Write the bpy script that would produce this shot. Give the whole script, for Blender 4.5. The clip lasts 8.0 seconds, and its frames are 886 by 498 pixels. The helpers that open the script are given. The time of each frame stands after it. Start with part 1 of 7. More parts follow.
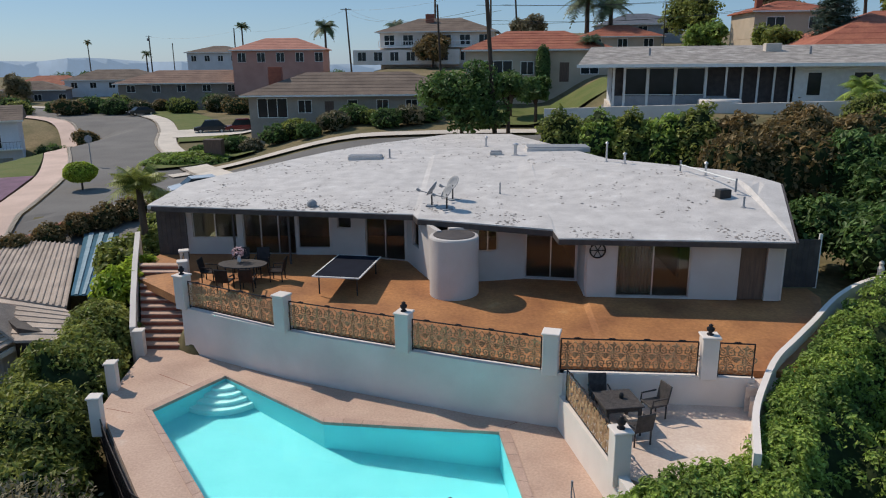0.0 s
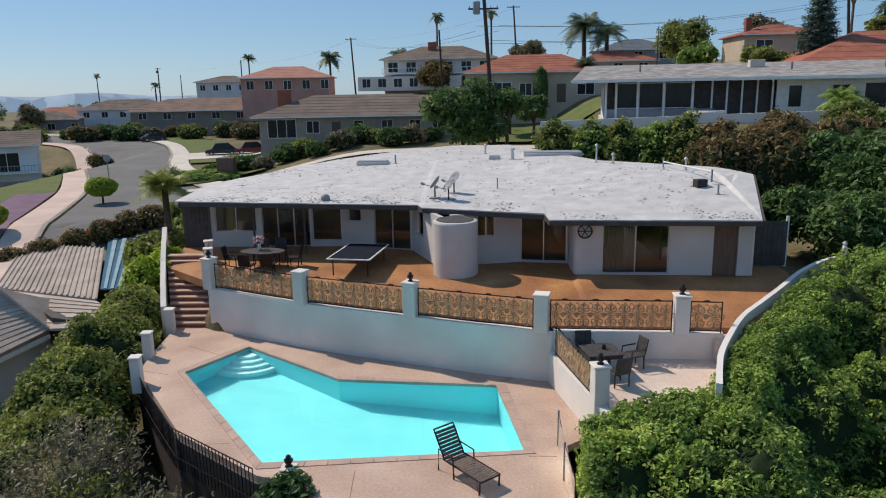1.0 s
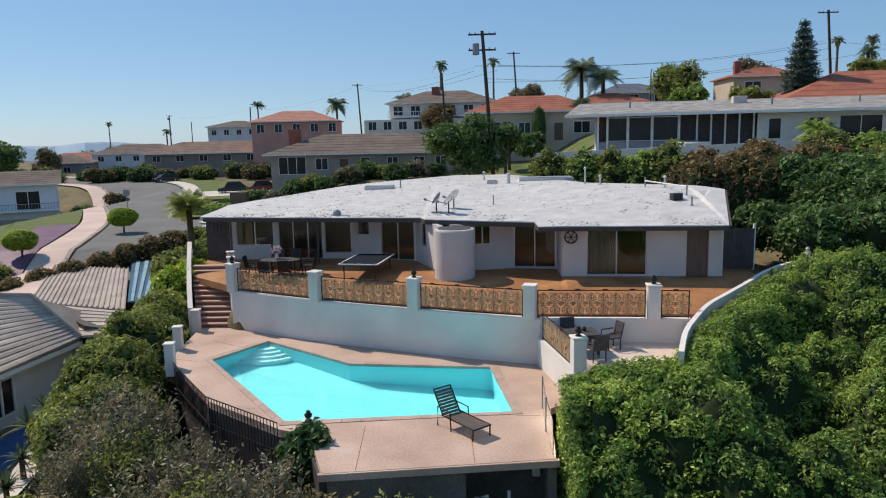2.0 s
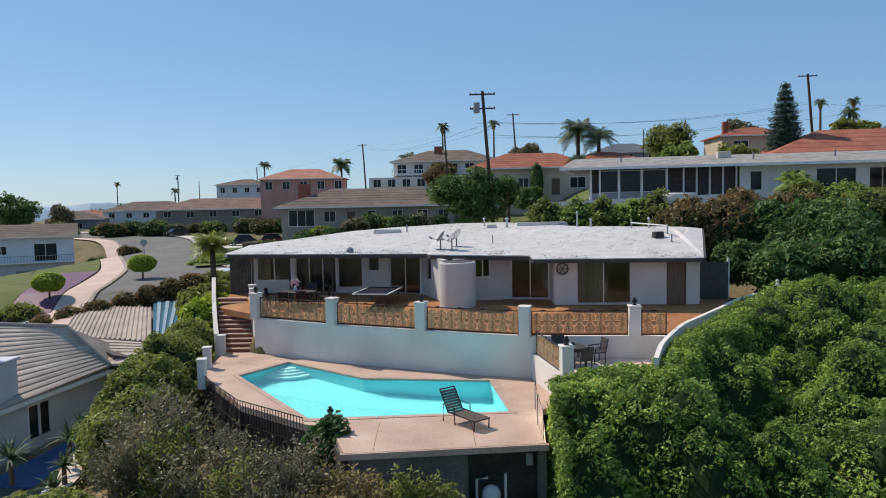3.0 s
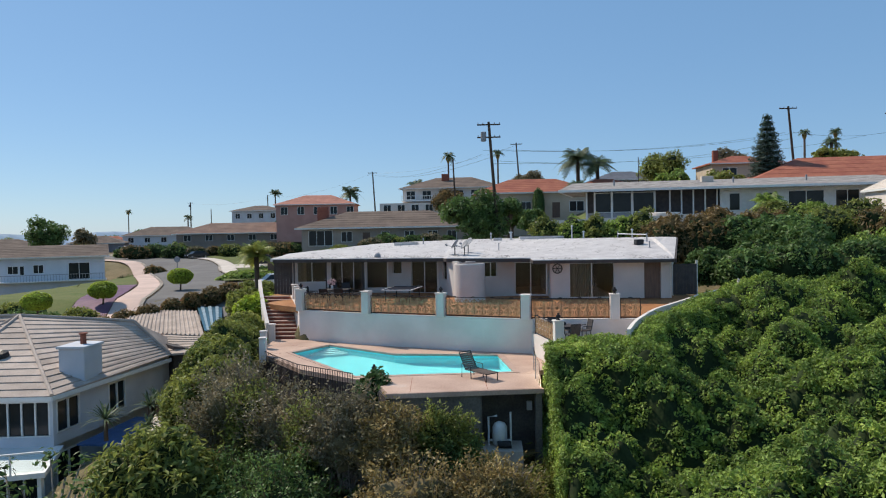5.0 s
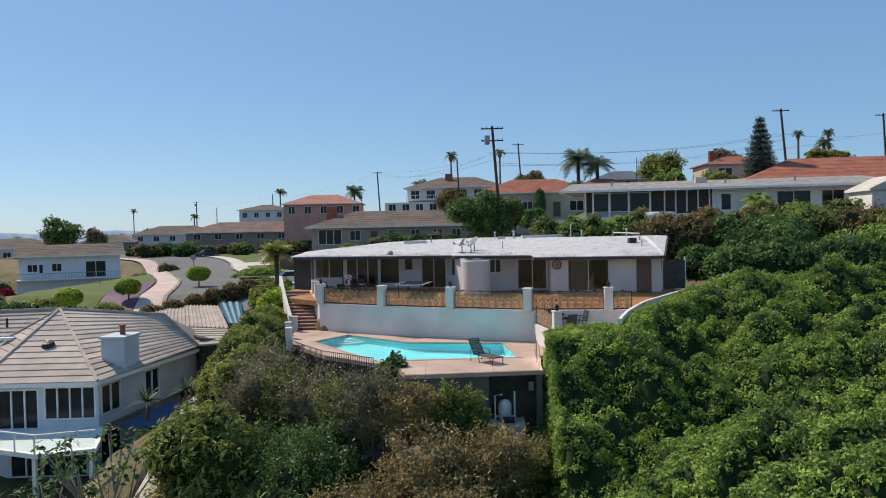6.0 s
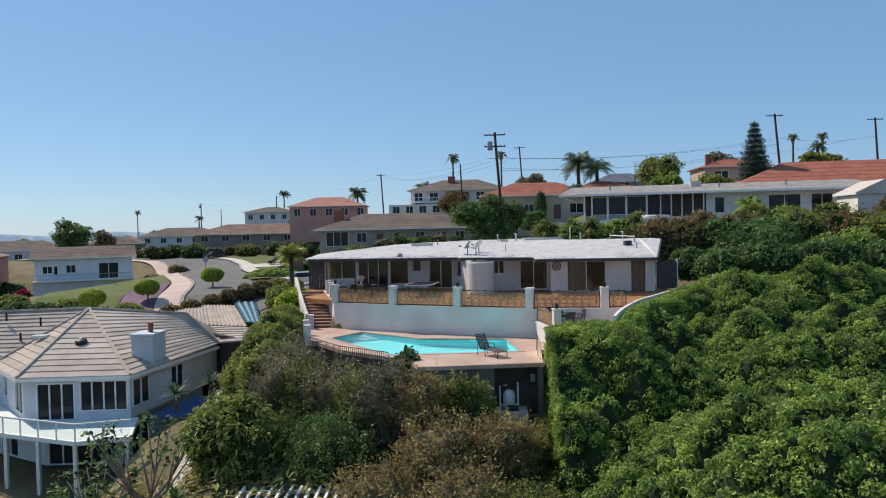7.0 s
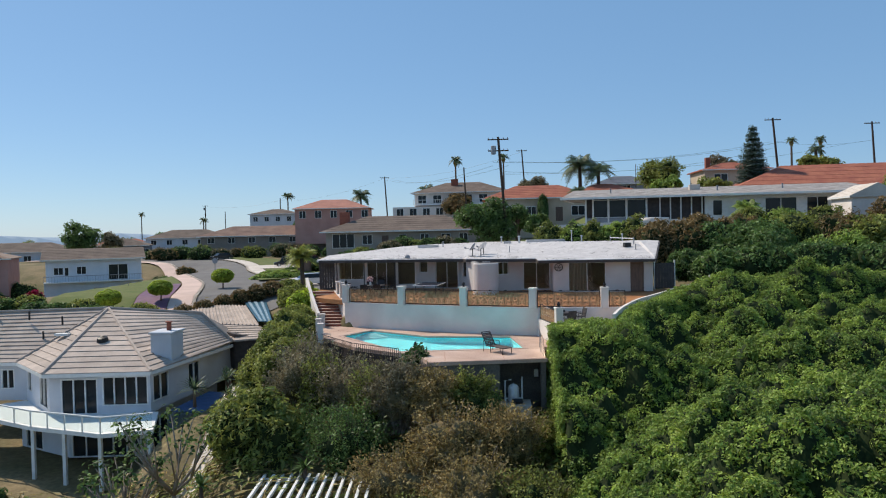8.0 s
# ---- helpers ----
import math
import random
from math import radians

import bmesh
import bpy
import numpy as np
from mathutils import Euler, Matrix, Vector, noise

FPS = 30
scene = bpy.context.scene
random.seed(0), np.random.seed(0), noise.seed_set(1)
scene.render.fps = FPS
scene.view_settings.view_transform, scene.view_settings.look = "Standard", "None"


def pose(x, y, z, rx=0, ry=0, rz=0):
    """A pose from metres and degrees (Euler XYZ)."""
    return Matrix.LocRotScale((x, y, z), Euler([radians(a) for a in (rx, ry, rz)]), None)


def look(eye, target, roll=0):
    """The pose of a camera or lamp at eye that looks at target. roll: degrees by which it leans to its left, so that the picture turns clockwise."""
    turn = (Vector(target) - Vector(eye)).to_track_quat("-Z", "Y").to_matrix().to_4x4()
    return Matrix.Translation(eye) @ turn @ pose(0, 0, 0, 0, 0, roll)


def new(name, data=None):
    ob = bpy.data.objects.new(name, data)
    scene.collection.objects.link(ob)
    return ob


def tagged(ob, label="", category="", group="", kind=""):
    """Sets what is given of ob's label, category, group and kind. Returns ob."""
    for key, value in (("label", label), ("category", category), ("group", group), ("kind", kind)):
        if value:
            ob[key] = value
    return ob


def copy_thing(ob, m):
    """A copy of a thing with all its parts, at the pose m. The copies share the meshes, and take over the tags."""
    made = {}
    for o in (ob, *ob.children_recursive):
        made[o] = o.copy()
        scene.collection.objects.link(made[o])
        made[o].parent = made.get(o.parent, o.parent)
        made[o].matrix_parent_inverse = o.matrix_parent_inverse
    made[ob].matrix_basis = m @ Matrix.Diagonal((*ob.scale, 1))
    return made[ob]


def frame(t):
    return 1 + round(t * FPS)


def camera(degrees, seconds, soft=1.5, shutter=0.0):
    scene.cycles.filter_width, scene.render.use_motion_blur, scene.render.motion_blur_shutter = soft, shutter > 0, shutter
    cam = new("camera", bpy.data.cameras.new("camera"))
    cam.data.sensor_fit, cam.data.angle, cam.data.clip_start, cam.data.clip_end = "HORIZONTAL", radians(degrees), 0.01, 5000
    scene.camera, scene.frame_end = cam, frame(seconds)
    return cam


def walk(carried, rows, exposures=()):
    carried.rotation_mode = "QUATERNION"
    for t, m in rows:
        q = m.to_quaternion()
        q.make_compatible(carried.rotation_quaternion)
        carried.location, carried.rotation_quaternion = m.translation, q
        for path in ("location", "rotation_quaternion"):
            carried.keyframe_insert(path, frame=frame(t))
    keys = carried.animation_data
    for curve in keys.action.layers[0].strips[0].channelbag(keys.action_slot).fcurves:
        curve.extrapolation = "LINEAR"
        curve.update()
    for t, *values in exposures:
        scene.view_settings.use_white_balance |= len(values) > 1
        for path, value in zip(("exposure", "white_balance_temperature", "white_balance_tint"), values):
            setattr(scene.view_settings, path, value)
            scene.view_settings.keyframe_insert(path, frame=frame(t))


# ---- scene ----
cam = camera(63.6, 8.0, soft=1.1)
PATH = [
    (0, (1.843, -24.978, 8.453), (1.758, -23.046, 7.94), -0.5),
    (0.5, (1.914, -26.536, 7.885), (1.824, -24.596, 7.409), -0.8),
    (1, (2.008, -28.074, 7.295), (1.913, -26.124, 6.865), -1.0),
    (2.5, (2.413, -33.334, 5.649), (2.304, -31.349, 5.429), -1.2),
    (3, (2.368, -35.131, 5.193), (2.26, -33.139, 5.06), -1.1),
    (3.5, (2.312, -36.911, 4.704), (2.202, -34.916, 4.631), -1.1),
    (4, (2.199, -38.646, 4.308), (2.087, -36.65, 4.258), -1.1),
    (4.5, (2.135, -40.422, 4.092), (2.02, -38.426, 4.044), -1.0),
    (6, (1.842, -46.066, 4.194), (1.72, -44.071, 4.139), -1.1),
    (6.5, (1.717, -47.777, 4.343), (1.594, -45.782, 4.289), -1.2),
    (7, (1.625, -49.189, 4.412), (1.5, -47.194, 4.359), -1.2),
    (7.5, (1.489, -50.343, 4.402), (1.362, -48.348, 4.354), -1.2),
    (8, (1.422, -51.213, 4.468), (1.292, -49.218, 4.42), -1.2),
]
walk(cam, [(t, look(eye, target, roll)) for t, eye, target, roll in PATH], exposures=[(0, -0.58, 6850, 10), (1, -0.46, 6850, 10), (2.5, -0.3, 6850, 10), (8, -0.26, 6850, 10)])

# ---- daylight: clear sky, sun high at the left, behind the house ----
SUN_AZ, SUN_EL = radians(-57), radians(47)
world = bpy.data.worlds.new("sky")
scene.world = world
world.use_nodes = True
wn = world.node_tree
sky = wn.nodes.new("ShaderNodeTexSky")
sky.sky_type = 'NISHITA'
sky.sun_disc = False
sky.sun_elevation = SUN_EL
sky.sun_rotation = SUN_AZ
sky.air_density, sky.dust_density, sky.ozone_density = 1.0, 0.6, 2.0
sky.altitude = 1200
sky_tint = wn.nodes.new("ShaderNodeMix")
sky_tint.data_type, sky_tint.blend_type = 'RGBA', 'MULTIPLY'
sky_tint.inputs["Factor"].default_value = 1.0
sky_tint.inputs[7].default_value = (0.93, 1.0, 1.04, 1)
wn.links.new(sky.outputs[0], sky_tint.inputs[6])
sky_haze = wn.nodes.new("ShaderNodeMix")
sky_haze.data_type = 'RGBA'
sky_haze.inputs["Factor"].default_value = 0.45
sky_haze.inputs[7].default_value = (2.3, 5.2, 9.6, 1)
wn.links.new(sky_tint.outputs[2], sky_haze.inputs[6])
wn.links.new(sky_haze.outputs[2], wn.nodes["Background"].inputs[0])
wn.nodes["Background"].inputs[1].default_value = 0.114
sun_dir = Vector((math.sin(SUN_AZ) * math.cos(SUN_EL), math.cos(SUN_AZ) * math.cos(SUN_EL), math.sin(SUN_EL)))
sun = new("sun", bpy.data.lights.new("sun", 'SUN'))
sun.data.energy, sun.data.angle, sun.data.color = 5.2, radians(0.5), (1.0, 0.92, 0.81)
sun.matrix_world = look(sun_dir * 60, (0, 0, 0))


# ---- materials ----
def material(name, a, b=None, scale=2.0, rough=0.8, bump=0.2, metal=0.0, fine=40.0, stretch=(1, 1, 1), fine_mix=0.35, rand=0.0, island=0.0, c=None, spec=0.3):
    """Two colours mixed by a coarse noise, darkened and lightened by a fine grain, with relief from the grain."""
    b = b or tuple(v * 0.75 for v in a)
    m = bpy.data.materials.new(name)
    m.use_nodes = True
    nt = m.node_tree
    bs = nt.nodes["Principled BSDF"]
    co = nt.nodes.new("ShaderNodeTexCoord")
    mp = nt.nodes.new("ShaderNodeMapping")
    mp.inputs["Scale"].default_value = stretch
    geo = nt.nodes.new("ShaderNodeNewGeometry")
    nt.links.new(geo.outputs["Position"], mp.inputs[0])
    n1 = nt.nodes.new("ShaderNodeTexNoise")
    n1.inputs["Scale"].default_value, n1.inputs["Detail"].default_value = scale, 5
    n2 = nt.nodes.new("ShaderNodeTexNoise")
    n2.inputs["Scale"].default_value, n2.inputs["Detail"].default_value = fine, 4
    for n in (n1, n2):
        nt.links.new(mp.outputs[0], n.inputs["Vector"])
    ramp = nt.nodes.new("ShaderNodeValToRGB")
    ramp.color_ramp.elements[0].position, ramp.color_ramp.elements[1].position = 0.35, 0.66
    ramp.color_ramp.elements[0].color, ramp.color_ramp.elements[1].color = (*b, 1), (*a, 1)
    if c:
        e = ramp.color_ramp.elements.new(0.8)
        e.color = (*c, 1)
    nt.links.new(n1.outputs[0], ramp.inputs[0])
    mul = nt.nodes.new("ShaderNodeMix")
    mul.data_type, mul.blend_type = 'RGBA', 'OVERLAY'
    mul.inputs["Factor"].default_value = fine_mix
    nt.links.new(ramp.outputs[0], mul.inputs[6])
    nt.links.new(n2.outputs[0], mul.inputs[7])
    out = mul.outputs[2]
    for amount, src in ((rand, "obj"), (island, "isl")):
        if amount:
            if src == "obj":
                r = nt.nodes.new("ShaderNodeObjectInfo").outputs["Random"]
            else:
                r = geo.outputs["Random Per Island"]
            rng = nt.nodes.new("ShaderNodeMapRange")
            rng.inputs["To Min"].default_value, rng.inputs["To Max"].default_value = 1 - amount, 1 + amount
            nt.links.new(r, rng.inputs["Value"])
            hsv = nt.nodes.new("ShaderNodeHueSaturation")
            nt.links.new(rng.outputs[0], hsv.inputs["Value"])
            nt.links.new(out, hsv.inputs["Color"])
            out = hsv.outputs[0]
    nt.links.new(out, bs.inputs["Base Color"])
    bs.inputs["Roughness"].default_value, bs.inputs["Metallic"].default_value = rough, metal
    bs.inputs["Specular IOR Level"].default_value = spec
    if bump:
        bp = nt.nodes.new("ShaderNodeBump")
        bp.inputs["Strength"].default_value, bp.inputs["Distance"].default_value = bump, 0.02
        nt.links.new(n2.outputs[0], bp.inputs["Height"])
        nt.links.new(bp.outputs[0], bs.inputs["Normal"])
    return m


def leaf_material(name, a, b, c=None, rough=0.5, through_light=0.25):
    m = material(name, a, b, scale=0.7, rough=rough, bump=0, fine=9, island=0.45, c=c, spec=0.25)
    nt = m.node_tree
    bs = nt.nodes["Principled BSDF"]
    tr = nt.nodes.new("ShaderNodeBsdfTranslucent")
    mix = nt.nodes.new("ShaderNodeMixShader")
    mix.inputs[0].default_value = through_light
    nt.links.new(bs.inputs["Base Color"].links[0].from_socket, tr.inputs[0])
    nt.links.new(bs.outputs[0], mix.inputs[1])
    nt.links.new(tr.outputs[0], mix.inputs[2])
    nt.links.new(mix.outputs[0], nt.nodes["Material Output"].inputs[0])
    return m


def glass_material(name, tint=(0.9, 0.95, 0.95), rough=0.02):
    m = bpy.data.materials.new(name)
    m.use_nodes = True
    bs = m.node_tree.nodes["Principled BSDF"]
    bs.inputs["Base Color"].default_value = (*tint, 1)
    bs.inputs["Roughness"].default_value = rough
    bs.inputs["Transmission Weight"].default_value = 1.0
    bs.inputs["IOR"].default_value = 1.45
    return m


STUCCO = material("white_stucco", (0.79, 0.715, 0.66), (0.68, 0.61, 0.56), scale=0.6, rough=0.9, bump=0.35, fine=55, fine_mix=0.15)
# STUCCO again, its colour darkened for the shaded house front
STUCCO_SHADED = material("shaded_white_stucco", (0.6, 0.555, 0.53), (0.52, 0.475, 0.45), scale=0.6, rough=0.9, bump=0.3, fine=55, fine_mix=0.15)
STUCCO_GREY = material("grey_stucco", (0.62, 0.64, 0.68), (0.54, 0.56, 0.6), scale=0.6, rough=0.9, bump=0.3, fine=55, fine_mix=0.15)
CREAM = material("cream_stucco", (0.54, 0.44, 0.34), (0.46, 0.375, 0.285), scale=0.6, rough=0.9, bump=0.2, fine=40, fine_mix=0.15)
PINK = material("pink_stucco", (0.55, 0.3, 0.25), (0.48, 0.25, 0.21), scale=0.6, rough=0.9, bump=0.2, fine=40, fine_mix=0.15)
WHITE_PAINT = material("white_paint", (0.8, 0.8, 0.78), (0.72, 0.72, 0.7), scale=3, rough=0.5, bump=0.05, fine=30, fine_mix=0.1)
ROCK_ROOF = material("white_rock_roof", (0.62, 0.58, 0.555), (0.5, 0.465, 0.445), scale=1.4, rough=0.6, bump=0.6, fine=30, fine_mix=0.4, c=(0.74, 0.72, 0.7), spec=0.5)
ROOF_GRIT = material("dark_roof_grit", (0.3, 0.27, 0.255), (0.2, 0.18, 0.17), scale=3, rough=0.9, bump=0.3, island=0.3)
GRAVEL_OLD = material("weathered_gravel_roof", (0.4, 0.365, 0.34), (0.2, 0.18, 0.165), scale=1.2, rough=0.9, bump=0.6, fine=12, fine_mix=0.6, c=(0.6, 0.57, 0.54))
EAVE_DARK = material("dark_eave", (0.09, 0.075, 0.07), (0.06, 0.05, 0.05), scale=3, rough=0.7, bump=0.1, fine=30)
DECK_STAIN = material("stained_concrete", (0.46, 0.21, 0.085), (0.28, 0.12, 0.055), scale=0.55, rough=0.62, bump=0.12, fine=9, fine_mix=0.4, c=(0.62, 0.36, 0.17), spec=0.22)
POOL_DECK = material("pink_concrete", (0.57, 0.4, 0.315), (0.44, 0.295, 0.23), scale=0.5, rough=0.85, bump=0.2, fine=14, fine_mix=0.3, rand=0.06, c=(0.6, 0.49, 0.42))
PATIO_DECK = material("pale_patio_concrete", (0.66, 0.53, 0.45), (0.54, 0.41, 0.34), scale=0.6, rough=0.85, bump=0.2, fine=14, fine_mix=0.3, c=(0.7, 0.6, 0.54))
COPING = material("pool_coping", (0.52, 0.36, 0.29), (0.43, 0.29, 0.235), scale=1.5, rough=0.8, bump=0.2, fine=30, rand=0.06)
BRICK_RED = material("red_brick", (0.33, 0.11, 0.07), (0.24, 0.08, 0.055), scale=3, rough=0.85, bump=0.3, fine=30, rand=0.12)
PLASTER_POOL = material("pool_plaster", (0.19, 0.72, 0.77), (0.165, 0.68, 0.73), scale=0.8, rough=0.6, bump=0.05, fine=12, fine_mix=0.1)
POOL_STEP = material("pool_step_plaster", (0.55, 0.88, 0.88), (0.5, 0.85, 0.85), scale=0.8, rough=0.6, bump=0.05, fine=12, fine_mix=0.1)
IRON = material("black_iron", (0.03, 0.028, 0.03), (0.05, 0.04, 0.04), scale=6, rough=0.5, metal=0.6, bump=0.1)
IRON_RUST = material("rusty_bronze_iron", (0.55, 0.36, 0.2), (0.34, 0.19, 0.1), scale=5, rough=0.6, metal=0.1, bump=0.2)
# mottled concrete, darkened to carry the shade under the pool deck
CONCRETE_SHADED = material("shaded_concrete", (0.2, 0.175, 0.15), (0.12, 0.105, 0.09), scale=0.8, rough=0.95, bump=0.4, fine=12, fine_mix=0.5)
GLASS_DARK = material("dark_window_glass", (0.025, 0.03, 0.035), (0.015, 0.02, 0.022), scale=0.8, rough=0.12, bump=0, spec=0.25)
# room walls coloured dark to stand for the dim light indoors
ROOM = material("dim_room_plaster", (0.16, 0.125, 0.1), (0.12, 0.1, 0.085), scale=0.6, rough=0.9, bump=0.1)
CURTAIN = material("beige_curtain", (0.28, 0.225, 0.175), (0.21, 0.17, 0.13), scale=1, rough=0.9, stretch=(8, 8, 0.3), bump=0.1)
PANE = glass_material("window_glass")
GLASS_FENCE = glass_material("clear_glass_panel", (0.85, 0.95, 0.95))
ALU = material("aluminium", (0.6, 0.6, 0.62), (0.5, 0.5, 0.52), scale=4, rough=0.35, metal=0.8, bump=0.03)
WOOD_DARK = material("dark_wood", (0.1, 0.06, 0.04), (0.06, 0.035, 0.025), scale=2, rough=0.6, stretch=(1, 1, 6), bump=0.15)
DOOR_BROWN = material("brown_door", (0.16, 0.1, 0.075), (0.11, 0.07, 0.055), scale=2, rough=0.5, stretch=(6, 6, 0.6), bump=0.1)
ASPHALT = material("asphalt", (0.175, 0.165, 0.155), (0.14, 0.13, 0.125), scale=0.25, rough=0.9, bump=0.3, fine=18, fine_mix=0.4)
CONCRETE = material("pale_concrete", (0.62, 0.55, 0.48), (0.52, 0.46, 0.4), scale=0.5, rough=0.9, bump=0.2, fine=14, fine_mix=0.25, rand=0.05)
CONCRETE_PINK = material("pink_pavement", (0.62, 0.46, 0.39), (0.52, 0.38, 0.32), scale=0.4, rough=0.9, bump=0.2, fine=14, fine_mix=0.25, rand=0.05)
EARTH = material("dry_hillside", (0.22, 0.165, 0.09), (0.11, 0.1, 0.045), scale=0.22, rough=1.0, bump=0.8, fine=3.5, fine_mix=0.6, c=(0.24, 0.19, 0.11))
LAWN = material("lawn_soil", (0.1, 0.13, 0.035), (0.14, 0.15, 0.05), scale=0.5, rough=1.0, bump=0.6, fine=25, fine_mix=0.5)
TILE_GREY = material("grey_shake_tile", (0.5, 0.41, 0.35), (0.38, 0.31, 0.265), scale=0.9, rough=0.85, bump=0.3, fine=16, fine_mix=0.4, rand=0.14, island=0.1)
SHINGLE = material("brown_shingle", (0.2, 0.15, 0.12), (0.14, 0.105, 0.085), scale=0.5, rough=0.95, bump=0.5, fine=8, fine_mix=0.5)
TILE_RED = material("red_clay_tile", (0.42, 0.15, 0.09), (0.32, 0.1, 0.065), scale=0.6, rough=0.85, bump=0.5, fine=6, fine_mix=0.45, island=0.12)
BARK = material("bark", (0.13, 0.095, 0.07), (0.07, 0.05, 0.04), scale=4, rough=0.95, stretch=(1, 1, 0.3), bump=0.6)
BARK_PALE = material("pale_bark", (0.34, 0.29, 0.24), (0.22, 0.18, 0.15), scale=4, rough=0.95, stretch=(1, 1, 0.4), bump=0.5)
POLE_WOOD = material("pole_wood", (0.09, 0.065, 0.05), (0.05, 0.038, 0.03), scale=3, rough=0.95, stretch=(4, 4, 0.3), bump=0.4)
BLUE_METAL = material("blue_metal", (0.05, 0.15, 0.21), (0.035, 0.11, 0.16), scale=2, rough=0.4, metal=0.3, bump=0.05)
BLUE_PALE = material("pale_corrugated", (0.3, 0.4, 0.45), (0.22, 0.31, 0.36), scale=2, rough=0.5, metal=0.1, bump=0.05)
BLUE_TARP = material("blue_tarp", (0.04, 0.1, 0.24), (0.03, 0.08, 0.19), scale=2, rough=0.6, bump=0.2)
BLACK = material("black_plastic", (0.02, 0.02, 0.022), (0.03, 0.03, 0.03), scale=5, rough=0.5, bump=0.05)
GREY_PAINT = material("grey_paint", (0.3, 0.31, 0.33), (0.25, 0.26, 0.28), scale=2, rough=0.6, bump=0.1)
WICKER = material("dark_wicker", (0.08, 0.07, 0.068), (0.045, 0.04, 0.04), scale=10, rough=0.7, bump=0.4, fine=60)
SLING = material("grey_brown_mesh_sling", (0.16, 0.12, 0.1), (0.12, 0.09, 0.075), scale=8, rough=0.8, bump=0.2, fine=80)
CAR_WHITE = material("silver_car_paint", (0.62, 0.64, 0.66), (0.58, 0.6, 0.62), scale=2, rough=0.25, metal=0.3, bump=0, spec=0.6)
CAR_DARK = material("dark_car_paint", (0.04, 0.045, 0.06), (0.035, 0.04, 0.05), scale=2, rough=0.2, metal=0.3, bump=0, spec=0.6)
CAR_RED = material("maroon_car_paint", (0.16, 0.02, 0.025), (0.14, 0.018, 0.02), scale=2, rough=0.25, metal=0.2, bump=0, spec=0.6)
RUBBER = material("rubber", (0.02, 0.02, 0.02), (0.03, 0.03, 0.03), scale=6, rough=0.8, bump=0.1)
SOLAR = material("solar_panel", (0.02, 0.03, 0.06), (0.015, 0.02, 0.045), scale=2, rough=0.12, bump=0, spec=0.6)

HEDGE_LEAF = leaf_material("glossy_hedge_leaf", (0.36, 0.47, 0.1), (0.14, 0.22, 0.055), c=(0.64, 0.69, 0.2), through_light=0.38)
# near-black green for solid cores: shade between the leaves put into colour
HEDGE_GAP_SHADE = material("hedge_gap_shade", (0.028, 0.045, 0.013), (0.016, 0.026, 0.008), scale=3, rough=1.0, bump=0.5, fine=12)
OLIVE_LEAF = leaf_material("olive_leaf", (0.32, 0.345, 0.09), (0.16, 0.195, 0.05), c=(0.46, 0.47, 0.14), through_light=0.4)
CONIFER_LEAF = leaf_material("blue_green_needle", (0.11, 0.17, 0.13), (0.06, 0.1, 0.08), c=(0.17, 0.23, 0.18))
DARK_LEAF = leaf_material("dark_leaf", (0.145, 0.235, 0.07), (0.075, 0.135, 0.042), c=(0.26, 0.36, 0.105), through_light=0.35)
DRY_LEAF = leaf_material("dry_brush_leaf", (0.42, 0.315, 0.135), (0.25, 0.2, 0.08), c=(0.47, 0.44, 0.18), through_light=0.35)
TWIG_LEAF = leaf_material("grey_twig_leaf", (0.29, 0.245, 0.15), (0.16, 0.145, 0.085), c=(0.42, 0.36, 0.22), through_light=0.3)
RED_LEAF = leaf_material("reddish_leaf", (0.28, 0.19, 0.085), (0.15, 0.115, 0.05), c=(0.38, 0.24, 0.105), through_light=0.35)
LIME_LEAF = leaf_material("lime_leaf", (0.42, 0.52, 0.07), (0.3, 0.4, 0.05), c=(0.5, 0.58, 0.1), through_light=0.45)
PALM_LEAF = leaf_material("palm_leaf", (0.115, 0.165, 0.085), (0.075, 0.11, 0.06), c=(0.17, 0.215, 0.12), through_light=0.35)
GRASS_LEAF = leaf_material("grass_blade", (0.11, 0.15, 0.04), (0.09, 0.12, 0.035), c=(0.2, 0.19, 0.08))
PURPLE = leaf_material("purple_flower", (0.3, 0.14, 0.22), (0.22, 0.1, 0.16))
MAGENTA = leaf_material("magenta_flower", (0.42, 0.02, 0.07), (0.3, 0.015, 0.05))

# clear pool water
WATER = bpy.data.materials.new("pool_water")
WATER.use_nodes = True
wb_ = WATER.node_tree.nodes["Principled BSDF"]
wb_.inputs["Base Color"].default_value = (0.82, 1.0, 1.0, 1)
wb_.inputs["Roughness"].default_value = 0.02
wb_.inputs["Transmission Weight"].default_value = 1.0
wb_.inputs["IOR"].default_value = 1.2
wnoise = WATER.node_tree.nodes.new("ShaderNodeTexNoise")
wnoise.inputs["Scale"].default_value = 2.2
wbump = WATER.node_tree.nodes.new("ShaderNodeBump")
wbump.inputs["Strength"].default_value, wbump.inputs["Distance"].default_value = 0.12, 0.05
WATER.node_tree.links.new(wnoise.outputs[0], wbump.inputs["Height"])
WATER.node_tree.links.new(wbump.outputs[0], wb_.inputs["Normal"])


# ---- building helpers ----
def mesh_of(name, bm, mat, smooth=False):
    me = bpy.data.meshes.new(name)
    bmesh.ops.recalc_face_normals(bm, faces=bm.faces)
    bm.to_mesh(me)
    bm.free()
    me.materials.append(mat)
    if smooth:
        me.shade_smooth()
    return me


def part(name, bm, mat, parent=None, label="", smooth=False):
    ob = new(name, mesh_of(name, bm, mat, smooth))
    ob.parent = parent
    if label:
        tagged(ob, label)
    return ob


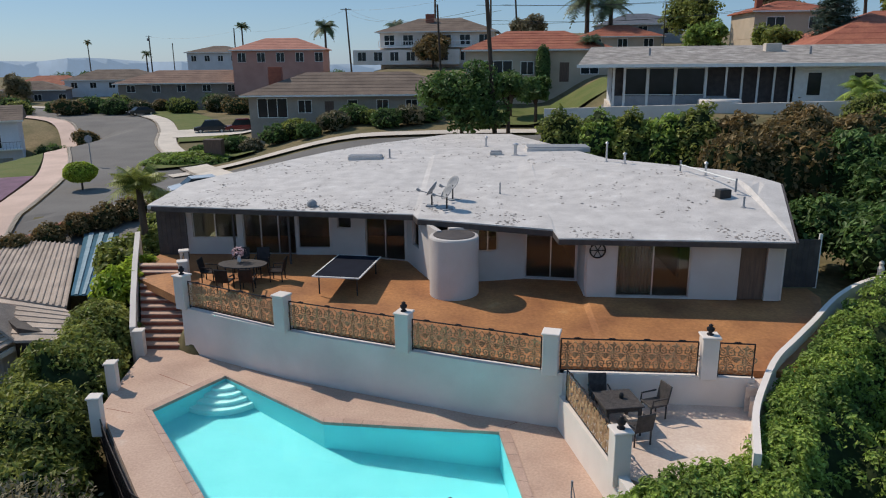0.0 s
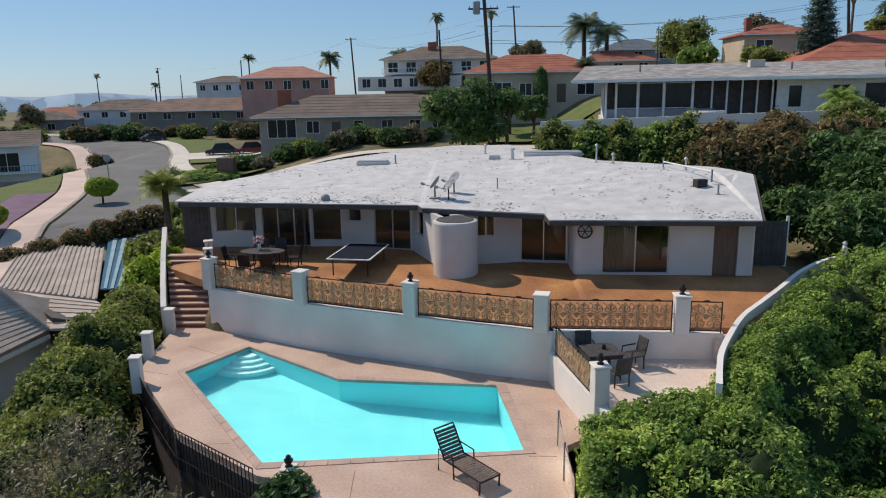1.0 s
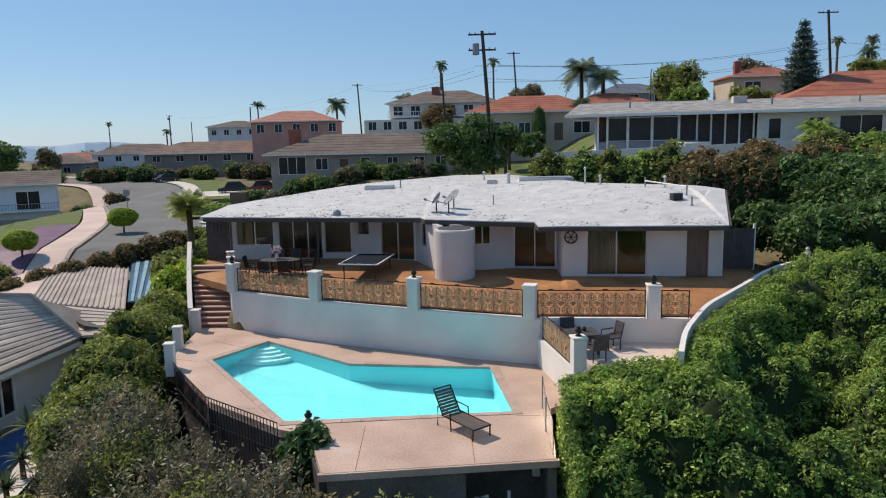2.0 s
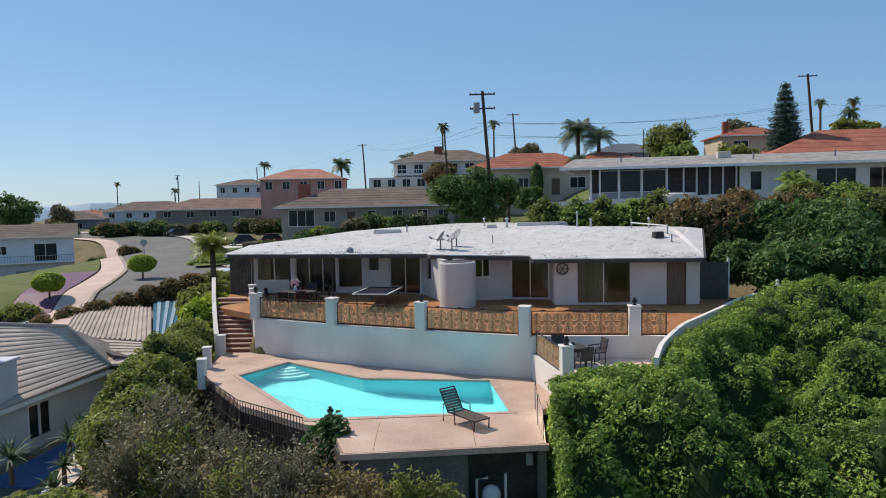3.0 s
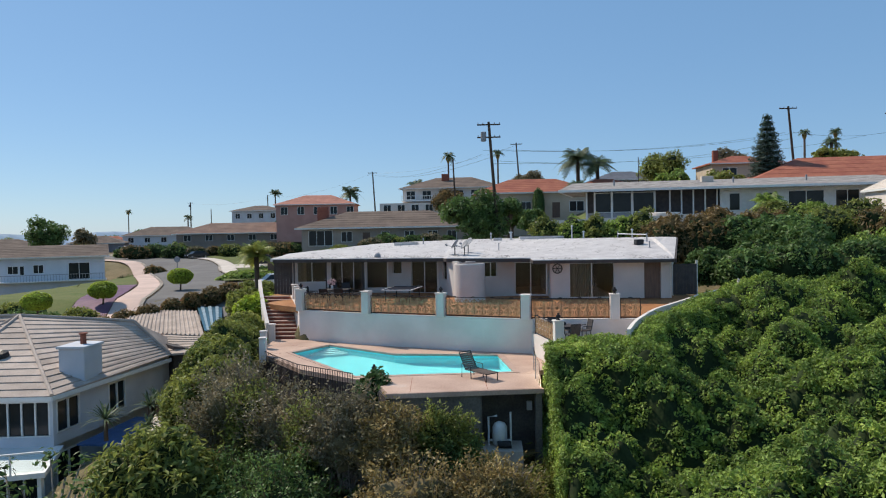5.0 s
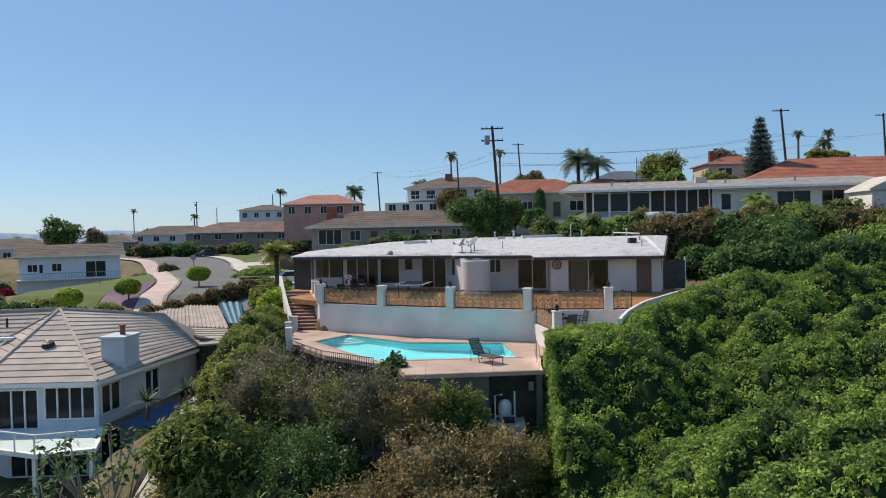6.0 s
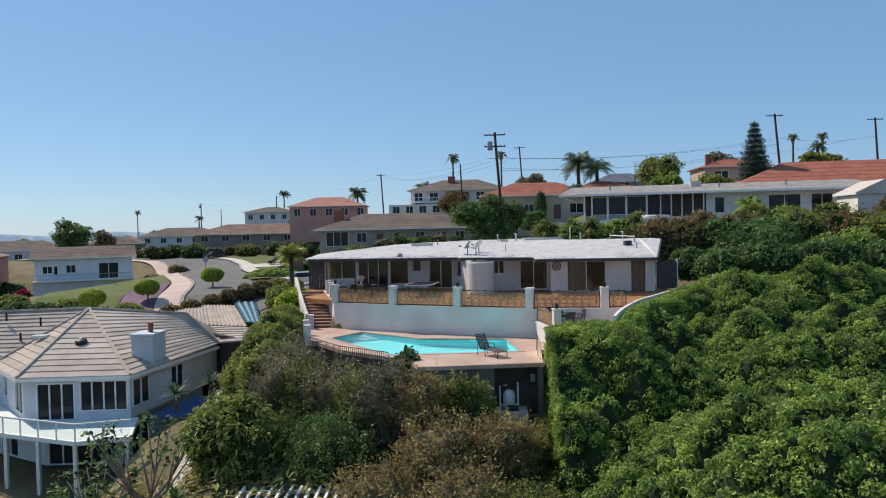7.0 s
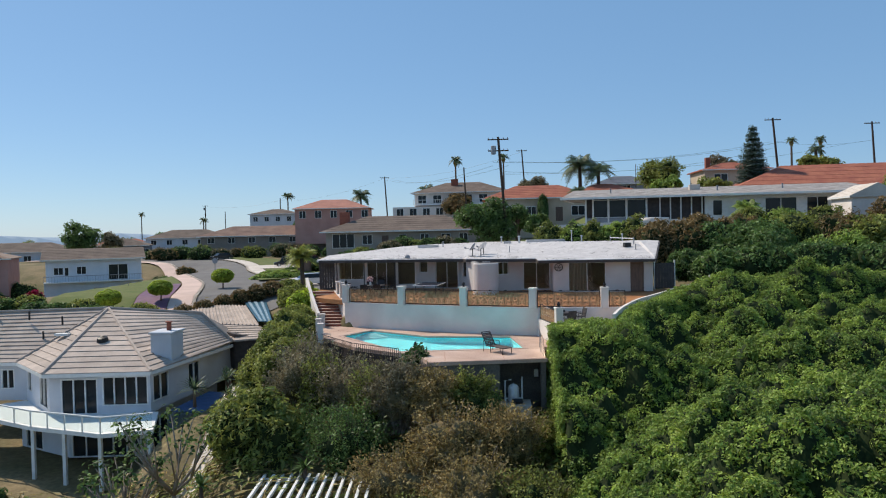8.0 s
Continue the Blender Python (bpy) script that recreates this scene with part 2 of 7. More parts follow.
def thing(name, m, label, category, group=""):
    ob = new(name)
    ob.empty_display_size = 0.3
    ob.matrix_basis = m
    return tagged(ob, label, category, group)


def setting(name, bm, mat, label, category, smooth=False):
    return tagged(part(name, bm, mat, None, smooth=smooth), label, category, kind="structure")


def B():
    return bmesh.new()


def box(bm, x0, y0, z0, x1, y1, z1, m=None, bevel=0.0):
    vs = [bm.verts.new((x, y, z)) for z in (z0, z1) for x, y in ((x0, y0), (x1, y0), (x1, y1), (x0, y1))]
    fs = [bm.faces.new([vs[i] for i in f]) for f in ((3, 2, 1, 0), (4, 5, 6, 7), (0, 1, 5, 4), (1, 2, 6, 5), (2, 3, 7, 6), (3, 0, 4, 7))]
    if bevel:
        out = bmesh.ops.bevel(bm, geom=list({e for f in fs for e in f.edges}), offset=bevel, segments=1, affect='EDGES')
        vs = [v for v in vs if v.is_valid] + [v for v in out["verts"] if v.is_valid]
    if m is not None:
        bmesh.ops.transform(bm, matrix=m, verts=list({v for v in vs if v.is_valid}))
    return bm


def prism(bm, poly, z0, z1):
    """Upright prism on a polygon; z0 and z1 are numbers or functions of x, y."""
    f0 = z0 if callable(z0) else lambda x, y: z0
    f1 = z1 if callable(z1) else lambda x, y: z1
    lo = [bm.verts.new((x, y, f0(x, y))) for x, y in poly]
    hi = [bm.verts.new((x, y, f1(x, y))) for x, y in poly]
    bm.faces.new(lo[::-1])
    bm.faces.new(hi)
    n = len(poly)
    for i in range(n):
        bm.faces.new((lo[i], lo[(i + 1) % n], hi[(i + 1) % n], hi[i]))
    return bm


def tube(bm, points, radii, sides=8):
    """A round bar along points; radii: one number or one for each point."""
    pts = [Vector(p) for p in points]
    rs = radii if isinstance(radii, (list, tuple)) else [radii] * len(pts)
    rings = []
    for i, p in enumerate(pts):
        d = (pts[min(i + 1, len(pts) - 1)] - pts[max(i - 1, 0)]).normalized()
        u = d.orthogonal().normalized() if abs(d.z) > 0.9 else d.cross(Vector((0, 0, 1))).normalized()
        v = d.cross(u)
        rings.append([bm.verts.new(p + (u * math.cos(a) + v * math.sin(a)) * rs[i]) for a in (2 * math.pi * k / sides for k in range(sides))])
    for a, b in zip(rings, rings[1:]):
        for k in range(sides):
            bm.faces.new((a[k], a[(k + 1) % sides], b[(k + 1) % sides], b[k]))
    bm.faces.new(rings[0][::-1])
    bm.faces.new(rings[-1])
    return bm


def wall_strip(bm, pts, thick, z0, z1):
    """Walls of that thickness along a polyline; z0 and z1 may be functions."""
    P = [Vector((x, y)) for x, y in pts]
    left, right = [], []
    for i, p in enumerate(P):
        d = (P[min(i + 1, len(P) - 1)] - P[max(i - 1, 0)]).normalized()
        n = Vector((-d.y, d.x)) * thick / 2
        left.append(p + n)
        right.append(p - n)
    return prism_strip(bm, left, right, z0, z1)


def prism_strip(bm, left, right, z0, z1):
    f0 = z0 if callable(z0) else lambda x, y: z0
    f1 = z1 if callable(z1) else lambda x, y: z1
    rows = []
    for a, b, in zip(left, right):
        mx, my = (a[0] + b[0]) / 2, (a[1] + b[1]) / 2
        rows.append([bm.verts.new((p[0], p[1], f(mx, my))) for p, f in ((a, f0), (b, f0), (b, f1), (a, f1))])
    for r, s in zip(rows, rows[1:]):
        for k in range(4):
            bm.faces.new((r[k], r[(k + 1) % 4], s[(k + 1) % 4], s[k]))
    bm.faces.new(rows[0][::-1])
    bm.faces.new(rows[-1])
    return bm


def holed(bm, x0, x1, z0, z1, openings, y0, y1):
    """One connected upright slab with rectangular openings (a, b, za, zb)."""
    xs = sorted({x0, x1} | {v for o in openings for v in o[:2]})
    zs = sorted({z0, z1} | {v for o in openings for v in o[2:4]})
    made = {}

    def v(x, y, z):
        key = (round(x, 4), round(y, 4), round(z, 4))
        if key not in made:
            made[key] = bm.verts.new((x, y, z))
        return made[key]

    def solid(i, k):
        if not (0 <= i < len(xs) - 1 and 0 <= k < len(zs) - 1):
            return False
        mx, mz = (xs[i] + xs[i + 1]) / 2, (zs[k] + zs[k + 1]) / 2
        return not any(a < mx < b and c < mz < d for a, b, c, d in (o[:4] for o in openings))

    for i in range(len(xs) - 1):
        for k in range(len(zs) - 1):
            if not solid(i, k):
                continue
            a, b, c, d = xs[i], xs[i + 1], zs[k], zs[k + 1]
            bm.faces.new((v(a, y0, c), v(b, y0, c), v(b, y0, d), v(a, y0, d)))
            bm.faces.new((v(a, y1, c), v(a, y1, d), v(b, y1, d), v(b, y1, c)))
            if not solid(i - 1, k):
                bm.faces.new((v(a, y0, c), v(a, y0, d), v(a, y1, d), v(a, y1, c)))
            if not solid(i + 1, k):
                bm.faces.new((v(b, y0, c), v(b, y1, c), v(b, y1, d), v(b, y0, d)))
            if not solid(i, k - 1):
                bm.faces.new((v(a, y0, c), v(a, y1, c), v(b, y1, c), v(b, y0, c)))
            if not solid(i, k + 1):
                bm.faces.new((v(a, y0, d), v(b, y0, d), v(b, y1, d), v(a, y1, d)))
    return bm


# ---- foliage helpers (numpy) ----
RNG = np.random.default_rng(7)


def raw_mesh(name, verts, faces, mat, smooth=False):
    me = bpy.data.meshes.new(name)
    verts, faces = np.asarray(verts, np.float32), np.asarray(faces, np.int32)
    k = faces.shape[1]
    me.vertices.add(len(verts))
    me.vertices.foreach_set("co", verts.ravel())
    me.loops.add(faces.size)
    me.loops.foreach_set("vertex_index", faces.ravel())
    me.polygons.add(len(faces))
    me.polygons.foreach_set("loop_start", np.arange(0, faces.size, k, dtype=np.int32))
    me.polygons.foreach_set("use_smooth", np.full(len(faces), smooth))
    me.update(calc_edges=True)
    me.validate()
    me.materials.append(mat)
    return me


def lumps(x, y, z, f, seed=0.0):
    """Cheap smooth unevenness between about -1 and 1."""
    s = seed
    return (np.sin(x * f + s) * np.cos(y * f * 1.13 - s * 1.7) + np.sin(y * f * 0.71 + z * f + s * 2.3) * 0.8 + np.sin(x * f * 2.3 - z * f * 1.9 + s) * np.cos(y * f * 2.1 + s * 0.6) * 0.6 + np.cos(z * f * 2.7 + x * f * 1.4 + s * 3.1) * 0.4) / 2.4


def blob(c, r, seed, amp=0.18, f=None, nu=28, nv=18, low=-0.75):
    """The lumpy skin of a bush or of a clump in a crown."""
    c, r = np.array(c, float), np.array(r, float)
    u, v = np.meshgrid(np.linspace(0, 2 * np.pi, nu, endpoint=False), np.linspace(math.asin(low), np.pi / 2, nv))
    d = np.stack([np.cos(u) * np.cos(v), np.sin(u) * np.cos(v), np.sin(v)], -1)
    p = d * r
    f = f or 5.0 / r.mean()
    k = 1 + amp * lumps(p[..., 0], p[..., 1], p[..., 2], f, seed) + amp * 0.5 * lumps(p[..., 0], p[..., 1], p[..., 2], f * 2.3, seed + 4)
    p = c + p * k[..., None]
    verts = p.reshape(-1, 3)
    i = np.arange(nv - 1)[:, None] * nu
    j = np.arange(nu)
    a, b = i + j, i + (j + 1) % nu
    faces = np.stack([a, b, b + nu, a + nu], -1).reshape(-1, 4)
    return verts, faces


def join(skins):
    vs, fs, n = [], [], 0
    for v, f in skins:
        vs.append(v)
        fs.append(f + n)
        n += len(v)
    return np.concatenate(vs), np.concatenate(fs)


def leaves_on(skin, count, size, spread=0.12, upward=0.75, long=1.6):
    """Small bent leaves strewn over a skin of quads."""
    v, f = skin
    a, b, c, d = (v[f[:, k]] for k in range(4))
    nrm = np.cross(c - a, d - b)
    area = np.linalg.norm(nrm, axis=1) + 1e-9
    pick = RNG.choice(len(f), count, p=area / area.sum())
    s, t = RNG.random((2, count, 1))
    p = (a[pick] * (1 - s) + b[pick] * s) * (1 - t) + (d[pick] * (1 - s) + c[pick] * s) * t
    n = nrm[pick] / area[pick, None]
    n = n + RNG.normal(0, 0.42, (count, 3)) + np.array([-0.1, 0.25, upward])
    n /= np.linalg.norm(n, axis=1)[:, None]
    p = p + n * (RNG.random((count, 1)) ** 1.5 * spread * 2 - spread * 0.3)
    u = np.cross(n, RNG.normal(0, 1, (count, 3)))
    u /= np.linalg.norm(u, axis=1)[:, None] + 1e-9
    w = np.cross(n, u)
    sz = size * (0.55 + 0.9 * RNG.random((count, 1)))
    tip = p + u * sz * long / 2 - n * sz * 0.15
    tail = p - u * sz * long / 2 - n * sz * 0.15
    verts = np.stack([tail, p + w * sz * 0.4, tip, p - w * sz * 0.4], 1).reshape(-1, 3)
    return verts, np.arange(count * 4).reshape(-1, 4)


def tufts(skin, radius, seed=0, cover=1.7):
    """Small leafy tufts standing proud all over a skin, so that light breaks on each of them."""
    v, f = skin
    a, b, c, d = (v[f[:, k]] for k in range(4))
    nrm = np.cross(c - a, d - b)
    area = np.linalg.norm(nrm, axis=1) / 2 + 1e-9
    n = max(12, int(area.sum() / (cover * radius * radius)))
    rg = np.random.default_rng(seed)
    pick = rg.choice(len(f), n, p=area / area.sum())
    s, t = rg.random((2, n, 1))
    p = (a[pick] * (1 - s) + b[pick] * s) * (1 - t) + (d[pick] * (1 - s) + c[pick] * s) * t
    p = p + nrm[pick] / (2 * area[pick, None]) * rg.uniform(-0.35, 0.45, (n, 1)) * radius
    u, w = np.meshgrid(np.linspace(0, 2 * np.pi, 7, endpoint=False), np.linspace(-0.5, 1.5, 5))
    ball = np.stack([np.cos(u) * np.cos(w), np.sin(u) * np.cos(w), np.sin(w)], -1).reshape(-1, 3)
    r = radius * rg.uniform(0.5, 1.25, (n, 1, 1)) * rg.uniform(0.8, 1.2, (n, len(ball), 1))
    verts = (p[:, None] + ball * r * np.array([1, 1, 0.9])).reshape(-1, 3)
    i = (np.arange(4)[:, None] * 7 + np.arange(7)).reshape(-1)
    j = (np.arange(4)[:, None] * 7 + (np.arange(7) + 1) % 7).reshape(-1)
    quad = np.stack([i, j, j + 7, i + 7], -1)
    return verts, (quad[None] + (np.arange(n) * len(ball))[:, None, None]).reshape(-1, 4)


def plant(name, skins, count, size, leaf, m, label, category, spread=0.15, core=HEDGE_GAP_SHADE, stems=None, bark=BARK, kind="", group="", long=1.6, core_scale=0.93, twigs=0, tuft=0.0):
    """A bush or tree: crown of leaves over a solid core coloured as inner shade, and its stems. Skins are given in the
    world.
    """
    o = np.array(m.translation)
    skin = join(skins)
    if tuft:
        verts, faces = leaves_on(tufts(skin, tuft, int(abs(o[0] * 7 + o[1] * 3))), count, size, spread * 0.5, upward=0.3, long=long)
    else:
        verts, faces = leaves_on(skin, count, size, spread, long=long)
    th = thing(name, m, label, category, group)
    if kind:
        tagged(th, kind=kind)
    crown = new("crown", raw_mesh("crown", verts - o, faces, leaf))
    crown.parent = th
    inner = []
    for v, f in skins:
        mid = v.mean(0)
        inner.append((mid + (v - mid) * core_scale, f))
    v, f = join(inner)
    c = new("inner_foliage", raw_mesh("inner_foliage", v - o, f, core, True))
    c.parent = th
    if twigs:
        tv, tf = leaves_on(skin, twigs, 0.075, 0.35, upward=0.1, long=9.0)
        t_ = new("twig_mass", raw_mesh("twig_mass", tv - o, tf, BARK_PALE))
        t_.parent = th
    if stems:
        bm = B()
        for pts, rs in stems:
            tube(bm, [Vector(p) - Vector(o) for p in pts], rs, 7)
        part("trunk", bm, bark, th, smooth=True)
    return th


def smooth_step(a, b, x):
    t = np.clip((x - a) / (b - a), 0, 1)
    return t * t * (3 - 2 * t)


def ground_z(x, y):
    """The hillside: a canyon slope in front, the street level behind, rising towards the far right."""
    x, y = np.asarray(x, float), np.asarray(y, float)
    west = np.interp(y, [-160, -60, -40, -20, -8, 5, 13, 22, 35, 60, 120, 200, 320, 700, 2500], [-38, -18, -14, -11.5, -10.2, -9.6, -4.2, -1.9, -1.75, -1.5, -0.2, 1.0, -1, -25, -60])
    mid = np.interp(y, [-160, -60, -40, -26, -18, -13.0, -10, -1.5, 0.5, 28, 36, 52, 75, 110, 170, 260, 420, 900, 2500], [-38, -18, -14, -9.5, -7.2, -5.6, -5.4, -5.4, -0.35, -0.35, 0.6, 1.9, 5.0, 7.0, 8.5, 10, 10, -20, -60])
    east = np.interp(y, [-160, -60, -40, -26, -14, -3, 8, 16, 24, 30, 58, 110, 170, 300, 500, 1200, 2500], [-38, -17, -13, -9.0, -4.5, -1.4, -0.4, 1.5, 4.4, 4.9, 6.2, 11.0, 14.0, 19.0, 20.0, 5, -40])
    k1 = smooth_step(-16.0, -11.0, x)
    shelf = 0.62 * smooth_step(-17.0, -14.5, x) + 0.38 * smooth_step(-10.0, -8.9, x)
    k1 = np.where((y > -3) & (y <= 13), shelf, k1)
    k1 = np.where(y > 13, smooth_step(-26, -6, x + np.clip(y - 30, 0, 60) * 0.12), k1)
    west = west - 4.8 * smooth_step(-46, -58, x) * smooth_step(20, 40, y) * smooth_step(90, 66, y)
    west = west + 3.0 * smooth_step(-21, -18, x) * smooth_step(-16, -9, y) * (1 - smooth_step(3, 10, y))
    k2 = smooth_step(9, 17, x)
    z = west * (1 - k1) + mid * k1
    z = z * (1 - k2) + east * k2
    far = smooth_step(25, 90, np.hypot(x, y))
    return z + 0.12 * (1 - far) * lumps(x, y, 0 * x, 0.9, 2.0) * smooth_step(-11, -15, y)


def gz(x, y):
    return float(ground_z(x, y))

# ---- ground: one sheet to the horizon ----
def axis_steps(*spans):
    out = []
    for a, b, s in spans:
        out += list(np.arange(a, b, s))
    return np.array(out + [spans[-1][1]])


GX = axis_steps((-4200, -600, 300), (-600, -150, 30), (-150, -70, 5), (-70, 70, 1.25), (70, 150, 5), (150, 600, 30), (600, 4200, 300))
GY = axis_steps((-1500, -200, 130), (-200, -70, 10), (-70, -2, 1.0), (-2, 1, 0.5), (1, 70, 1.25), (70, 150, 5), (150, 600, 25), (600, 4200, 300))
gx, gy = np.meshgrid(GX, GY)
gv = np.stack([gx, gy, ground_z(gx, gy)], -1).reshape(-1, 3)
nx = len(GX)
gi = (np.arange(len(GY) - 1)[:, None] * nx + np.arange(nx - 1)).reshape(-1)
ground = new("ground", raw_mesh("ground", gv, np.stack([gi, gi + 1, gi + nx + 1, gi + nx], -1), EARTH, True))
tagged(ground, "dry brown hillside with patches of low green scrub", "ground", kind="structure")

# ---- pool terrace ----
POOL = [(-8.4, -4.7), (-6.9, -2.1), (-2.75, -5.3), (2.65, -5.78), (3.3, -10.2), (-3.75, -11.0)]
TERRACE = [(-10.9, 1.2), (-9.0, 1.2), (-9.0, -0.05), (-4.6, -2.3), (-0.3, -3.95), (4.1, -5.4), (4.55, -5.4), (5.35, -9.2), (4.45, -9.9), (4.25, -13.5), (-1.85, -14.4), (-2.75, -11.9), (-3.7, -11.6), (-6.7, -9.3), (-10.1, -4.6), (-10.4, -2.8)]
ZP = -2.28


def pool_ring(k):
    cx, cy = sum(p[0] for p in POOL) / 6, sum(p[1] for p in POOL) / 6
    out = []
    for x, y in POOL:
        d = Vector((x - cx, y - cy))
        d = d * (1 + k / d.length)
        out.append((cx + d.x, cy + d.y))
    return out


def slab_with_hole(outer, hole, z0, z1):
    bm = B()
    vo = [bm.verts.new((x, y, z1)) for x, y in outer]
    vh = [bm.verts.new((x, y, z1)) for x, y in hole]
    eds = [bm.edges.new((a[i], a[(i + 1) % len(a)])) for a in (vo, vh) for i in range(len(a))]
    bmesh.ops.triangle_fill(bm, use_beauty=True, use_dissolve=False, edges=eds)
    for ring in (outer, hole):
        n = len(ring)
        vv = [[bm.verts.new((x, y, z)) for x, y in ring] for z in (z0, z1)]
        for i in range(n):
            bm.faces.new((vv[0][i], vv[0][(i + 1) % n], vv[1][(i + 1) % n], vv[1][i]))
    bmesh.ops.remove_doubles(bm, verts=bm.verts, dist=0.001)
    return bm


terrace = setting("pool_terrace", slab_with_hole(TERRACE, pool_ring(0.3), ZP - 0.22, ZP), POOL_DECK, "pinkish brown concrete deck round the swimming pool", "pool deck")

# coping pieces round the rim
coping_root = thing("pool_coping", pose(0, 0, 0), "reddish brown stone coping round the pool rim", "coping")
tagged(coping_root, kind="structure")
inner, outer = pool_ring(-0.03), pool_ring(0.3)
for i in range(6):
    a0, a1, b0, b1 = (Vector(inner[i]), Vector(inner[(i + 1) % 6]), Vector(outer[i]), Vector(outer[(i + 1) % 6]))
    n = max(2, round((a1 - a0).length / 0.6))
    for k in range(n):
        s, e = k / n + 0.0012, (k + 1) / n - 0.0012
        quad = [a0.lerp(a1, s), a0.lerp(a1, e), b0.lerp(b1, e), b0.lerp(b1, s)]
        part("coping_stone", prism(B(), [(p.x, p.y) for p in quad], ZP - 0.08, ZP + 0.02), COPING, coping_root)

# pool shell with sloping floor and corner steps
def pool_floor(x, y):
    return ZP - 0.12 - (1.0 + 0.75 * min(1, max(0, (x + 5) / 6)))


bm = B()
rim = [bm.verts.new((x, y, ZP - 0.02)) for x, y in POOL]
bot = [bm.verts.new((x, y, pool_floor(x, y))) for x, y in POOL]
for i in range(6):
    bm.faces.new((rim[i], rim[(i + 1) % 6], bot[(i + 1) % 6], bot[i]))
bm.faces.new(bot)
bmesh.ops.triangulate(bm, faces=[f for f in bm.faces if len(f.verts) > 4])
pool = setting("swimming_pool", bm, PLASTER_POOL, "turquoise plaster swimming pool shell with corner steps", "swimming pool")
for k in range(4):
    bm = B()
    r = 0.6 + 0.32 * k
    c, ang0, ang1 = Vector((-6.9, -2.15)), radians(-122), radians(-36)
    poly = [(c.x, c.y - 0.02)] + [(c.x + r * math.cos(ang0 + (ang1 - ang0) * j / 12), c.y + r * math.sin(ang0 + (ang1 - ang0) * j / 12)) for j in range(13)]
    prism(bm, poly, ZP - 1.3, ZP - 0.25 - 0.2 * k)
    part("pool_step", bm, POOL_STEP, pool, "pale rounded pool step")
bm = B()
bm.faces.new([bm.verts.new((x, y, ZP - 0.12)) for x, y in pool_ring(0.005)])
water = setting("pool_water", bm, WATER, "clear turquoise pool water with a calm surface", "water")
water.visible_shadow = False

# ---- upper deck ----
PIL = [(-9.05, 0.25), (-4.7, -1.98), (-0.35, -3.65), (4.13, -5.25), (8.62, -5.45)]
RAIL_X, RAIL_Y = [-12.4, -9.0, -4.65, -0.3, 4.15, 8.62, 11.3, 14.4], [3.5, 0.4, -1.85, -3.5, -5.1, -5.3, -5.4, -4.0]
BACK_X, BACK_Y = [-12.4, -4.5, -1.0, 1.0, 5.8, 6.0, 14.4], [6.6, 6.5, 5.5, 3.0, 3.0, 1.2, 1.2]
DROP = 0.42


def deck_z(x, y):
    """The terrace falls gently from the house to its outer edge."""
    yr, yb = float(np.interp(x, RAIL_X, RAIL_Y)), float(np.interp(x, BACK_X, BACK_Y)) - 1.2
    return -DROP * min(1.0, max(0.0, (yb - y) / (yb - yr)))


bm = B()
grid = []
for x in sorted(set(np.arange(-12.4, 14.5, 0.8)) | set(RAIL_X) | set(BACK_X)):
    y0, y1 = float(np.interp(x, RAIL_X, RAIL_Y)), float(np.interp(x, BACK_X, BACK_Y))
    if x > 13.4:
        y0 = max(y0, -2.4 + (x - 13.4) * 2.5)
    grid.append([(bm.verts.new((x, y, deck_z(x, y))), bm.verts.new((x, y, -0.75))) for y in (y0 + (y1 - y0) * k / 8 for k in range(9))])
for g, h in zip(grid, grid[1:]):
    for k in range(8):
        bm.faces.new((g[k][0], h[k][0], h[k + 1][0], g[k + 1][0]))
    bm.faces.new((g[0][0], g[0][1], h[0][1], h[0][0]))
for g in (grid[0], grid[-1]):
    for k in range(8):
        bm.faces.new((g[k][0], g[k + 1][0], g[k + 1][1], g[k][1]))
setting("upper_deck", bm, DECK_STAIN, "orange brown acid-stained concrete terrace", "terrace")

ret = thing("retaining_wall", pose(0, 0, 0), "white stucco retaining wall below the terrace", "wall")
tagged(ret, kind="structure")
part("wall", wall_strip(B(), [(-9.1, 0.2), (-6.9, -0.98), (-4.7, -2.05), (-2.5, -2.95), (-0.35, -3.72), (1.9, -4.6), (4.52, -5.36)], 0.26, ZP - 0.1, -0.5), STUCCO, ret)
part("patio_side", wall_strip(B(), [(4.4, -5.32), (8.6, -5.52), (9.95, -5.62)], 0.24, -1.6, -0.5), STUCCO, ret)
part("stair_side", wall_strip(B(), [(-9.1, 0.25), (-9.9, 2.2), (-10.9, 4.9)], 0.22, ZP - 0.1, lambda x, y: -0.5 + 0.1 * max(0, y)), STUCCO, ret)


def pilaster(x, y, z0, z1, w, ang, ball):
    th = thing("pilaster", pose(x, y, z0, 0, 0, ang), "white stucco pilaster topped with a dark urn" if ball else "square white stucco pilaster with a flat cap", "pilaster", "pilasters of the terrace wall")
    h = z1 - z0
    part("shaft", box(B(), -w / 2, -w / 2, 0, w / 2, w / 2, h - 0.07, bevel=0.015), STUCCO, th)
    part("cap", box(B(), -w / 2 - 0.04, -w / 2 - 0.04, h - 0.07, w / 2 + 0.04, w / 2 + 0.04, h, bevel=0.02), STUCCO, th)
    if ball:
        bm = B()
        tube(bm, [(0, 0, h), (0, 0, h + .03), (0, 0, h + .06), (0, 0, h + .12), (0, 0, h + .2), (0, 0, h + .25), (0, 0, h + .29), (0, 0, h + .33)], [.1, .1, .04, .1, .12, .05, .07, .02], 10)
        part("urn", bm, IRON, th, "small dark metal urn finial", smooth=True)
    return th


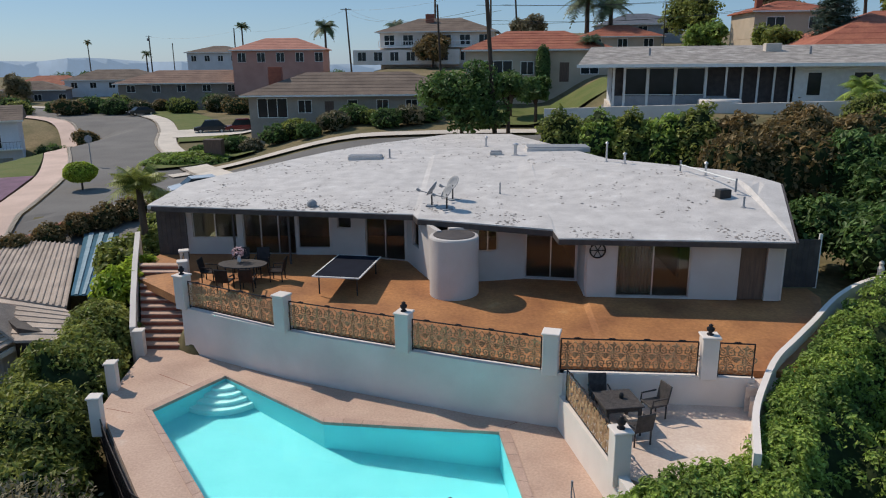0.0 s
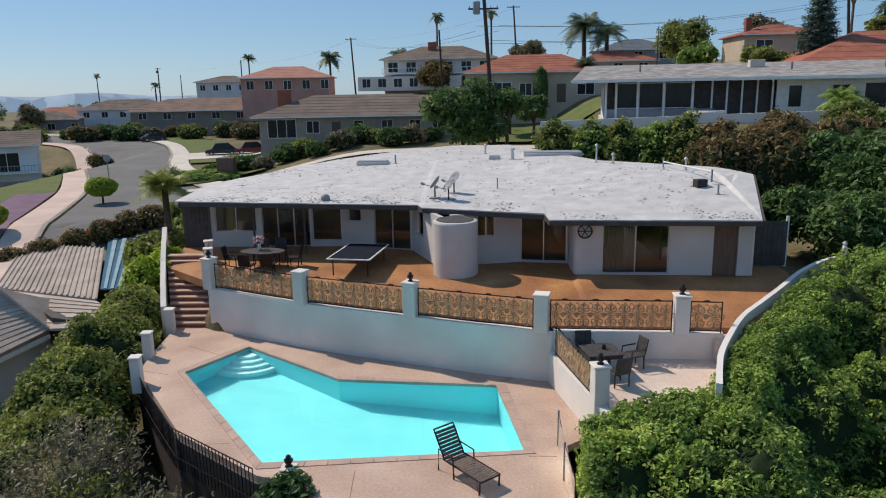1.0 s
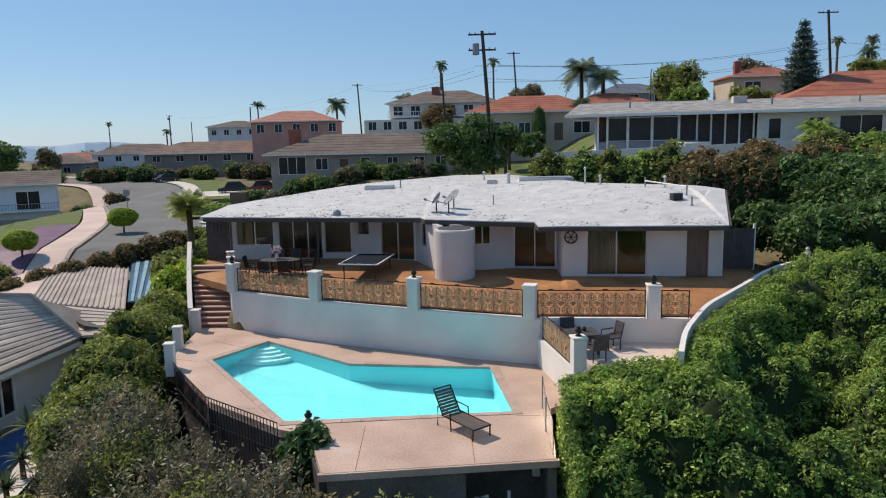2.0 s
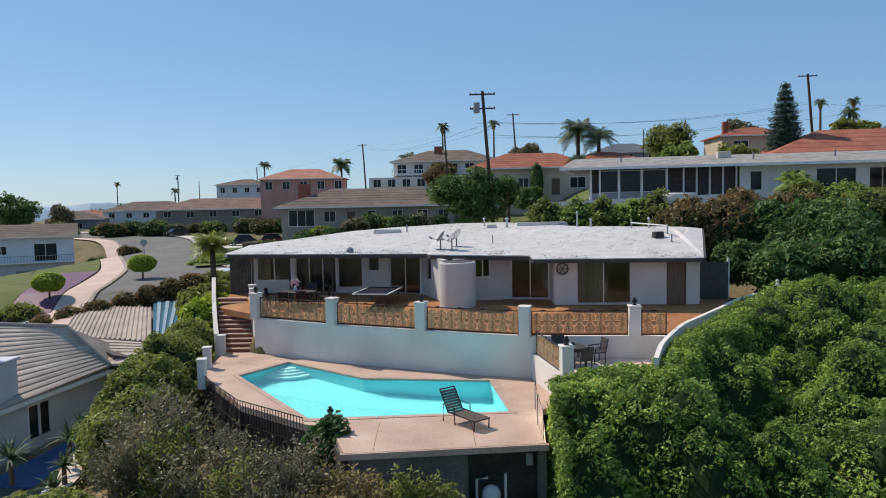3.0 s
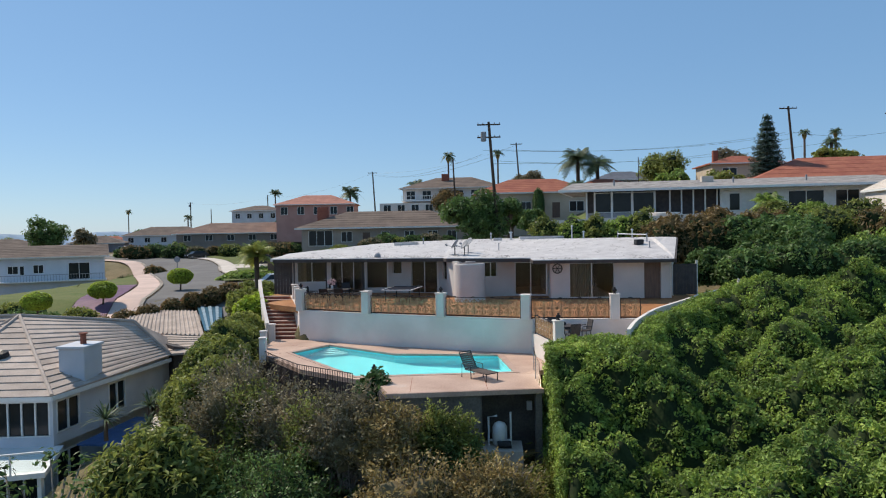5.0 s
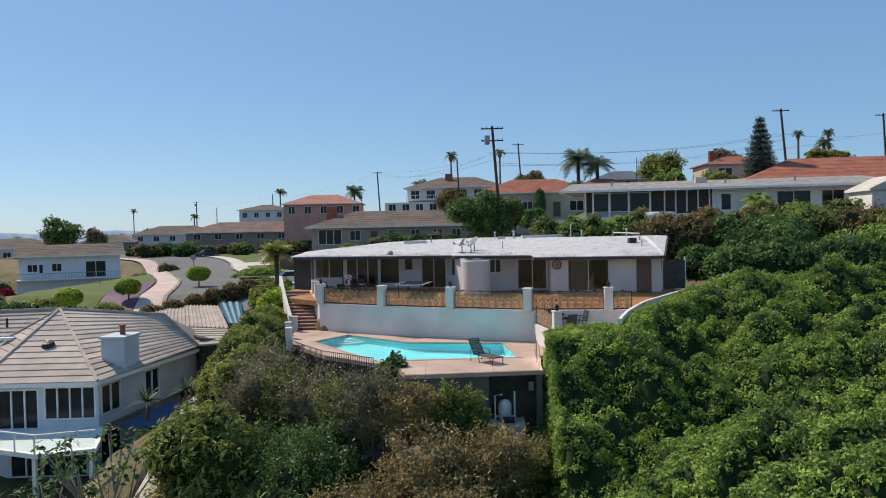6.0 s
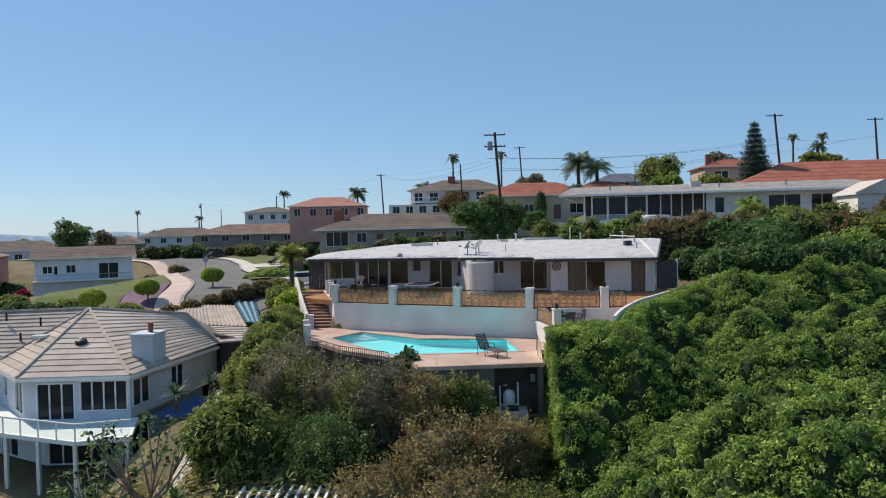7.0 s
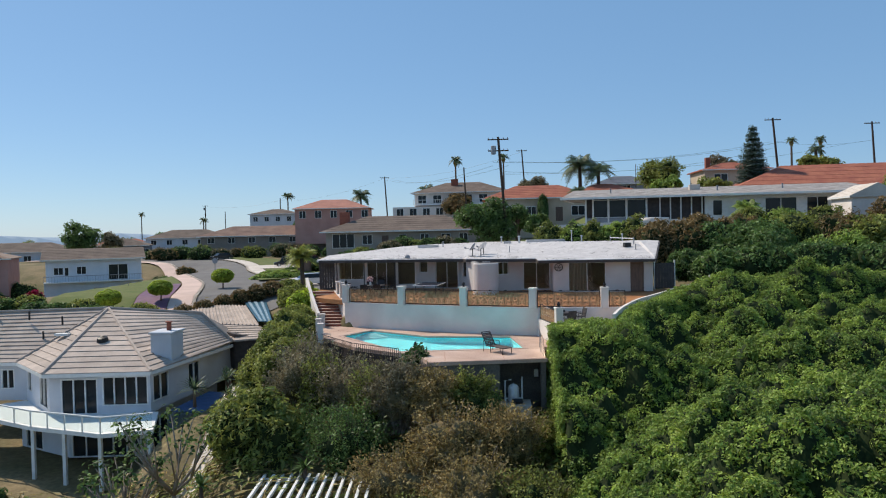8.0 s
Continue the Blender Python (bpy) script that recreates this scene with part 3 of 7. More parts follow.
for (x, y), a, b in zip(PIL, (-25, -24, -20, -14, -3), (1, 0, 1, 0, 1)):
    pilaster(x, y - 0.1, -0.55, 0.78, 0.46, a, b)
for x, y in ((-9.75, 1.95), (-10.35, 3.6)):
    pilaster(x, y, -0.5, 0.8, 0.34, 22, 0)

# wrought iron scroll panels
def spiral(cx, cz, r, a0, turns, flip):
    pts = []
    for k in range(15):
        t = k / 14
        a = a0 + flip * turns * 2 * math.pi * t
        rr = r * (1 - 0.8 * t)
        pts.append((cx + rr * math.cos(a), 0, cz + rr * math.sin(a)))
    return pts


def scroll_mesh():
    """One cell of lacework, 0.4 m wide: paired volutes, a rosette and leafy offshoots."""
    bm = B()
    for sx, sz, r, a0, turns, f in ((-.1, .2, .105, -90, 1.5, 1), (.1, .2, .105, -90, 1.5, -1), (-.1, .54, .105, 90, 1.5, -1), (.1, .54, .105, 90, 1.5, 1),
                                    (-.19, .37, .075, 0, 1.3, 1), (.19, .37, .075, 180, 1.3, -1), (0, .37, .07, 90, 1.2, 1), (0, .09, .055, 0, 1.2, 1), (0, .65, .055, 180, 1.2, 1)):
        tube(bm, spiral(sx, sz, r, radians(a0), turns, f), 0.017, 4)
    for sx in (-1, 1):
        tube(bm, [(sx * .2, 0, .06), (sx * .13, 0, .12), (sx * .17, 0, .27)], 0.016, 4)
        tube(bm, [(sx * .2, 0, .68), (sx * .13, 0, .62), (sx * .17, 0, .47)], 0.016, 4)
        tube(bm, [(sx * .02, 0, .28), (sx * .07, 0, .33), (sx * .12, 0, .31)], 0.015, 4)
        tube(bm, [(sx * .02, 0, .46), (sx * .07, 0, .41), (sx * .12, 0, .43)], 0.015, 4)
    tube(bm, [(0, 0, .03), (0, 0, .71)], 0.011, 4)
    for z in (.2, .37, .54):
        tube(bm, [(-.2, 0, z), (.2, 0, z)], 0.01, 4)
    return mesh_of("scroll", bm, IRON_RUST)


SCROLL = scroll_mesh()


def railing(p, q, z, mat=IRON_RUST, h=1.02, z2=None):
    p, q = Vector(p), Vector(q)
    L = (q - p).length
    z2 = z if z2 is None else z2
    m = pose(p.x, p.y, z, 0, 0, math.degrees(math.atan2(q.y - p.y, q.x - p.x))) @ Matrix(((1, 0, 0, 0), (0, 1, 0, 0), ((z2 - z) / L, 0, 1, 0), (0, 0, 0, 1)))
    th = thing("railing", pose(p.x, p.y, z, 0, 0, math.degrees(math.atan2(q.y - p.y, q.x - p.x))), "wrought iron railing panel filled with rusty brown scrollwork", "railing", "railing panels of the terrace")
    k = (z2 - z) / L
    for nm, zz in (("bottom_rail", 0.05), ("top_rail", h)):
        bm = B()
        tube(bm, [(0.02, 0, zz), (L - 0.02, 0, zz + k * L)], 0.022, 6)
        part(nm, bm, IRON, th)
    for x in (0.03, L - 0.03):
        bm = B()
        tube(bm, [(x, 0, -0.04 + k * x), (x, 0, h + k * x)], 0.022, 6)
        part("post", bm, IRON, th)
    n = max(1, round(L / 0.46))
    for i in range(n):
        o = new("scroll", SCROLL)
        o.parent = th
        x = (i + 0.5) * L / n
        o.matrix_basis = pose(x, 0, k * x) @ Matrix.Diagonal((L / n / 0.4, 1, h / 0.74, 1))
    for i in range(max(1, n // 2)):
        x = (i + 0.5) * L / max(1, n // 2)
        part("crest", tube(B(), [(x - .12, 0, h + k * x), (x - .06, 0, h + .04 + k * x), (x + .06, 0, h + .04 + k * x), (x + .12, 0, h + k * x)], 0.02, 5), IRON, th)
    return th


def between(a, b, z, gap=0.26):
    a, b = Vector(a), Vector(b)
    d = (b - a).normalized() * gap
    railing(a + d + Vector((0, -0.08)), b - d + Vector((0, -0.08)), z)


for a, b in zip(PIL, PIL[1:]):
    between(a, b, -0.48)
railing((8.88, -5.58), (9.9, -5.68), -0.48)
railing((-9.2, 0.6), (-9.68, 1.75), -0.42)
railing((-9.85, 2.15), (-10.28, 3.4), -0.3)

# ---- lower patio at the right with its wall, rail and steps ----
PATIO = [(4.5, -5.3), (9.95, -5.5), (11.6, -5.2), (9.4, -7.6), (8.3, -10.4), (7.9, -11.4), (5.4, -9.3)]
setting("patio", prism(B(), PATIO, -1.9, -1.4), PATIO_DECK, "pinkish concrete patio below the terrace", "patio")
pw = thing("patio_wall", pose(0, 0, 0), "white stucco wall between patio and pool deck", "wall")
tagged(pw, kind="structure")
part("wall", wall_strip(B(), [(4.5, -5.5), (5.3, -9.1), (5.6, -10.6)], 0.24, ZP - 0.1, -1.2), STUCCO, pw)
pilaster(5.36, -9.5, -1.5, -0.05, 0.42, 10, 1)
railing((4.56, -5.75), (5.28, -9.2), -1.2, h=0.95)
for k in range(3):
    bm = B()
    prism(bm, [(9.85, -5.45 - 0.32 * k), (11.7 - 0.4 * k, -5.2 - 0.35 * k), (10.9 - 0.5 * k, -6.3 - 0.35 * k), (9.6, -6.0 - 0.36 * k)], -1.5, -0.62 - 0.26 * k)
    setting("patio_step", bm, PATIO_DECK, "curved concrete step between terrace and patio", "step")
CURVE = [(8.45, -9.9), (8.75, -9.0), (9.15, -7.9), (9.75, -6.75), (10.7, -5.2), (11.8, -3.9), (13.0, -2.5), (14.6, -0.6), (16.3, 0.9), (17.6, 1.6), (19.6, 1.7)]
def smooth_line(pts, n=5):
    out = []
    for i in range(len(pts) - 1):
        p0, p1, p2, p3 = (Vector(pts[max(0, min(len(pts) - 1, i + j))]) for j in (-1, 0, 1, 2))
        for k in range(n):
            t = k / n
            out.append(0.5 * ((2 * p1) + (p2 - p0) * t + (2 * p0 - 5 * p1 + 4 * p2 - p3) * t * t + (3 * p1 - p0 - 3 * p2 + p3) * t ** 3))
    return [tuple(p) for p in out] + [tuple(pts[-1])]


setting("curved_wall", wall_strip(B(), smooth_line(CURVE), 0.17, -2.6, lambda x, y: float(np.interp(y, [-10, -8, -5, -2.5, 0.5], [-0.45, -0.35, -0.05, 0.15, 0.4]))), STUCCO, "low curved white stucco garden wall", "wall")

# ---- stairs from pool deck to terrace ----
stairs = thing("stairs", pose(0, 0, 0), "straight flight of brown concrete steps with pale worn treads", "stairs")
tagged(stairs, kind="structure")
N = 12
for k in range(N):
    s0 = Vector((-10.95, 0.25)) + Vector((-0.42, 1.0)) * 0.34 * k
    s1 = Vector((-9.25, 0.3)) + Vector((-0.42, 1.0)) * 0.34 * k
    d = Vector((-0.42, 1.0)) * 0.36
    z = ZP + 0.19 * (k + 1)
    part("step", prism(B(), [tuple(s0), tuple(s1), tuple(s1 + d), tuple(s0 + d)], ZP - 0.1, z - 0.05), BRICK_RED, stairs, "dark red brick riser")
    part("tread", prism(B(), [tuple(s0 - d * 0.07), tuple(s1 - d * 0.07), tuple(s1 + d), tuple(s0 + d)], z - 0.05, z), POOL_DECK, stairs, "pale brown concrete tread")
setting("stair_wall", wall_strip(B(), [(-11.1, 0.0), (-11.8, 1.7), (-12.7, 4.0), (-13.5, 6.2)], 0.22, -7, lambda x, y: -1.2 + (y - 0.2) * 0.36), STUCCO, "sloping white stucco stair side wall", "wall")
for x, y in ((-10.75, -0.25), (-10.35, -3.2), (-9.6, -5.7)):
    pilaster(x, y, ZP - 0.3, ZP + 1.0, 0.34, 8, 0)

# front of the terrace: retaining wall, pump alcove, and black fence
front = thing("terrace_front", pose(0, 0, 0), "grey concrete wall under the pool deck, shade put into its colour", "wall")
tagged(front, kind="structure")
# these walls take the under-deck shade in their colour
part("wall", wall_strip(B(), [(-1.75, -14.2), (1.75, -13.72)], 0.25, -6.2, ZP - 0.22), CONCRETE_SHADED, front)
part("wall", wall_strip(B(), [(4.0, -13.4), (4.25, -13.36)], 0.25, -6.2, ZP - 0.22), CONCRETE_SHADED, front)
part("wall", wall_strip(B(), [(1.75, -13.72), (1.6, -11.8), (4.25, -11.5), (4.25, -9.9)], 0.2, -6.2, ZP - 0.24), CONCRETE_SHADED, front)
part("edge_beam", wall_strip(B(), [(-1.95, -14.42), (4.33, -13.52)], 0.12, ZP - 0.2, ZP - 0.01), POOL_DECK, front)
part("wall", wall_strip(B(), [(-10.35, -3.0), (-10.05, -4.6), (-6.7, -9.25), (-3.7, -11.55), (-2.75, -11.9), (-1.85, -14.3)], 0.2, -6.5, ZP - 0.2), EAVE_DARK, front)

# ---- main house ----
EAVE = [(-12.2, 5.1), (-10.8, 4.85), (-0.6, 3.3), (-0.35, 2.5), (4.75, 0.6), (4.85, -0.35), (12.85, -0.85)]
def roof_z(x, y):
    # low slope up from the front eave
    e = np.interp(x, [p[0] for p in EAVE], [p[1] for p in EAVE])
    rise = np.interp(x, [-12, -5, 4, 9, 14.3], [0.052, 0.055, 0.07, 0.13, 0.2])
    top = np.interp(x, [-12, -5, 3, 14], [3.0, 3.2, 3.28, 3.46])
    return min(float((2.4 if x < 4.8 else 2.32) + (y - e) * rise), float(top))


ROOF_BACK = [(-12.4, 9.5), (-11.2, 11.5), (-5.5, 20.0), (0.2, 27.0), (4.5, 26.3), (8.9, 12.6), (13.7, 7.7), (14.35, 4.5)]
bm = B()
front_pts = EAVE
cols = []
X0 = sorted({p[0] for p in EAVE} | {p[0] for p in ROOF_BACK} | set(np.arange(-12, 14.4, 1.0)))
def line_y(line, x):
    return float(np.interp(x, [p[0] for p in line], [p[1] for p in line]))


ROOF_FRONT_X = EAVE + [(14.35, 4.4)]
for x in X0:
    y0, y1 = line_y(ROOF_FRONT_X, x), max(line_y(ROOF_BACK, x), line_y(ROOF_FRONT_X, x) + 0.05)
    ys = [y0 + (y1 - y0) * k / 10 for k in range(11)]
    def zz(x, y):
        if x > 12.9:
            return 2.32 + (y + 0.85) * 0.217 if y < 4.4 else 3.46
        return roof_z(x, y)
    cols.append([(bm.verts.new((x, y, zz(x, y) + 0.02 * lumps(x, y, 0, 1.7, 3.0))), bm.verts.new((x, y, zz(x, y) - 0.17))) for y in ys])
for a, b in zip(cols, cols[1:]):
    for k in range(10):
        bm.faces.new((a[k][0], b[k][0], b[k + 1][0], a[k + 1][0]))
        bm.faces.new((a[k][1], a[k + 1][1], b[k + 1][1], b[k][1]))
    bm.faces.new((a[0][0], a[0][1], b[0][1], b[0][0]))
    bm.faces.new((a[10][0], b[10][0], b[10][1], a[10][1]))
for c in (cols[0], cols[-1]):
    for k in range(10):
        bm.faces.new((c[k][0], c[k + 1][0], c[k + 1][1], c[k][1]))
house = thing("house", pose(0, 0, 0), "long low white stucco bungalow with a pale gravel roof", "house")
part("roof", bm, ROCK_ROOF, house, "low-slope roof of pale grey rock gravel")
bm = B()
wall_strip(bm, [(x, y - 0.03) for x, y in EAVE], 0.08, lambda x, y: 2.16 if x < 4.8 else 2.1, lambda x, y: 2.36 if x < 4.8 else 2.28)
part("fascia", bm, EAVE_DARK, house, "dark brown eave board")
part("rake_board", wall_strip(B(), [(12.92, -0.85), (14.4, 4.4)], 0.08, lambda x, y: 2.06 + (y + 0.85) * 0.217, lambda x, y: 2.3 + (y + 0.85) * 0.217), EAVE_DARK, house)


def front_wall(p, q, openings, thick=0.2, z1=2.2, mat=STUCCO_SHADED):
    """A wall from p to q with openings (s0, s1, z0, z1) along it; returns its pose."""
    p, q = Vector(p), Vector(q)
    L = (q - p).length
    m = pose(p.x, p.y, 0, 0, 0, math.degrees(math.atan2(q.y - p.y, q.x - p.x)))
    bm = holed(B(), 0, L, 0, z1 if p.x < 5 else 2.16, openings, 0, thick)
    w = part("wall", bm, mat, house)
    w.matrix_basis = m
    return m


def glazing(m, a, b, z0, z1, panes, name="window", frame=ALU, w=0.045, curtain=0, blind=False):
    """A framed window or sliding door in an opening, as a part of the house."""
    root = new(name)
    root.parent, root.matrix_basis = house, m
    step = (b - a) / panes
    bm = holed(B(), a, b, z0, z1, [(a + step * k + (w if k == 0 else w / 2), a + step * (k + 1) - (w if k == panes - 1 else w / 2), z0 + w, z1 - w) for k in range(panes)], 0.05, 0.14)
    part("frame", bm, frame, root)
    for k in range(panes):
        x0, x1 = a + (b - a) * k / panes, a + (b - a) * (k + 1) / panes
        g = part("pane", box(B(), x0 + w / 2, 0.085, z0 + w, x1 - w / 2, 0.095, z1 - w), PANE, root)
        g.visible_shadow = False
    if curtain:
        bm = B()
        n = 24
        x0, x1 = a + 0.05, a + (b - a) * curtain
        pts = [(x0 + (x1 - x0) * k / n, 0.35 + 0.04 * (-1) ** k) for k in range(n + 1)]
        wall_strip(bm, pts, 0.015, z0 + 0.03, z1)
        part("curtain", bm, CURTAIN, root)
    return root


# left wing
m = front_wall((-11.1, 5.9), (-4.45, 5.8), [(0.3, 2.35, 0.75, 2.15), (2.6, 5.0, 0.0, 2.15), (5.1, 6.55, 0.3, 2.15)])
glazing(m, 0.3, 2.35, 0.75, 2.15, 2)
glazing(m, 2.6, 5.0, 0.0, 2.15, 3, "sliding_door")
glazing(m, 5.1, 6.55, 0.3, 2.15, 1)
m = front_wall((-4.45, 5.8), (-1.0, 4.75), [(0.25, 0.95, 1.25, 2.15), (1.62, 3.5, 0.0, 2.15)])
glazing(m, 0.25, 0.95, 1.25, 2.15, 1)
glazing(m, 1.62, 3.5, 0.0, 2.15, 2, "sliding_door")
m = front_wall((-1.0, 4.75), (0.45, 1.2), [(0.7, 1.6, 0.95, 2.15)])
glazing(m, 0.7, 1.6, 0.95, 2.15, 1)
# middle
m = front_wall((0.9, 1.62), (3.86, 2.3), [(1.15, 1.95, 1.2, 2.15)])
glazing(m, 1.15, 1.95, 1.2, 2.15, 2, curtain=0.5)
m = front_wall((3.86, 2.3), (5.9, 2.0), [(0.03, 2.0, 0.05, 2.1)])
glazing(m, 0.03, 2.0, 0.05, 2.1, 2, "sliding_door")
front_wall((5.9, 2.2), (5.9, 0.2), [], thick=0.15)
# right wing
m = front_wall((5.95, 0.08), (12.75, -0.3), [(1.05, 3.65, 0.05, 2.1), (5.34, 6.27, 0.0, 2.1)])
glazing(m, 1.05, 3.65, 0.05, 2.1, 2, "sliding_door", curtain=0.5)
root = new("side_door")
root.parent, root.matrix_basis = house, m
part("leaf", box(B(), 5.36, 0.1, 0.01, 6.25, 0.15, 2.08), DOOR_BROWN, root, "brown wooden side door")
# outer walls round the back
bm = B()
wall_strip(bm, [(12.75, -0.2), (13.7, 4.2), (13.2, 7.2), (8.5, 12.0), (4.0, 25.6), (0.3, 26.4), (-5.4, 19.3), (-11.6, 10.5), (-11.1, 5.9)], 0.2, 0, 2.35)
part("outer_wall", bm, STUCCO, house)
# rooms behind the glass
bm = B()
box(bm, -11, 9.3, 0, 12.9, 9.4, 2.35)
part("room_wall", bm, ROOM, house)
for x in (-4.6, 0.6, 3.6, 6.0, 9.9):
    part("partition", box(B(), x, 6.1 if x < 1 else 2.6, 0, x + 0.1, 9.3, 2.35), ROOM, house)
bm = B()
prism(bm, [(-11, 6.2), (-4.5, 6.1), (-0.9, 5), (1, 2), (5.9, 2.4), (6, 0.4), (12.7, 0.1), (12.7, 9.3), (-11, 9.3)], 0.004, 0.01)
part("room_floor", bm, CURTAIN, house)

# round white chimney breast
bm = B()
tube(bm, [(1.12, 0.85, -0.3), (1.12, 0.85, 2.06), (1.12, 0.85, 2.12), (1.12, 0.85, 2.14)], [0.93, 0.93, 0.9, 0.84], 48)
part("round_chimney", bm, STUCCO_SHADED, house, "round white stucco chimney drum")
# thin dark disc paints the eave's shadow on top of the drum
part("drum_top_shade", tube(B(), [(1.12, 0.87, 2.143), (1.12, 0.87, 2.16)], 0.78, 36), EAVE_DARK, house)

# dark timber screen at the end of the left wing
for k in range(6):
    part("screen_board", box(B(), -12.35 + k * .21, 5.75, 0, -12.16 + k * .21, 5.8, 2.2), EAVE_DARK, house)
# recessed soffit shadow board and slim posts under the long eave
for x, y in ((-10.75, 5.0), (-8.5, 4.65), (-6.0, 4.3)):
    part("porch_post", box(B(), x - .04, y - .04, 0, x + .04, y + .04, 2.2), EAVE_DARK, house)

# ---- houses: a general builder ----
def rect_hole_wall(bm, L, h, openings, thick=0.15):
    holed(bm, 0, L, 0, h, openings, 0, thick)


def window_part(parent, x, z, w, h, panes=2, frame=WHITE_PAINT, y=0.0, name="window"):
    win = part(name, box(B(), x, y - 0.02, z, x + w, y + 0.03, z + h), GLASS_DARK, parent)
    f = 0.07
    step = w / panes
    bm = holed(B(), x - f, x + w + f, z - f, z + h + f, [(x + step * k + (0 if k == 0 else f / 2), x + step * (k + 1) - (0 if k == panes - 1 else f / 2), z, z + h) for k in range(panes)], y - 0.03, y + 0.07)
    part("frame", bm, frame, win)
    return win


def far_house(m, w, d, h, rise, wall, roof, label, openings, hip=True, over=0.5, storeys=1, chimney=None, group="", deep=3.0, frame=WHITE_PAINT, extra=None):
    """A house in its own frame: front along x at y = 0, floor at z = 0. openings: (x, z, w, h, panes, kind)."""
    th = thing("house", m, label, "house", group)
    bm = B()
    rect_hole_wall(bm, w, h, [(o[0], o[0] + o[2], o[1], o[1] + o[3]) for o in openings if o[5] == "w1"])
    part("wall", bm, wall, th)
    part("foundation", box(B(), 0.03, 0.03, -deep, w - 0.03, d - 0.03, 0), wall, th)
    for x0, x1 in ((0.0, 0.15), (w - 0.15, w)):
        part("wall", box(B(), x0, 0.15, 0, x1, d, h), wall, th)
    part("wall", box(B(), 0.15, d - 0.15, 0, w - 0.15, d, h), wall, th)
    part("ceiling", box(B(), 0.15, 0.15, h - 0.1, w - 0.15, d - 0.15, h - 0.02), wall, th)
    o = over
    bm = B()
    r = min(d / 2 + o, w / 2) if hip else 0.0
    lo = [(-o, -o), (w + o, -o), (w + o, d + o), (-o, d + o)]
    vs = [bm.verts.new((x, y, h - 0.02)) for x, y in lo]
    ve = [bm.verts.new((x, y, h + 0.14)) for x, y in lo]
    ra, rb = bm.verts.new((-o + r, d / 2, h + 0.14 + rise)), bm.verts.new((w + o - r, d / 2, h + 0.14 + rise))
    for i in range(4):
        bm.faces.new((vs[i], vs[(i + 1) % 4], ve[(i + 1) % 4], ve[i]))
    bm.faces.new(vs[::-1])
    bm.faces.new((ve[0], ve[1], rb, ra))
    bm.faces.new((ve[2], ve[3], ra, rb))
    bm.faces.new((ve[1], ve[2], rb))
    bm.faces.new((ve[3], ve[0], ra))
    part("roof", bm, roof, th)
    bm = B()
    box(bm, -o - 0.03, -o - 0.04, h - 0.06, w + o + 0.03, -o, h + 0.12)
    part("gutter", bm, frame, th)
    # roof courses
    n = 7
    for k in range(1, n):
        t = k / n
        bm = B()
        y, z = -o + (d / 2 + o) * t, h + 0.14 + rise * t
        tube(bm, [(-o + r * t + 0.05, y, z), (w + o - r * t - 0.05, y, z)], 0.035, 4)
        part("course", bm, roof, th)
    for x, z, ww, hh, panes, kind in openings:
        if kind in ("w", "w1"):
            window_part(th, x, z, ww, hh, panes, frame)
        elif kind == "d":
            part("door", box(B(), x, -0.03, z, x + ww, 0.06, z + hh), DOOR_BROWN, th)
        elif kind == "g":
            g = part("garage_door", box(B(), x, -0.02, z, x + ww, 0.05, z + hh), GREY_PAINT, th)
            for k in range(1, 4):
                part("groove", box(B(), x + 0.05, -0.03, z + hh * k / 4, x + ww - 0.05, -0.021, z + hh * k / 4 + 0.03), EAVE_DARK, g)
    if chimney:
        x, y, cw, ch = chimney
        part("chimney", box(B(), x, y, h, x + cw, y + 0.8, h + ch, bevel=0.02), BRICK_RED, th, "red brick chimney")
    if extra:
        extra(th)
    return th


# ---- neighbouring house down the slope, hipped tile roof ----
nb = thing("neighbour_house", pose(0, 0, 0), "white two-storey house with a hipped grey-brown tile roof", "house")
PK, LR = Vector((-28.1, 2.2, -0.95)), Vector((-38.5, 1.2, -1.1))
EL, E1, E2, E3, E4, HH = Vector((-39, -2.4, -4.25)), Vector((-32.4, -2.5, -4.25)), Vector((-27.6, -7.0, -4.25)), Vector((-20.7, -6.35, -4.25)), Vector((-19.4, 5.0, -4.05)), Vector((-21.9, 5.0, -1.75))


def tiled_facet(a, b, c, d, n, mat=TILE_GREY):
    """Courses between the low edge a-b and the high edge d-c, each lapping the one below."""
    up = (b - a).cross(d - a).normalized()
    if up.z < 0:
        up = -up
    for k in range(n):
        t0, t1 = k / n, (k + 1) / n + 0.02
        p = [a.lerp(d, t0), b.lerp(c, t0), b.lerp(c, min(t1, 1)), a.lerp(d, min(t1, 1))]
        bm = B()
        lo = [bm.verts.new(v - up * 0.03) for v in p]
        hi = [bm.verts.new(p[0] + up * 0.085), bm.verts.new(p[1] + up * 0.085), bm.verts.new(p[2] + up * 0.02), bm.verts.new(p[3] + up * 0.02)]
        bm.faces.new(lo)
        bm.faces.new(hi)
        for i in range(4):
            bm.faces.new((lo[i], lo[(i + 1) % 4], hi[(i + 1) % 4], hi[i]))
        part("tile_course", bm, mat, nb)


tiled_facet(E2, E3, PK.lerp(E3, 0.02), PK.lerp(E2, 0.02), 13)
tiled_facet(E1, E2, PK.lerp(E2, 0.02), PK.lerp(E1, 0.02), 13)
tiled_facet(EL, E1, PK, LR, 13)
# right side: courses run from the hip to the end
tiled_facet(E3, E4, HH, PK, 15)
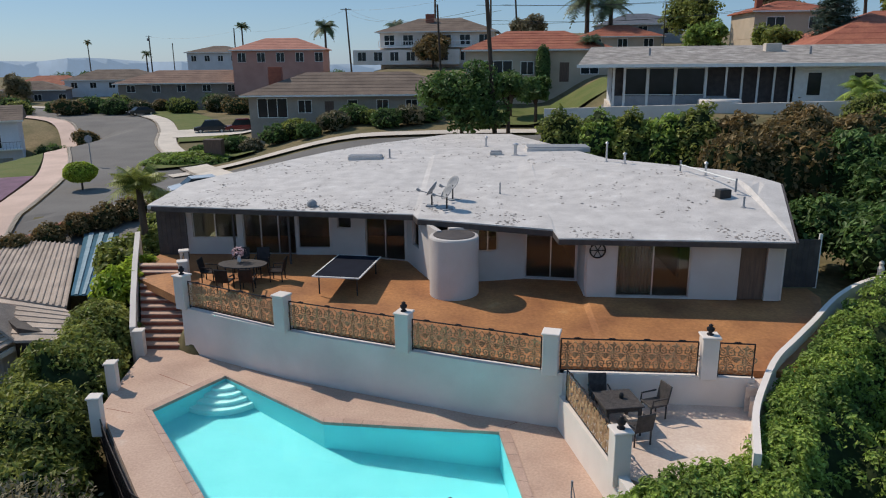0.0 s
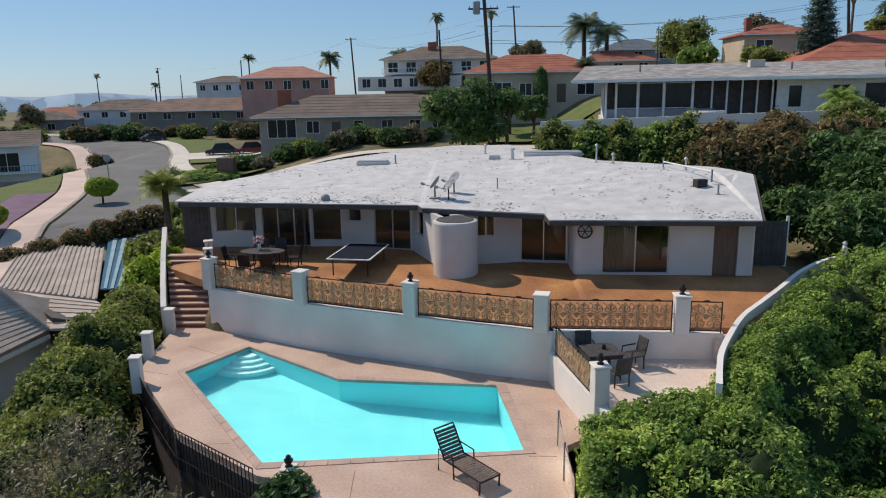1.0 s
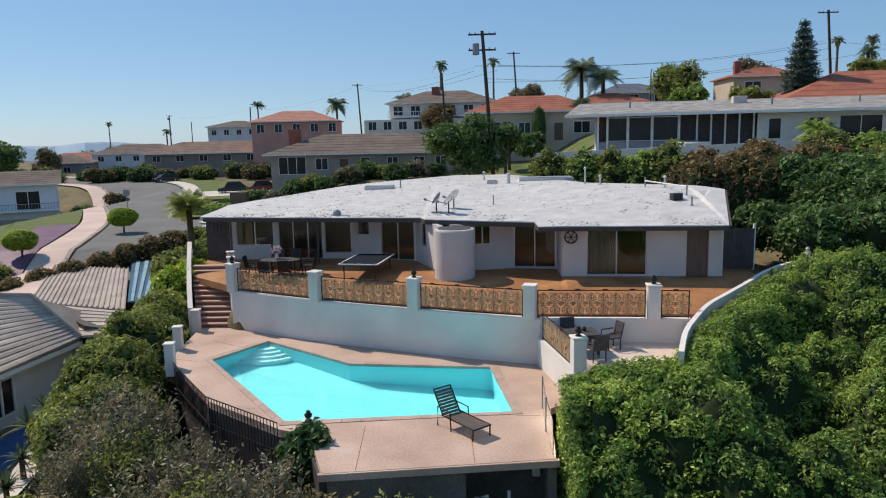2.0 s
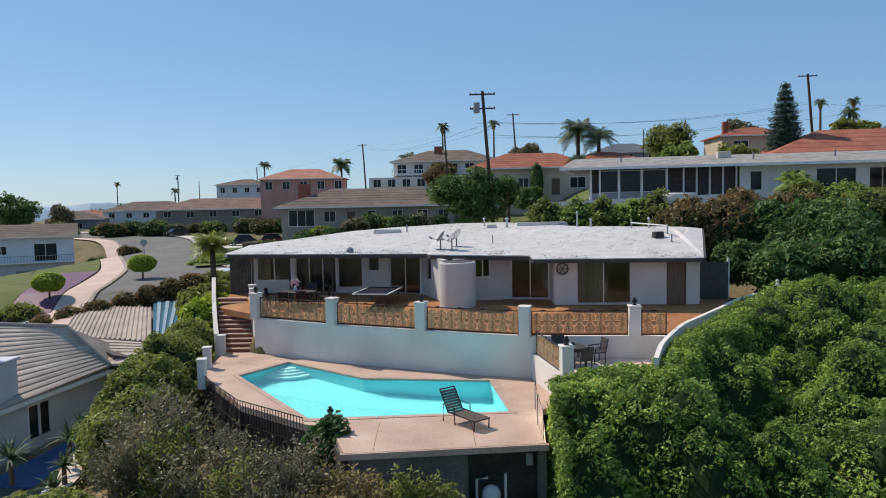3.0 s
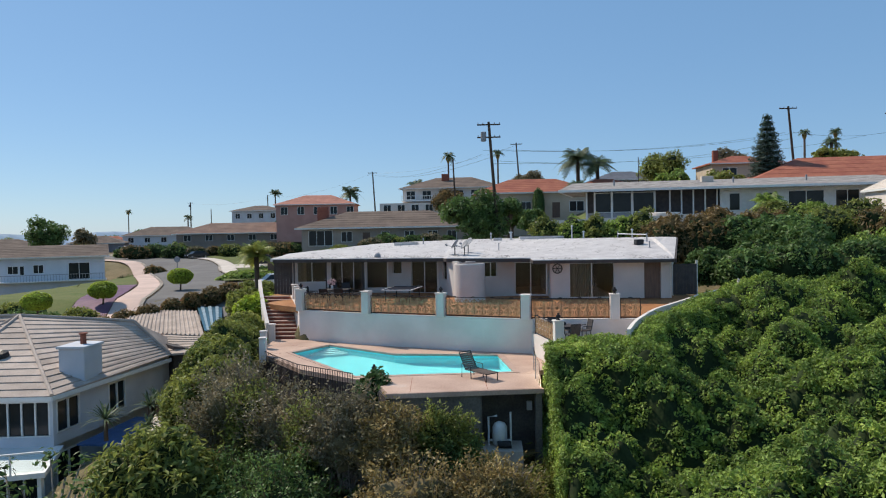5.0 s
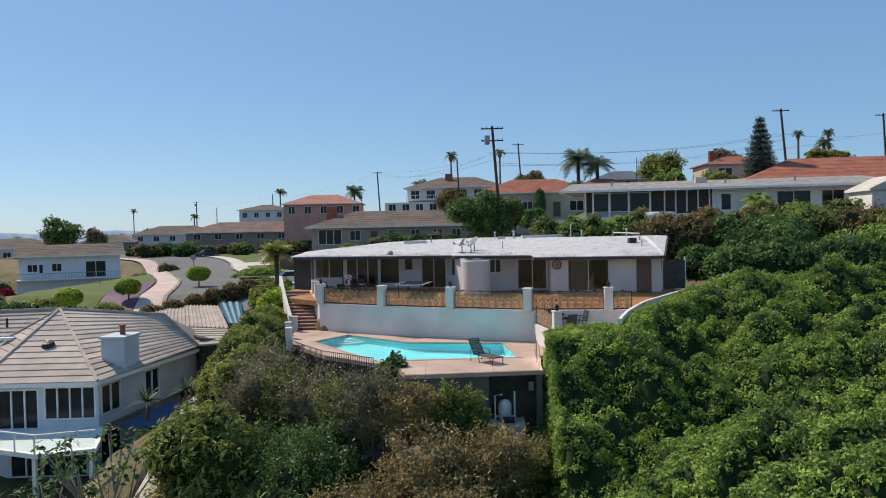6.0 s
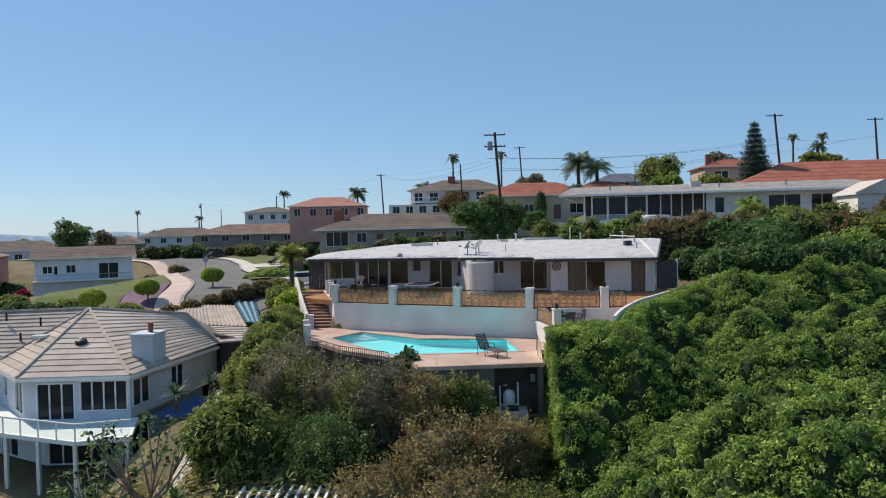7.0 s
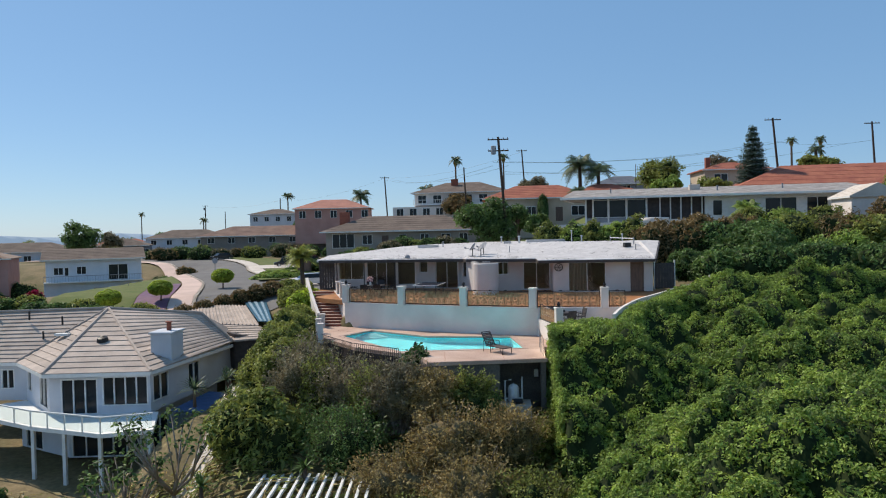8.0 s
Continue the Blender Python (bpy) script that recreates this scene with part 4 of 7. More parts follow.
for a, b in ((PK, E3), (PK, E2), (PK, E1), (PK, LR), (PK, HH), (HH, E4)):
    bm = B()
    tube(bm, [a + Vector((0, 0, .08)), b + Vector((0, 0, .1))], 0.11, 6)
    part("hip_cap", bm, TILE_GREY, nb)
# closing back slopes
bm = B()
back = [Vector((-39, 9, -4.2)), Vector((-20, 9.5, -4.2))]
vs = [bm.verts.new(v) for v in (LR, PK, HH, E4, back[1], back[0])]
bm.faces.new((vs[0], vs[1], vs[5]))
bm.faces.new((vs[1], vs[2], vs[4], vs[5]))
bm.faces.new((vs[2], vs[3], vs[4]))
part("back_slope", bm, TILE_GREY, nb)
for a, b in ((EL, E1), (E1, E2), (E2, E3), (E3, E4)):
    bm = B()
    wall_strip(bm, [(a.x, a.y), (b.x, b.y)], 0.1, min(a.z, b.z) - 0.2, min(a.z, b.z) + 0.03)
    part("gutter", bm, WHITE_PAINT, nb, "white gutter board")


def inset(p, k=0.55):
    c = Vector((-26, 3, 0))
    d = Vector((c.x - p.x, c.y - p.y, 0)).normalized()
    return Vector((p.x + d.x * k, p.y + d.y * k, -7.0))


W = [inset(p) for p in (EL, E1, E2, E3, E4)]


def nb_wall(p, q, openings, z0=-7.0, h=2.85, mat=WHITE_PAINT, lower=False):
    L = (q - p).length
    root = new("wall_side")
    root.parent = nb
    root.matrix_basis = pose(p.x, p.y, z0, 0, 0, math.degrees(math.atan2(q.y - p.y, q.x - p.x)))
    bm = B()
    rect_hole_wall(bm, L, h, [(o[0] * L, o[1] * L, o[2], o[3]) for o in openings])
    part("wall", bm, STUCCO_GREY, root)
    for a, b, za, zb, n in openings:
        wgl = part("window_pane", box(B(), a * L, 0.08, za, b * L, 0.1, zb), GLASS_DARK, root)
        for k in range(n + 1):
            x = a * L + (b - a) * L * k / n
            part("mullion", box(B(), x - 0.04, -0.02, za, x + 0.04, 0.08, zb), WHITE_PAINT, root)
        part("lintel", box(B(), a * L - 0.06, -0.03, zb - 0.04, b * L + 0.06, 0.07, zb + 0.06), WHITE_PAINT, root)
        if za > 0.1:
            part("sill", box(B(), a * L - 0.06, -0.05, za - 0.06, b * L + 0.06, 0.07, za), WHITE_PAINT, root)
    return root


nb_wall(W[0], W[1], [(0.2, 0.3, 0.9, 2.2, 2), (0.72, 0.86, 0.9, 2.2, 2)])
nb_wall(W[1], W[2], [(0.1, 0.24, 0.9, 2.2, 1), (0.62, 0.92, 0.4, 2.35, 2)])
nb_wall(W[2], W[3], [(0.12, 0.47, 0.05, 2.3, 3), (0.53, 0.97, 0.6, 2.4, 4)])
nb_wall(W[3], W[4], [(0.03, 0.2, 0.7, 2.35, 2), (0.45, 0.6, 0.6, 2.3, 2)])
nb_wall(W[4], Vector((-20, 9.3, -7)), [])
bm = B()
box(bm, -38.5, 1.0, -7, -20.5, 9, -4.4)
part("back_rooms", bm, STUCCO_GREY, nb)
# lower storey
LW = [Vector((-31.5, -3.5, -9.9)), Vector((-26.4, -6.2, -9.9)), Vector((-21.6, -5.8, -9.9)), Vector((-20.4, 4.0, -9.9))]
nb_wall(LW[0], LW[1], [(0.1, 0.45, 0.1, 2.2, 2)], -9.9, 2.8)
nb_wall(LW[1], LW[2], [(0.04, 0.96, 0.1, 2.2, 5)], -9.9, 2.8)
nb_wall(LW[2], LW[3], [(0.1, 0.3, 0.1, 2.2, 2)], -9.9, 2.8)
# balcony
BAL = [(-36, -6.2), (-30.2, -7.6), (-27.0, -9.2), (-21.6, -10.9), (-18.9, -9.9), (-20.6, -5.6), (-27.4, -6.2), (-32, -2.2)]
part("balcony_deck", prism(B(), BAL, -7.25, -7.0), WHITE_PAINT, nb, "white balcony deck")
for a, b in zip(BAL[:4], BAL[1:5]):
    a, b = Vector(a), Vector(b)
    n = max(1, round((b - a).length / 1.6))
    for k in range(n):
        p, q = a.lerp(b, k / n), a.lerp(b, (k + 1) / n)
        g = part("glass_panel", wall_strip(B(), [tuple(p.lerp(q, .04)), tuple(q.lerp(p, .04))], 0.02, -6.9, -6.08), GLASS_FENCE, nb, "clear glass balustrade panel")
        g.visible_shadow = False
        part("baluster", box(B(), p.x - .035, p.y - .035, -7.0, p.x + .035, p.y + .035, -6.0), WHITE_PAINT, nb)
    part("handrail", wall_strip(B(), [tuple(a), tuple(b)], 0.1, -6.06, -5.98), WHITE_PAINT, nb)
for x, y in ((-27.0, -9.0), (-24.5, -9.8), (-21.8, -10.6), (-19.2, -9.8)):
    part("post", box(B(), x - .1, y - .1, -10.6, x + .1, y + .1, -7.25), WHITE_PAINT, nb)
# chimney on the side
bm = B()
box(bm, -22.1, -3.4, -4.3, -20.6, -1.5, -2.2, bevel=0.03)
box(bm, -22.2, -3.5, -2.2, -20.5, -1.4, -2.05, bevel=0.02)
part("chimney_shaft", bm, STUCCO_GREY, nb, "square white stucco chimney stack")
bm = B()
tube(bm, [(-21.2, -2.4, -2.05), (-21.2, -2.4, -1.5)], 0.17, 10)
tube(bm, [(-21.2, -2.4, -1.5), (-21.2, -2.4, -1.42)], 0.24, 10)
part("flue", bm, BRICK_RED, nb, "dark red flue pipe")
for x, y, z in ((-36.3, 1.0, -1.15), (-33.5, 0.7, -1.25), (-30.6, 0.2, -1.6), (-31.6, -0.6, -2.6)):
    bm = B()
    tube(bm, [(x, y, z - 0.3), (x, y, z + 0.35)], 0.07, 8)
    part("vent_pipe", bm, BLACK, nb)
bm = B()
tube(bm, [(-25.9, -2.7, -2.72), (-25.9, -2.75, -2.45), (-25.9, -2.8, -2.35)], [0.4, 0.35, 0.1], 12)
part("roof_vent", bm, BLACK, nb, "dark domed roof vent")
bm = B()
box(bm, -30.4, -1.2, -2.55, -29.4, -0.7, -2.38)
part("skylight", bm, WHITE_PAINT, nb)
# blue-roofed shed beside the house wall
part("side_awning", prism(B(), [(-20.0, -5.4), (-16.6, -5.0), (-16.2, 0.2), (-19.6, 0.4)], lambda x, y: -7.1 - 0.06 * (x + 20), lambda x, y: -7.0 - 0.06 * (x + 20)), BLUE_TARP, nb, "dark blue awning over the side yard")

# garage wing of the neighbour with ribbed roof
gar = thing("garage", pose(0, 0, 0), "low garage with ribbed grey-brown roof and a blue awning", "garage")
G = [Vector((-28.4, 17.8, -2.25)), Vector((-22.2, 16.2, -2.25)), Vector((-17.9, 7.0, -3.0)), Vector((-25.0, 9.5, -3.0))]
bm = B()
vs = [[bm.verts.new(p + Vector((0, 0, dz))) for p in G] for dz in (-0.15, 0)]
bm.faces.new(vs[0][::-1])
bm.faces.new(vs[1])
for i in range(4):
    bm.faces.new((vs[0][i], vs[0][(i + 1) % 4], vs[1][(i + 1) % 4], vs[1][i]))
part("roof", bm, TILE_GREY, gar)
for k in range(19):
    t = k / 18
    a, b = G[0].lerp(G[1], t), G[3].lerp(G[2], t)
    bm = B()
    tube(bm, [a + Vector((0, 0, .03)), b + Vector((0, 0, .03))], 0.06, 5)
    part("rib", bm, TILE_GREY, gar)
G2 = [Vector((-28.5, 17.9, -2.27)), Vector((-25.1, 9.5, -3.02)), Vector((-30.5, 9.0, -3.9)), Vector((-34.5, 17.0, -3.6))]
bm = B()
bm.faces.new([bm.verts.new(p) for p in G2])
bm.faces.new([bm.verts.new(p - Vector((0, 0, .15))) for p in G2][::-1])
part("side_slope", bm, CONCRETE_PINK, gar, "smooth pale pinkish roof slope")
S = [Vector((-24.5, 9.3, -3.1)), Vector((-17.9, 6.9, -3.05)), Vector((-14.6, 4.2, -3.55)), Vector((-19.3, 4.9, -3.95))]
for k in range(7):
    t0, t1 = k / 7, (k + 1) / 7
    bm = B()
    p = [S[3].lerp(S[0], t0), S[2].lerp(S[1], t0), S[2].lerp(S[1], t1), S[3].lerp(S[0], t1)]
    lo = [bm.verts.new(v - Vector((0, 0, .08))) for v in p]
    hi = [bm.verts.new(v + Vector((0, 0, .05 if i < 2 else 0))) for i, v in enumerate(p)]
    bm.faces.new(lo[::-1])
    bm.faces.new(hi)
    for i in range(4):
        bm.faces.new((lo[i], lo[(i + 1) % 4], hi[(i + 1) % 4], hi[i]))
    part("tile_course", bm, TILE_GREY, gar)
# garage wall below the roofs; its shade is put into a near-black colour
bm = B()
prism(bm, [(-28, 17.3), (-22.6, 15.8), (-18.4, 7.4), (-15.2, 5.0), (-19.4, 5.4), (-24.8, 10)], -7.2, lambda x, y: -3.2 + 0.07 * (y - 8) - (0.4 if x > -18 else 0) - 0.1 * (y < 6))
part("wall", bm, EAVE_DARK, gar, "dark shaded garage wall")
for k in range(7):
    t = k / 7
    a, b = Vector((-23.1, 18.6, -2.2)), Vector((-21.0, 19.0, -2.25))
    c, d = Vector((-18.3, 8.2, -2.85)), Vector((-17.2, 8.6, -2.95))
    bm = B()
    p = [a.lerp(b, t), a.lerp(b, t + 1 / 7.4), c.lerp(d, t + 1 / 7.4), c.lerp(d, t)]
    h = 0.08 if k % 2 else 0.02
    lo = [bm.verts.new(v) for v in p]
    hi = [bm.verts.new(v + Vector((0, 0, h + 0.03))) for v in p]
    bm.faces.new(lo[::-1])
    bm.faces.new(hi)
    for i in range(4):
        bm.faces.new((lo[i], lo[(i + 1) % 4], hi[(i + 1) % 4], hi[i]))
    part("awning_strip", bm, BLUE_PALE if k % 2 else BLUE_METAL, gar, "pale corrugated strip" if k % 2 else "blue metal strip")
part("awning_post", box(B(), -17.5, 8.3, -7, -17.4, 8.4, -2.95), BLUE_METAL, gar)

# white slatted pergola down in the canyon yard
per = thing("pergola", pose(-6.7, -20.6, -9.2, 0, 0, 4), "white slatted pergola roof in the lower yard", "pergola")
for i in range(13):
    part("slat", box(B(), -2.6 + i * 0.425, -2.6, 2.2, -2.48 + i * 0.425, 2.6, 2.34), WHITE_PAINT, per)
for y in (-2.4, 2.4):
    part("beam", box(B(), -2.8, y - .06, 2.05, 2.8, y + .06, 2.2), WHITE_PAINT, per)
for x in (-2.6, 2.5):
    for y in (-2.4, 2.4):
        part("post", box(B(), x - .06, y - .06, -1.5, x + .06, y + .06, 2.05), WHITE_PAINT, per)

# ---- white house up the slope with flat gravel roof ----
up = thing("uphill_house", pose(12.4, 31.5, 4.9, 0, 0, -8), "long white house with a flat gravel roof and glazed porch", "house")
part("roof", prism(B(), [(-2.6, -1.4), (31, -1.4), (31, 11), (-1.5, 11)], 2.95, lambda x, y: 3.1 + 0.115 * (y + 1.4)), GRAVEL_OLD, up, "flat pale gravel roof")
part("fascia", box(B(), -2.7, -1.55, 2.86, 31, -1.4, 3.1), WHITE_PAINT, up, "deep white fascia board")
part("fascia", wall_strip(B(), [(-2.62, -1.5), (-1.55, 11)], 0.12, 2.86, 3.1), WHITE_PAINT, up)
part("foundation", box(B(), -0.2, -0.8, -3, 30, 10, 0), CONCRETE, up)
bm = B()
rect_hole_wall(bm, 17, 2.9, [(0.9, 1.8, 0.8, 2.4), (4.0, 5.2, .8, 2.4), (6.3, 9.4, .2, 2.5), (10.5, 12.5, .2, 2.5)])
w = part("wall", bm, WHITE_PAINT, up)
w.matrix_basis = pose(13, 0, 0)
for x, z, ww, hh, n in ((13.9, .8, .9, 1.6, 1), (17, .8, 1.2, 1.6, 1), (19.3, .2, 3.1, 2.3, 2), (23.5, .2, 2, 2.3, 2)):
    window_part(up, x, z, ww, hh, n)
for i, x in enumerate((0.1, 0.9, 2.6, 4.6, 6.8)):
    part("porch_post", box(B(), x - .09, -0.1, 0, x + .09, 0.08, 2.9), WHITE_PAINT, up)
part("porch_wall", box(B(), 0, -0.05, 0, 8.4, 0.08, 0.75), GREY_PAINT, up)
for x, w2 in ((1.0, 1.5), (2.75, 1.75), (4.75, 1.95)):
    window_part(up, x, 0.85, w2, 1.9, 1, y=0.2)
# near-black wall paints the dim depth behind the porch posts
part("porch_back_shade", box(B(), 0, 0.5, 0, 13, 0.7, 2.9), EAVE_DARK, up)
for k in range(5):
    part("screen_post", box(B(), 8.2 + k * 1.12, 0.1, 0, 8.34 + k * 1.12, 0.2, 2.9), WHITE_PAINT, up)
part("back_wall", box(B(), 0, 9.5, 0, 30, 9.7, 2.9), STUCCO_GREY, up)
part("side_wall", box(B(), 0, 0.7, 0, 0.15, 9.5, 2.9), STUCCO_GREY, up)
for x in (3.0, 15, 22):
    bm = B()
    tube(bm, [(x, 4, 3.5), (x, 4, 4.3)], 0.09, 8)
    part("roof_pipe", bm, GREY_PAINT, up)
part("roof_box", box(B(), 12.2, 6, 3.8, 13.4, 7, 4.6, bevel=.03), CONCRETE, up, "square rooftop flue box")
setting("uphill_yard_wall", wall_strip(B(), [(7.0, 28.5), (12.5, 28.0), (22, 26.5), (33, 24.5)], 0.25, 0, lambda x, y: 4.9 + 0.03 * (x - 7)), STUCCO, "low white yard wall below the uphill house", "wall")
tub = thing("round_tub", pose(19.5, 28.2, 4.7), "round white plastered spa tub", "spa tub")
bm = B()
tube(bm, [(0, 0, -1), (0, 0, .75), (0, 0, .85), (0, 0, .8)], [1.5, 1.5, 1.42, 1.2], 24)
part("tub_body", bm, STUCCO, tub)

# ---- houses along the street and up the hill ----
def row(n, w, z, ww, hh, panes=2, kind="w"):
    return [(w * (i + 0.5) / n - ww / 2, z, ww, hh, panes, kind) for i in range(n)]


far_house(pose(-23.0, 54.5, 2.0, 0, 0, 2), 23, 11, 2.7, 2.3, material("tan_stucco", (0.4, 0.34, 0.29), (0.33, 0.28, 0.24), scale=.6, rough=.9), SHINGLE, "long tan ranch house with a grey-brown hipped shingle roof", [(1, .4, 3.2, 2.0, 3, "w"), (5.5, .9, 1.4, 1.3, 2, "w"), (8.4, 0, 1, 2.1, 1, "d"), (11, .9, 1.0, 1.3, 1, "w"), (14.2, .9, 1.2, 1.3, 2, "w"), (17.4, .9, 1.2, 1.3, 2, "w"), (20, .9, 1.2, 1.3, 2, "w")], over=0.8, chimney=(1.5, 3.5, 1.5, 3.1))
far_house(pose(0.9, 62, 5.8), 17, 10, 3.6, 2.2, CREAM, TILE_RED, "cream house with a red clay tile roof", [(2.2, .9, 3.2, 1.5, 3, "w"), (6.5, .9, 1.4, 1.4, 2, "w"), (11, 0, 1.1, 2.2, 1, "d"), (13.5, .9, 2, 1.4, 2, "w")], deep=4)


def balconies(th):
    part("terrace", box(B(), -4.5, -3.0, -0.4, 15, 0, 2.2), STUCCO, th, "white terrace storey in front")
    for k in range(6):
        window_part(th, -3.6 + k * 3.0, 0.3, 1.5, 1.5, 2, y=-3.0)
    part("balcony", box(B(), 0, -1.6, 2.6, 18, 0, 2.8), WHITE_PAINT, th)
    for k in range(19):
        part("baluster", box(B(), k, -1.6, 2.8, k + .08, -1.52, 3.7), WHITE_PAINT, th)
    part("balcony_rail", box(B(), 0, -1.65, 3.7, 18.1, -1.5, 3.8), WHITE_PAINT, th)


far_house(pose(-15.5, 112, 8.0, 0, 0, -4), 21, 13, 5.3, 2.6, STUCCO, SHINGLE, "large white two-storey villa with balconies and a hipped roof", row(6, 21, 3.1, 1.8, 1.7) + row(5, 21, 0.3, 1.8, 1.8), over=.8, extra=balconies, chimney=(8, 4, 1.6, 3.4), deep=5)
far_house(pose(-43.5, 112, 7.3, 0, 0, 5), 17, 11, 3.1, 2.2, PINK, material("salmon_tile", (0.5, 0.23, 0.17), (0.42, 0.19, 0.14), scale=.6, rough=.9, bump=.4, fine=6), "pink stucco house with a salmon tile roof", row(5, 18, 1.0, 1.4, 1.6), deep=5)
far_house(pose(-67, 150, 7.6), 13, 10, 2.9, 1.5, STUCCO_GREY, SHINGLE, "small grey house with a brown hipped roof", row(4, 13, .9, 1.2, 1.3), deep=6)
far_house(pose(-66, 112, 2.4, 0, 0, 6), 38, 12, 2.0, 2.3, material("taupe_stucco", (0.3, 0.25, 0.22), (0.24, 0.2, 0.18), scale=.6, rough=.9), material("rust_shingle", (0.26, 0.17, 0.13), (0.19, 0.12, 0.095), scale=.5, rough=.95, bump=.5, fine=8), "low brown ranch house with a rust-brown roof", row(8, 38, .5, 1.5, 1.2), over=.8, deep=6)
far_house(pose(-98, 150, 1.6, 0, 0, 10), 22, 12, 2.6, 2.4, STUCCO_GREY, SHINGLE, "grey bungalow with a brown shingle roof", row(5, 22, .8, 1.4, 1.3), deep=6)
far_house(pose(-118, 190, 0.5, 0, 0, 10), 24, 12, 2.6, 2.6, CREAM, SHINGLE, "cream bungalow with a brown roof far down the street", row(5, 24, .8, 1.4, 1.3), deep=8)
far_house(pose(-150, 210, -2, 0, 0, 8), 22, 12, 3.2, 3, PINK, TILE_RED, "far pink house with a red roof", row(5, 22, .8, 1.4, 1.3), deep=9)


def panels(th):
    for k in range(4):
        bm = B()
        x = 3 + k * 2.6
        v = [bm.verts.new(p) for p in ((x, 1.2, 3.05), (x + 2.2, 1.2, 3.05), (x + 2.2, 3.6, 3.95), (x, 3.6, 3.95))]
        f = bm.faces.new(v)
        bmesh.ops.solidify(bm, geom=[f], thickness=0.06)
        part("solar_panel", bm, SOLAR, th, "dark blue rooftop solar panel")


far_house(pose(25, 110, 11.8), 14, 10, 2.4, 2.0, GREY_PAINT, material("slate_grey", (0.16, 0.17, 0.2), (0.12, 0.13, 0.15), scale=.6, rough=.8, bump=.3), "grey house with rooftop solar panels", row(3, 14, .8, 1.6, 1.3), extra=panels, deep=5)
far_house(pose(19, 92, 9.4), 12, 9, 2.2, 1.8, CREAM, TILE_RED, "cream house with a low red tile roof", row(3, 12, .7, 1.4, 1.2), deep=5)
far_house(pose(39, 76, 10.8), 11, 9, 3.4, 1.5, CREAM, TILE_RED, "pale two-storey house with a pinkish tile roof", row(2, 11, 1.3, 2.2, 1.4), chimney=(0.8, 2, .8, 2.4), deep=5)
far_house(pose(34, 48, 6.0, 0, 0, -6), 40, 18, 2.7, 4.2, STUCCO_GREY, TILE_RED, "large house with a broad red tile hipped roof", row(6, 34, .8, 1.6, 1.3), over=1.0, deep=5)
far_house(pose(36.6, 24.8, 3.9, 0, 0, -93), 4.6, 4.6, 3.1, 1.2, STUCCO, CONCRETE, "small white gabled garden building", [(1.4, 1.0, 1.0, 1.2, 2, "w")], hip=False, over=.25, deep=4)


def garage_front(th):
    part("lower_storey", box(B(), -0.3, -0.6, -4.4, 14.6, 0.2, -0.16), STUCCO_GREY, th, "grey-white lower storey wall")
    part("garage_door", box(B(), 7.0, -0.68, -3.9, 13.4, -0.6, -1.2), material("tan_garage_door", (0.36, 0.33, 0.29), (0.3, 0.27, 0.24), scale=2, rough=.7), th)
    part("balcony", box(B(), -0.3, -1.6, -0.15, 14.7, 0, 0), WHITE_PAINT, th)
    part("balcony_rail", box(B(), -0.3, -1.62, 0.9, 14.7, -1.54, 0.98), GREY_PAINT, th)
    for k in range(38):
        part("baluster", box(B(), -0.3 + k * .4, -1.6, 0, -0.26 + k * .4, -1.56, .9), GREY_PAINT, th)


far_house(pose(-71.3, 61.4, -2.5, 0, 0, 29.7), 14.5, 10, 3.55, 1.7, material("pale_blue_white", (0.66, 0.69, 0.74), (0.58, 0.61, 0.66), scale=.6, rough=.9), SHINGLE, "pale two-storey house over a garage", [(1.2, 1.2, 1.3, 1.1, 2, "w"), (4.6, 1.2, 1.3, 1.2, 2, "w"), (9.4, .1, 2.9, 2.5, 2, "w"), (2.8, 1.0, .5, 1.3, 1, "w")], hip=False, over=.7, extra=garage_front, deep=2.0)
far_house(pose(-104, 134, -0.6, 0, 0, 20), 13, 10, 3.0, 1.9, material("slate_blue_wall", (0.25, 0.25, 0.28), (0.2, 0.2, 0.23), scale=.6, rough=.9), SHINGLE, "dark grey house with a brown gabled roof", row(3, 15, .8, 1.5, 1.3), deep=5)
far_house(pose(-92, 56, -2.2, 0, 0, 26), 15, 11, 3.6, 1.8, PINK, material("tan_roof", (0.3, 0.22, 0.17), (0.24, 0.17, 0.13), scale=.5, rough=.95), "dusty pink house with a brown roof and brick chimney", row(3, 15, .9, 1.5, 1.6), chimney=(12.0, -0.6, 1.9, 2.6), deep=6)
far_house(pose(-122, 104, -1.4, 0, 0, 20), 26, 12, 3.0, 2.2, STUCCO_GREY, SHINGLE, "far grey-white house with a brown roof", row(4, 26, .9, 1.5, 1.3), deep=6)

# ---- street ----
def lay(name, left, right, lift, mat, label, category, rows=6, thick=0.0):
    """A paved strip between two lines that follows the ground."""
    bm = B()
    L, R = smooth_line(left, 6), smooth_line(right, 6)
    n = min(len(L), len(R))
    grid = []
    for i in range(n):
        a, b = Vector(L[i]), Vector(R[i])
        grid.append([bm.verts.new((p.x, p.y, gz(p.x, p.y) + lift)) for p in (a.lerp(b, k / rows) for k in range(rows + 1))])
    for g, h in zip(grid, grid[1:]):
        for k in range(rows):
            bm.faces.new((g[k], g[k + 1], h[k + 1], h[k]))
    if thick:
        ret_ = bmesh.ops.solidify(bm, geom=list(bm.faces), thickness=thick)
    return setting(name, bm, mat, label, category)


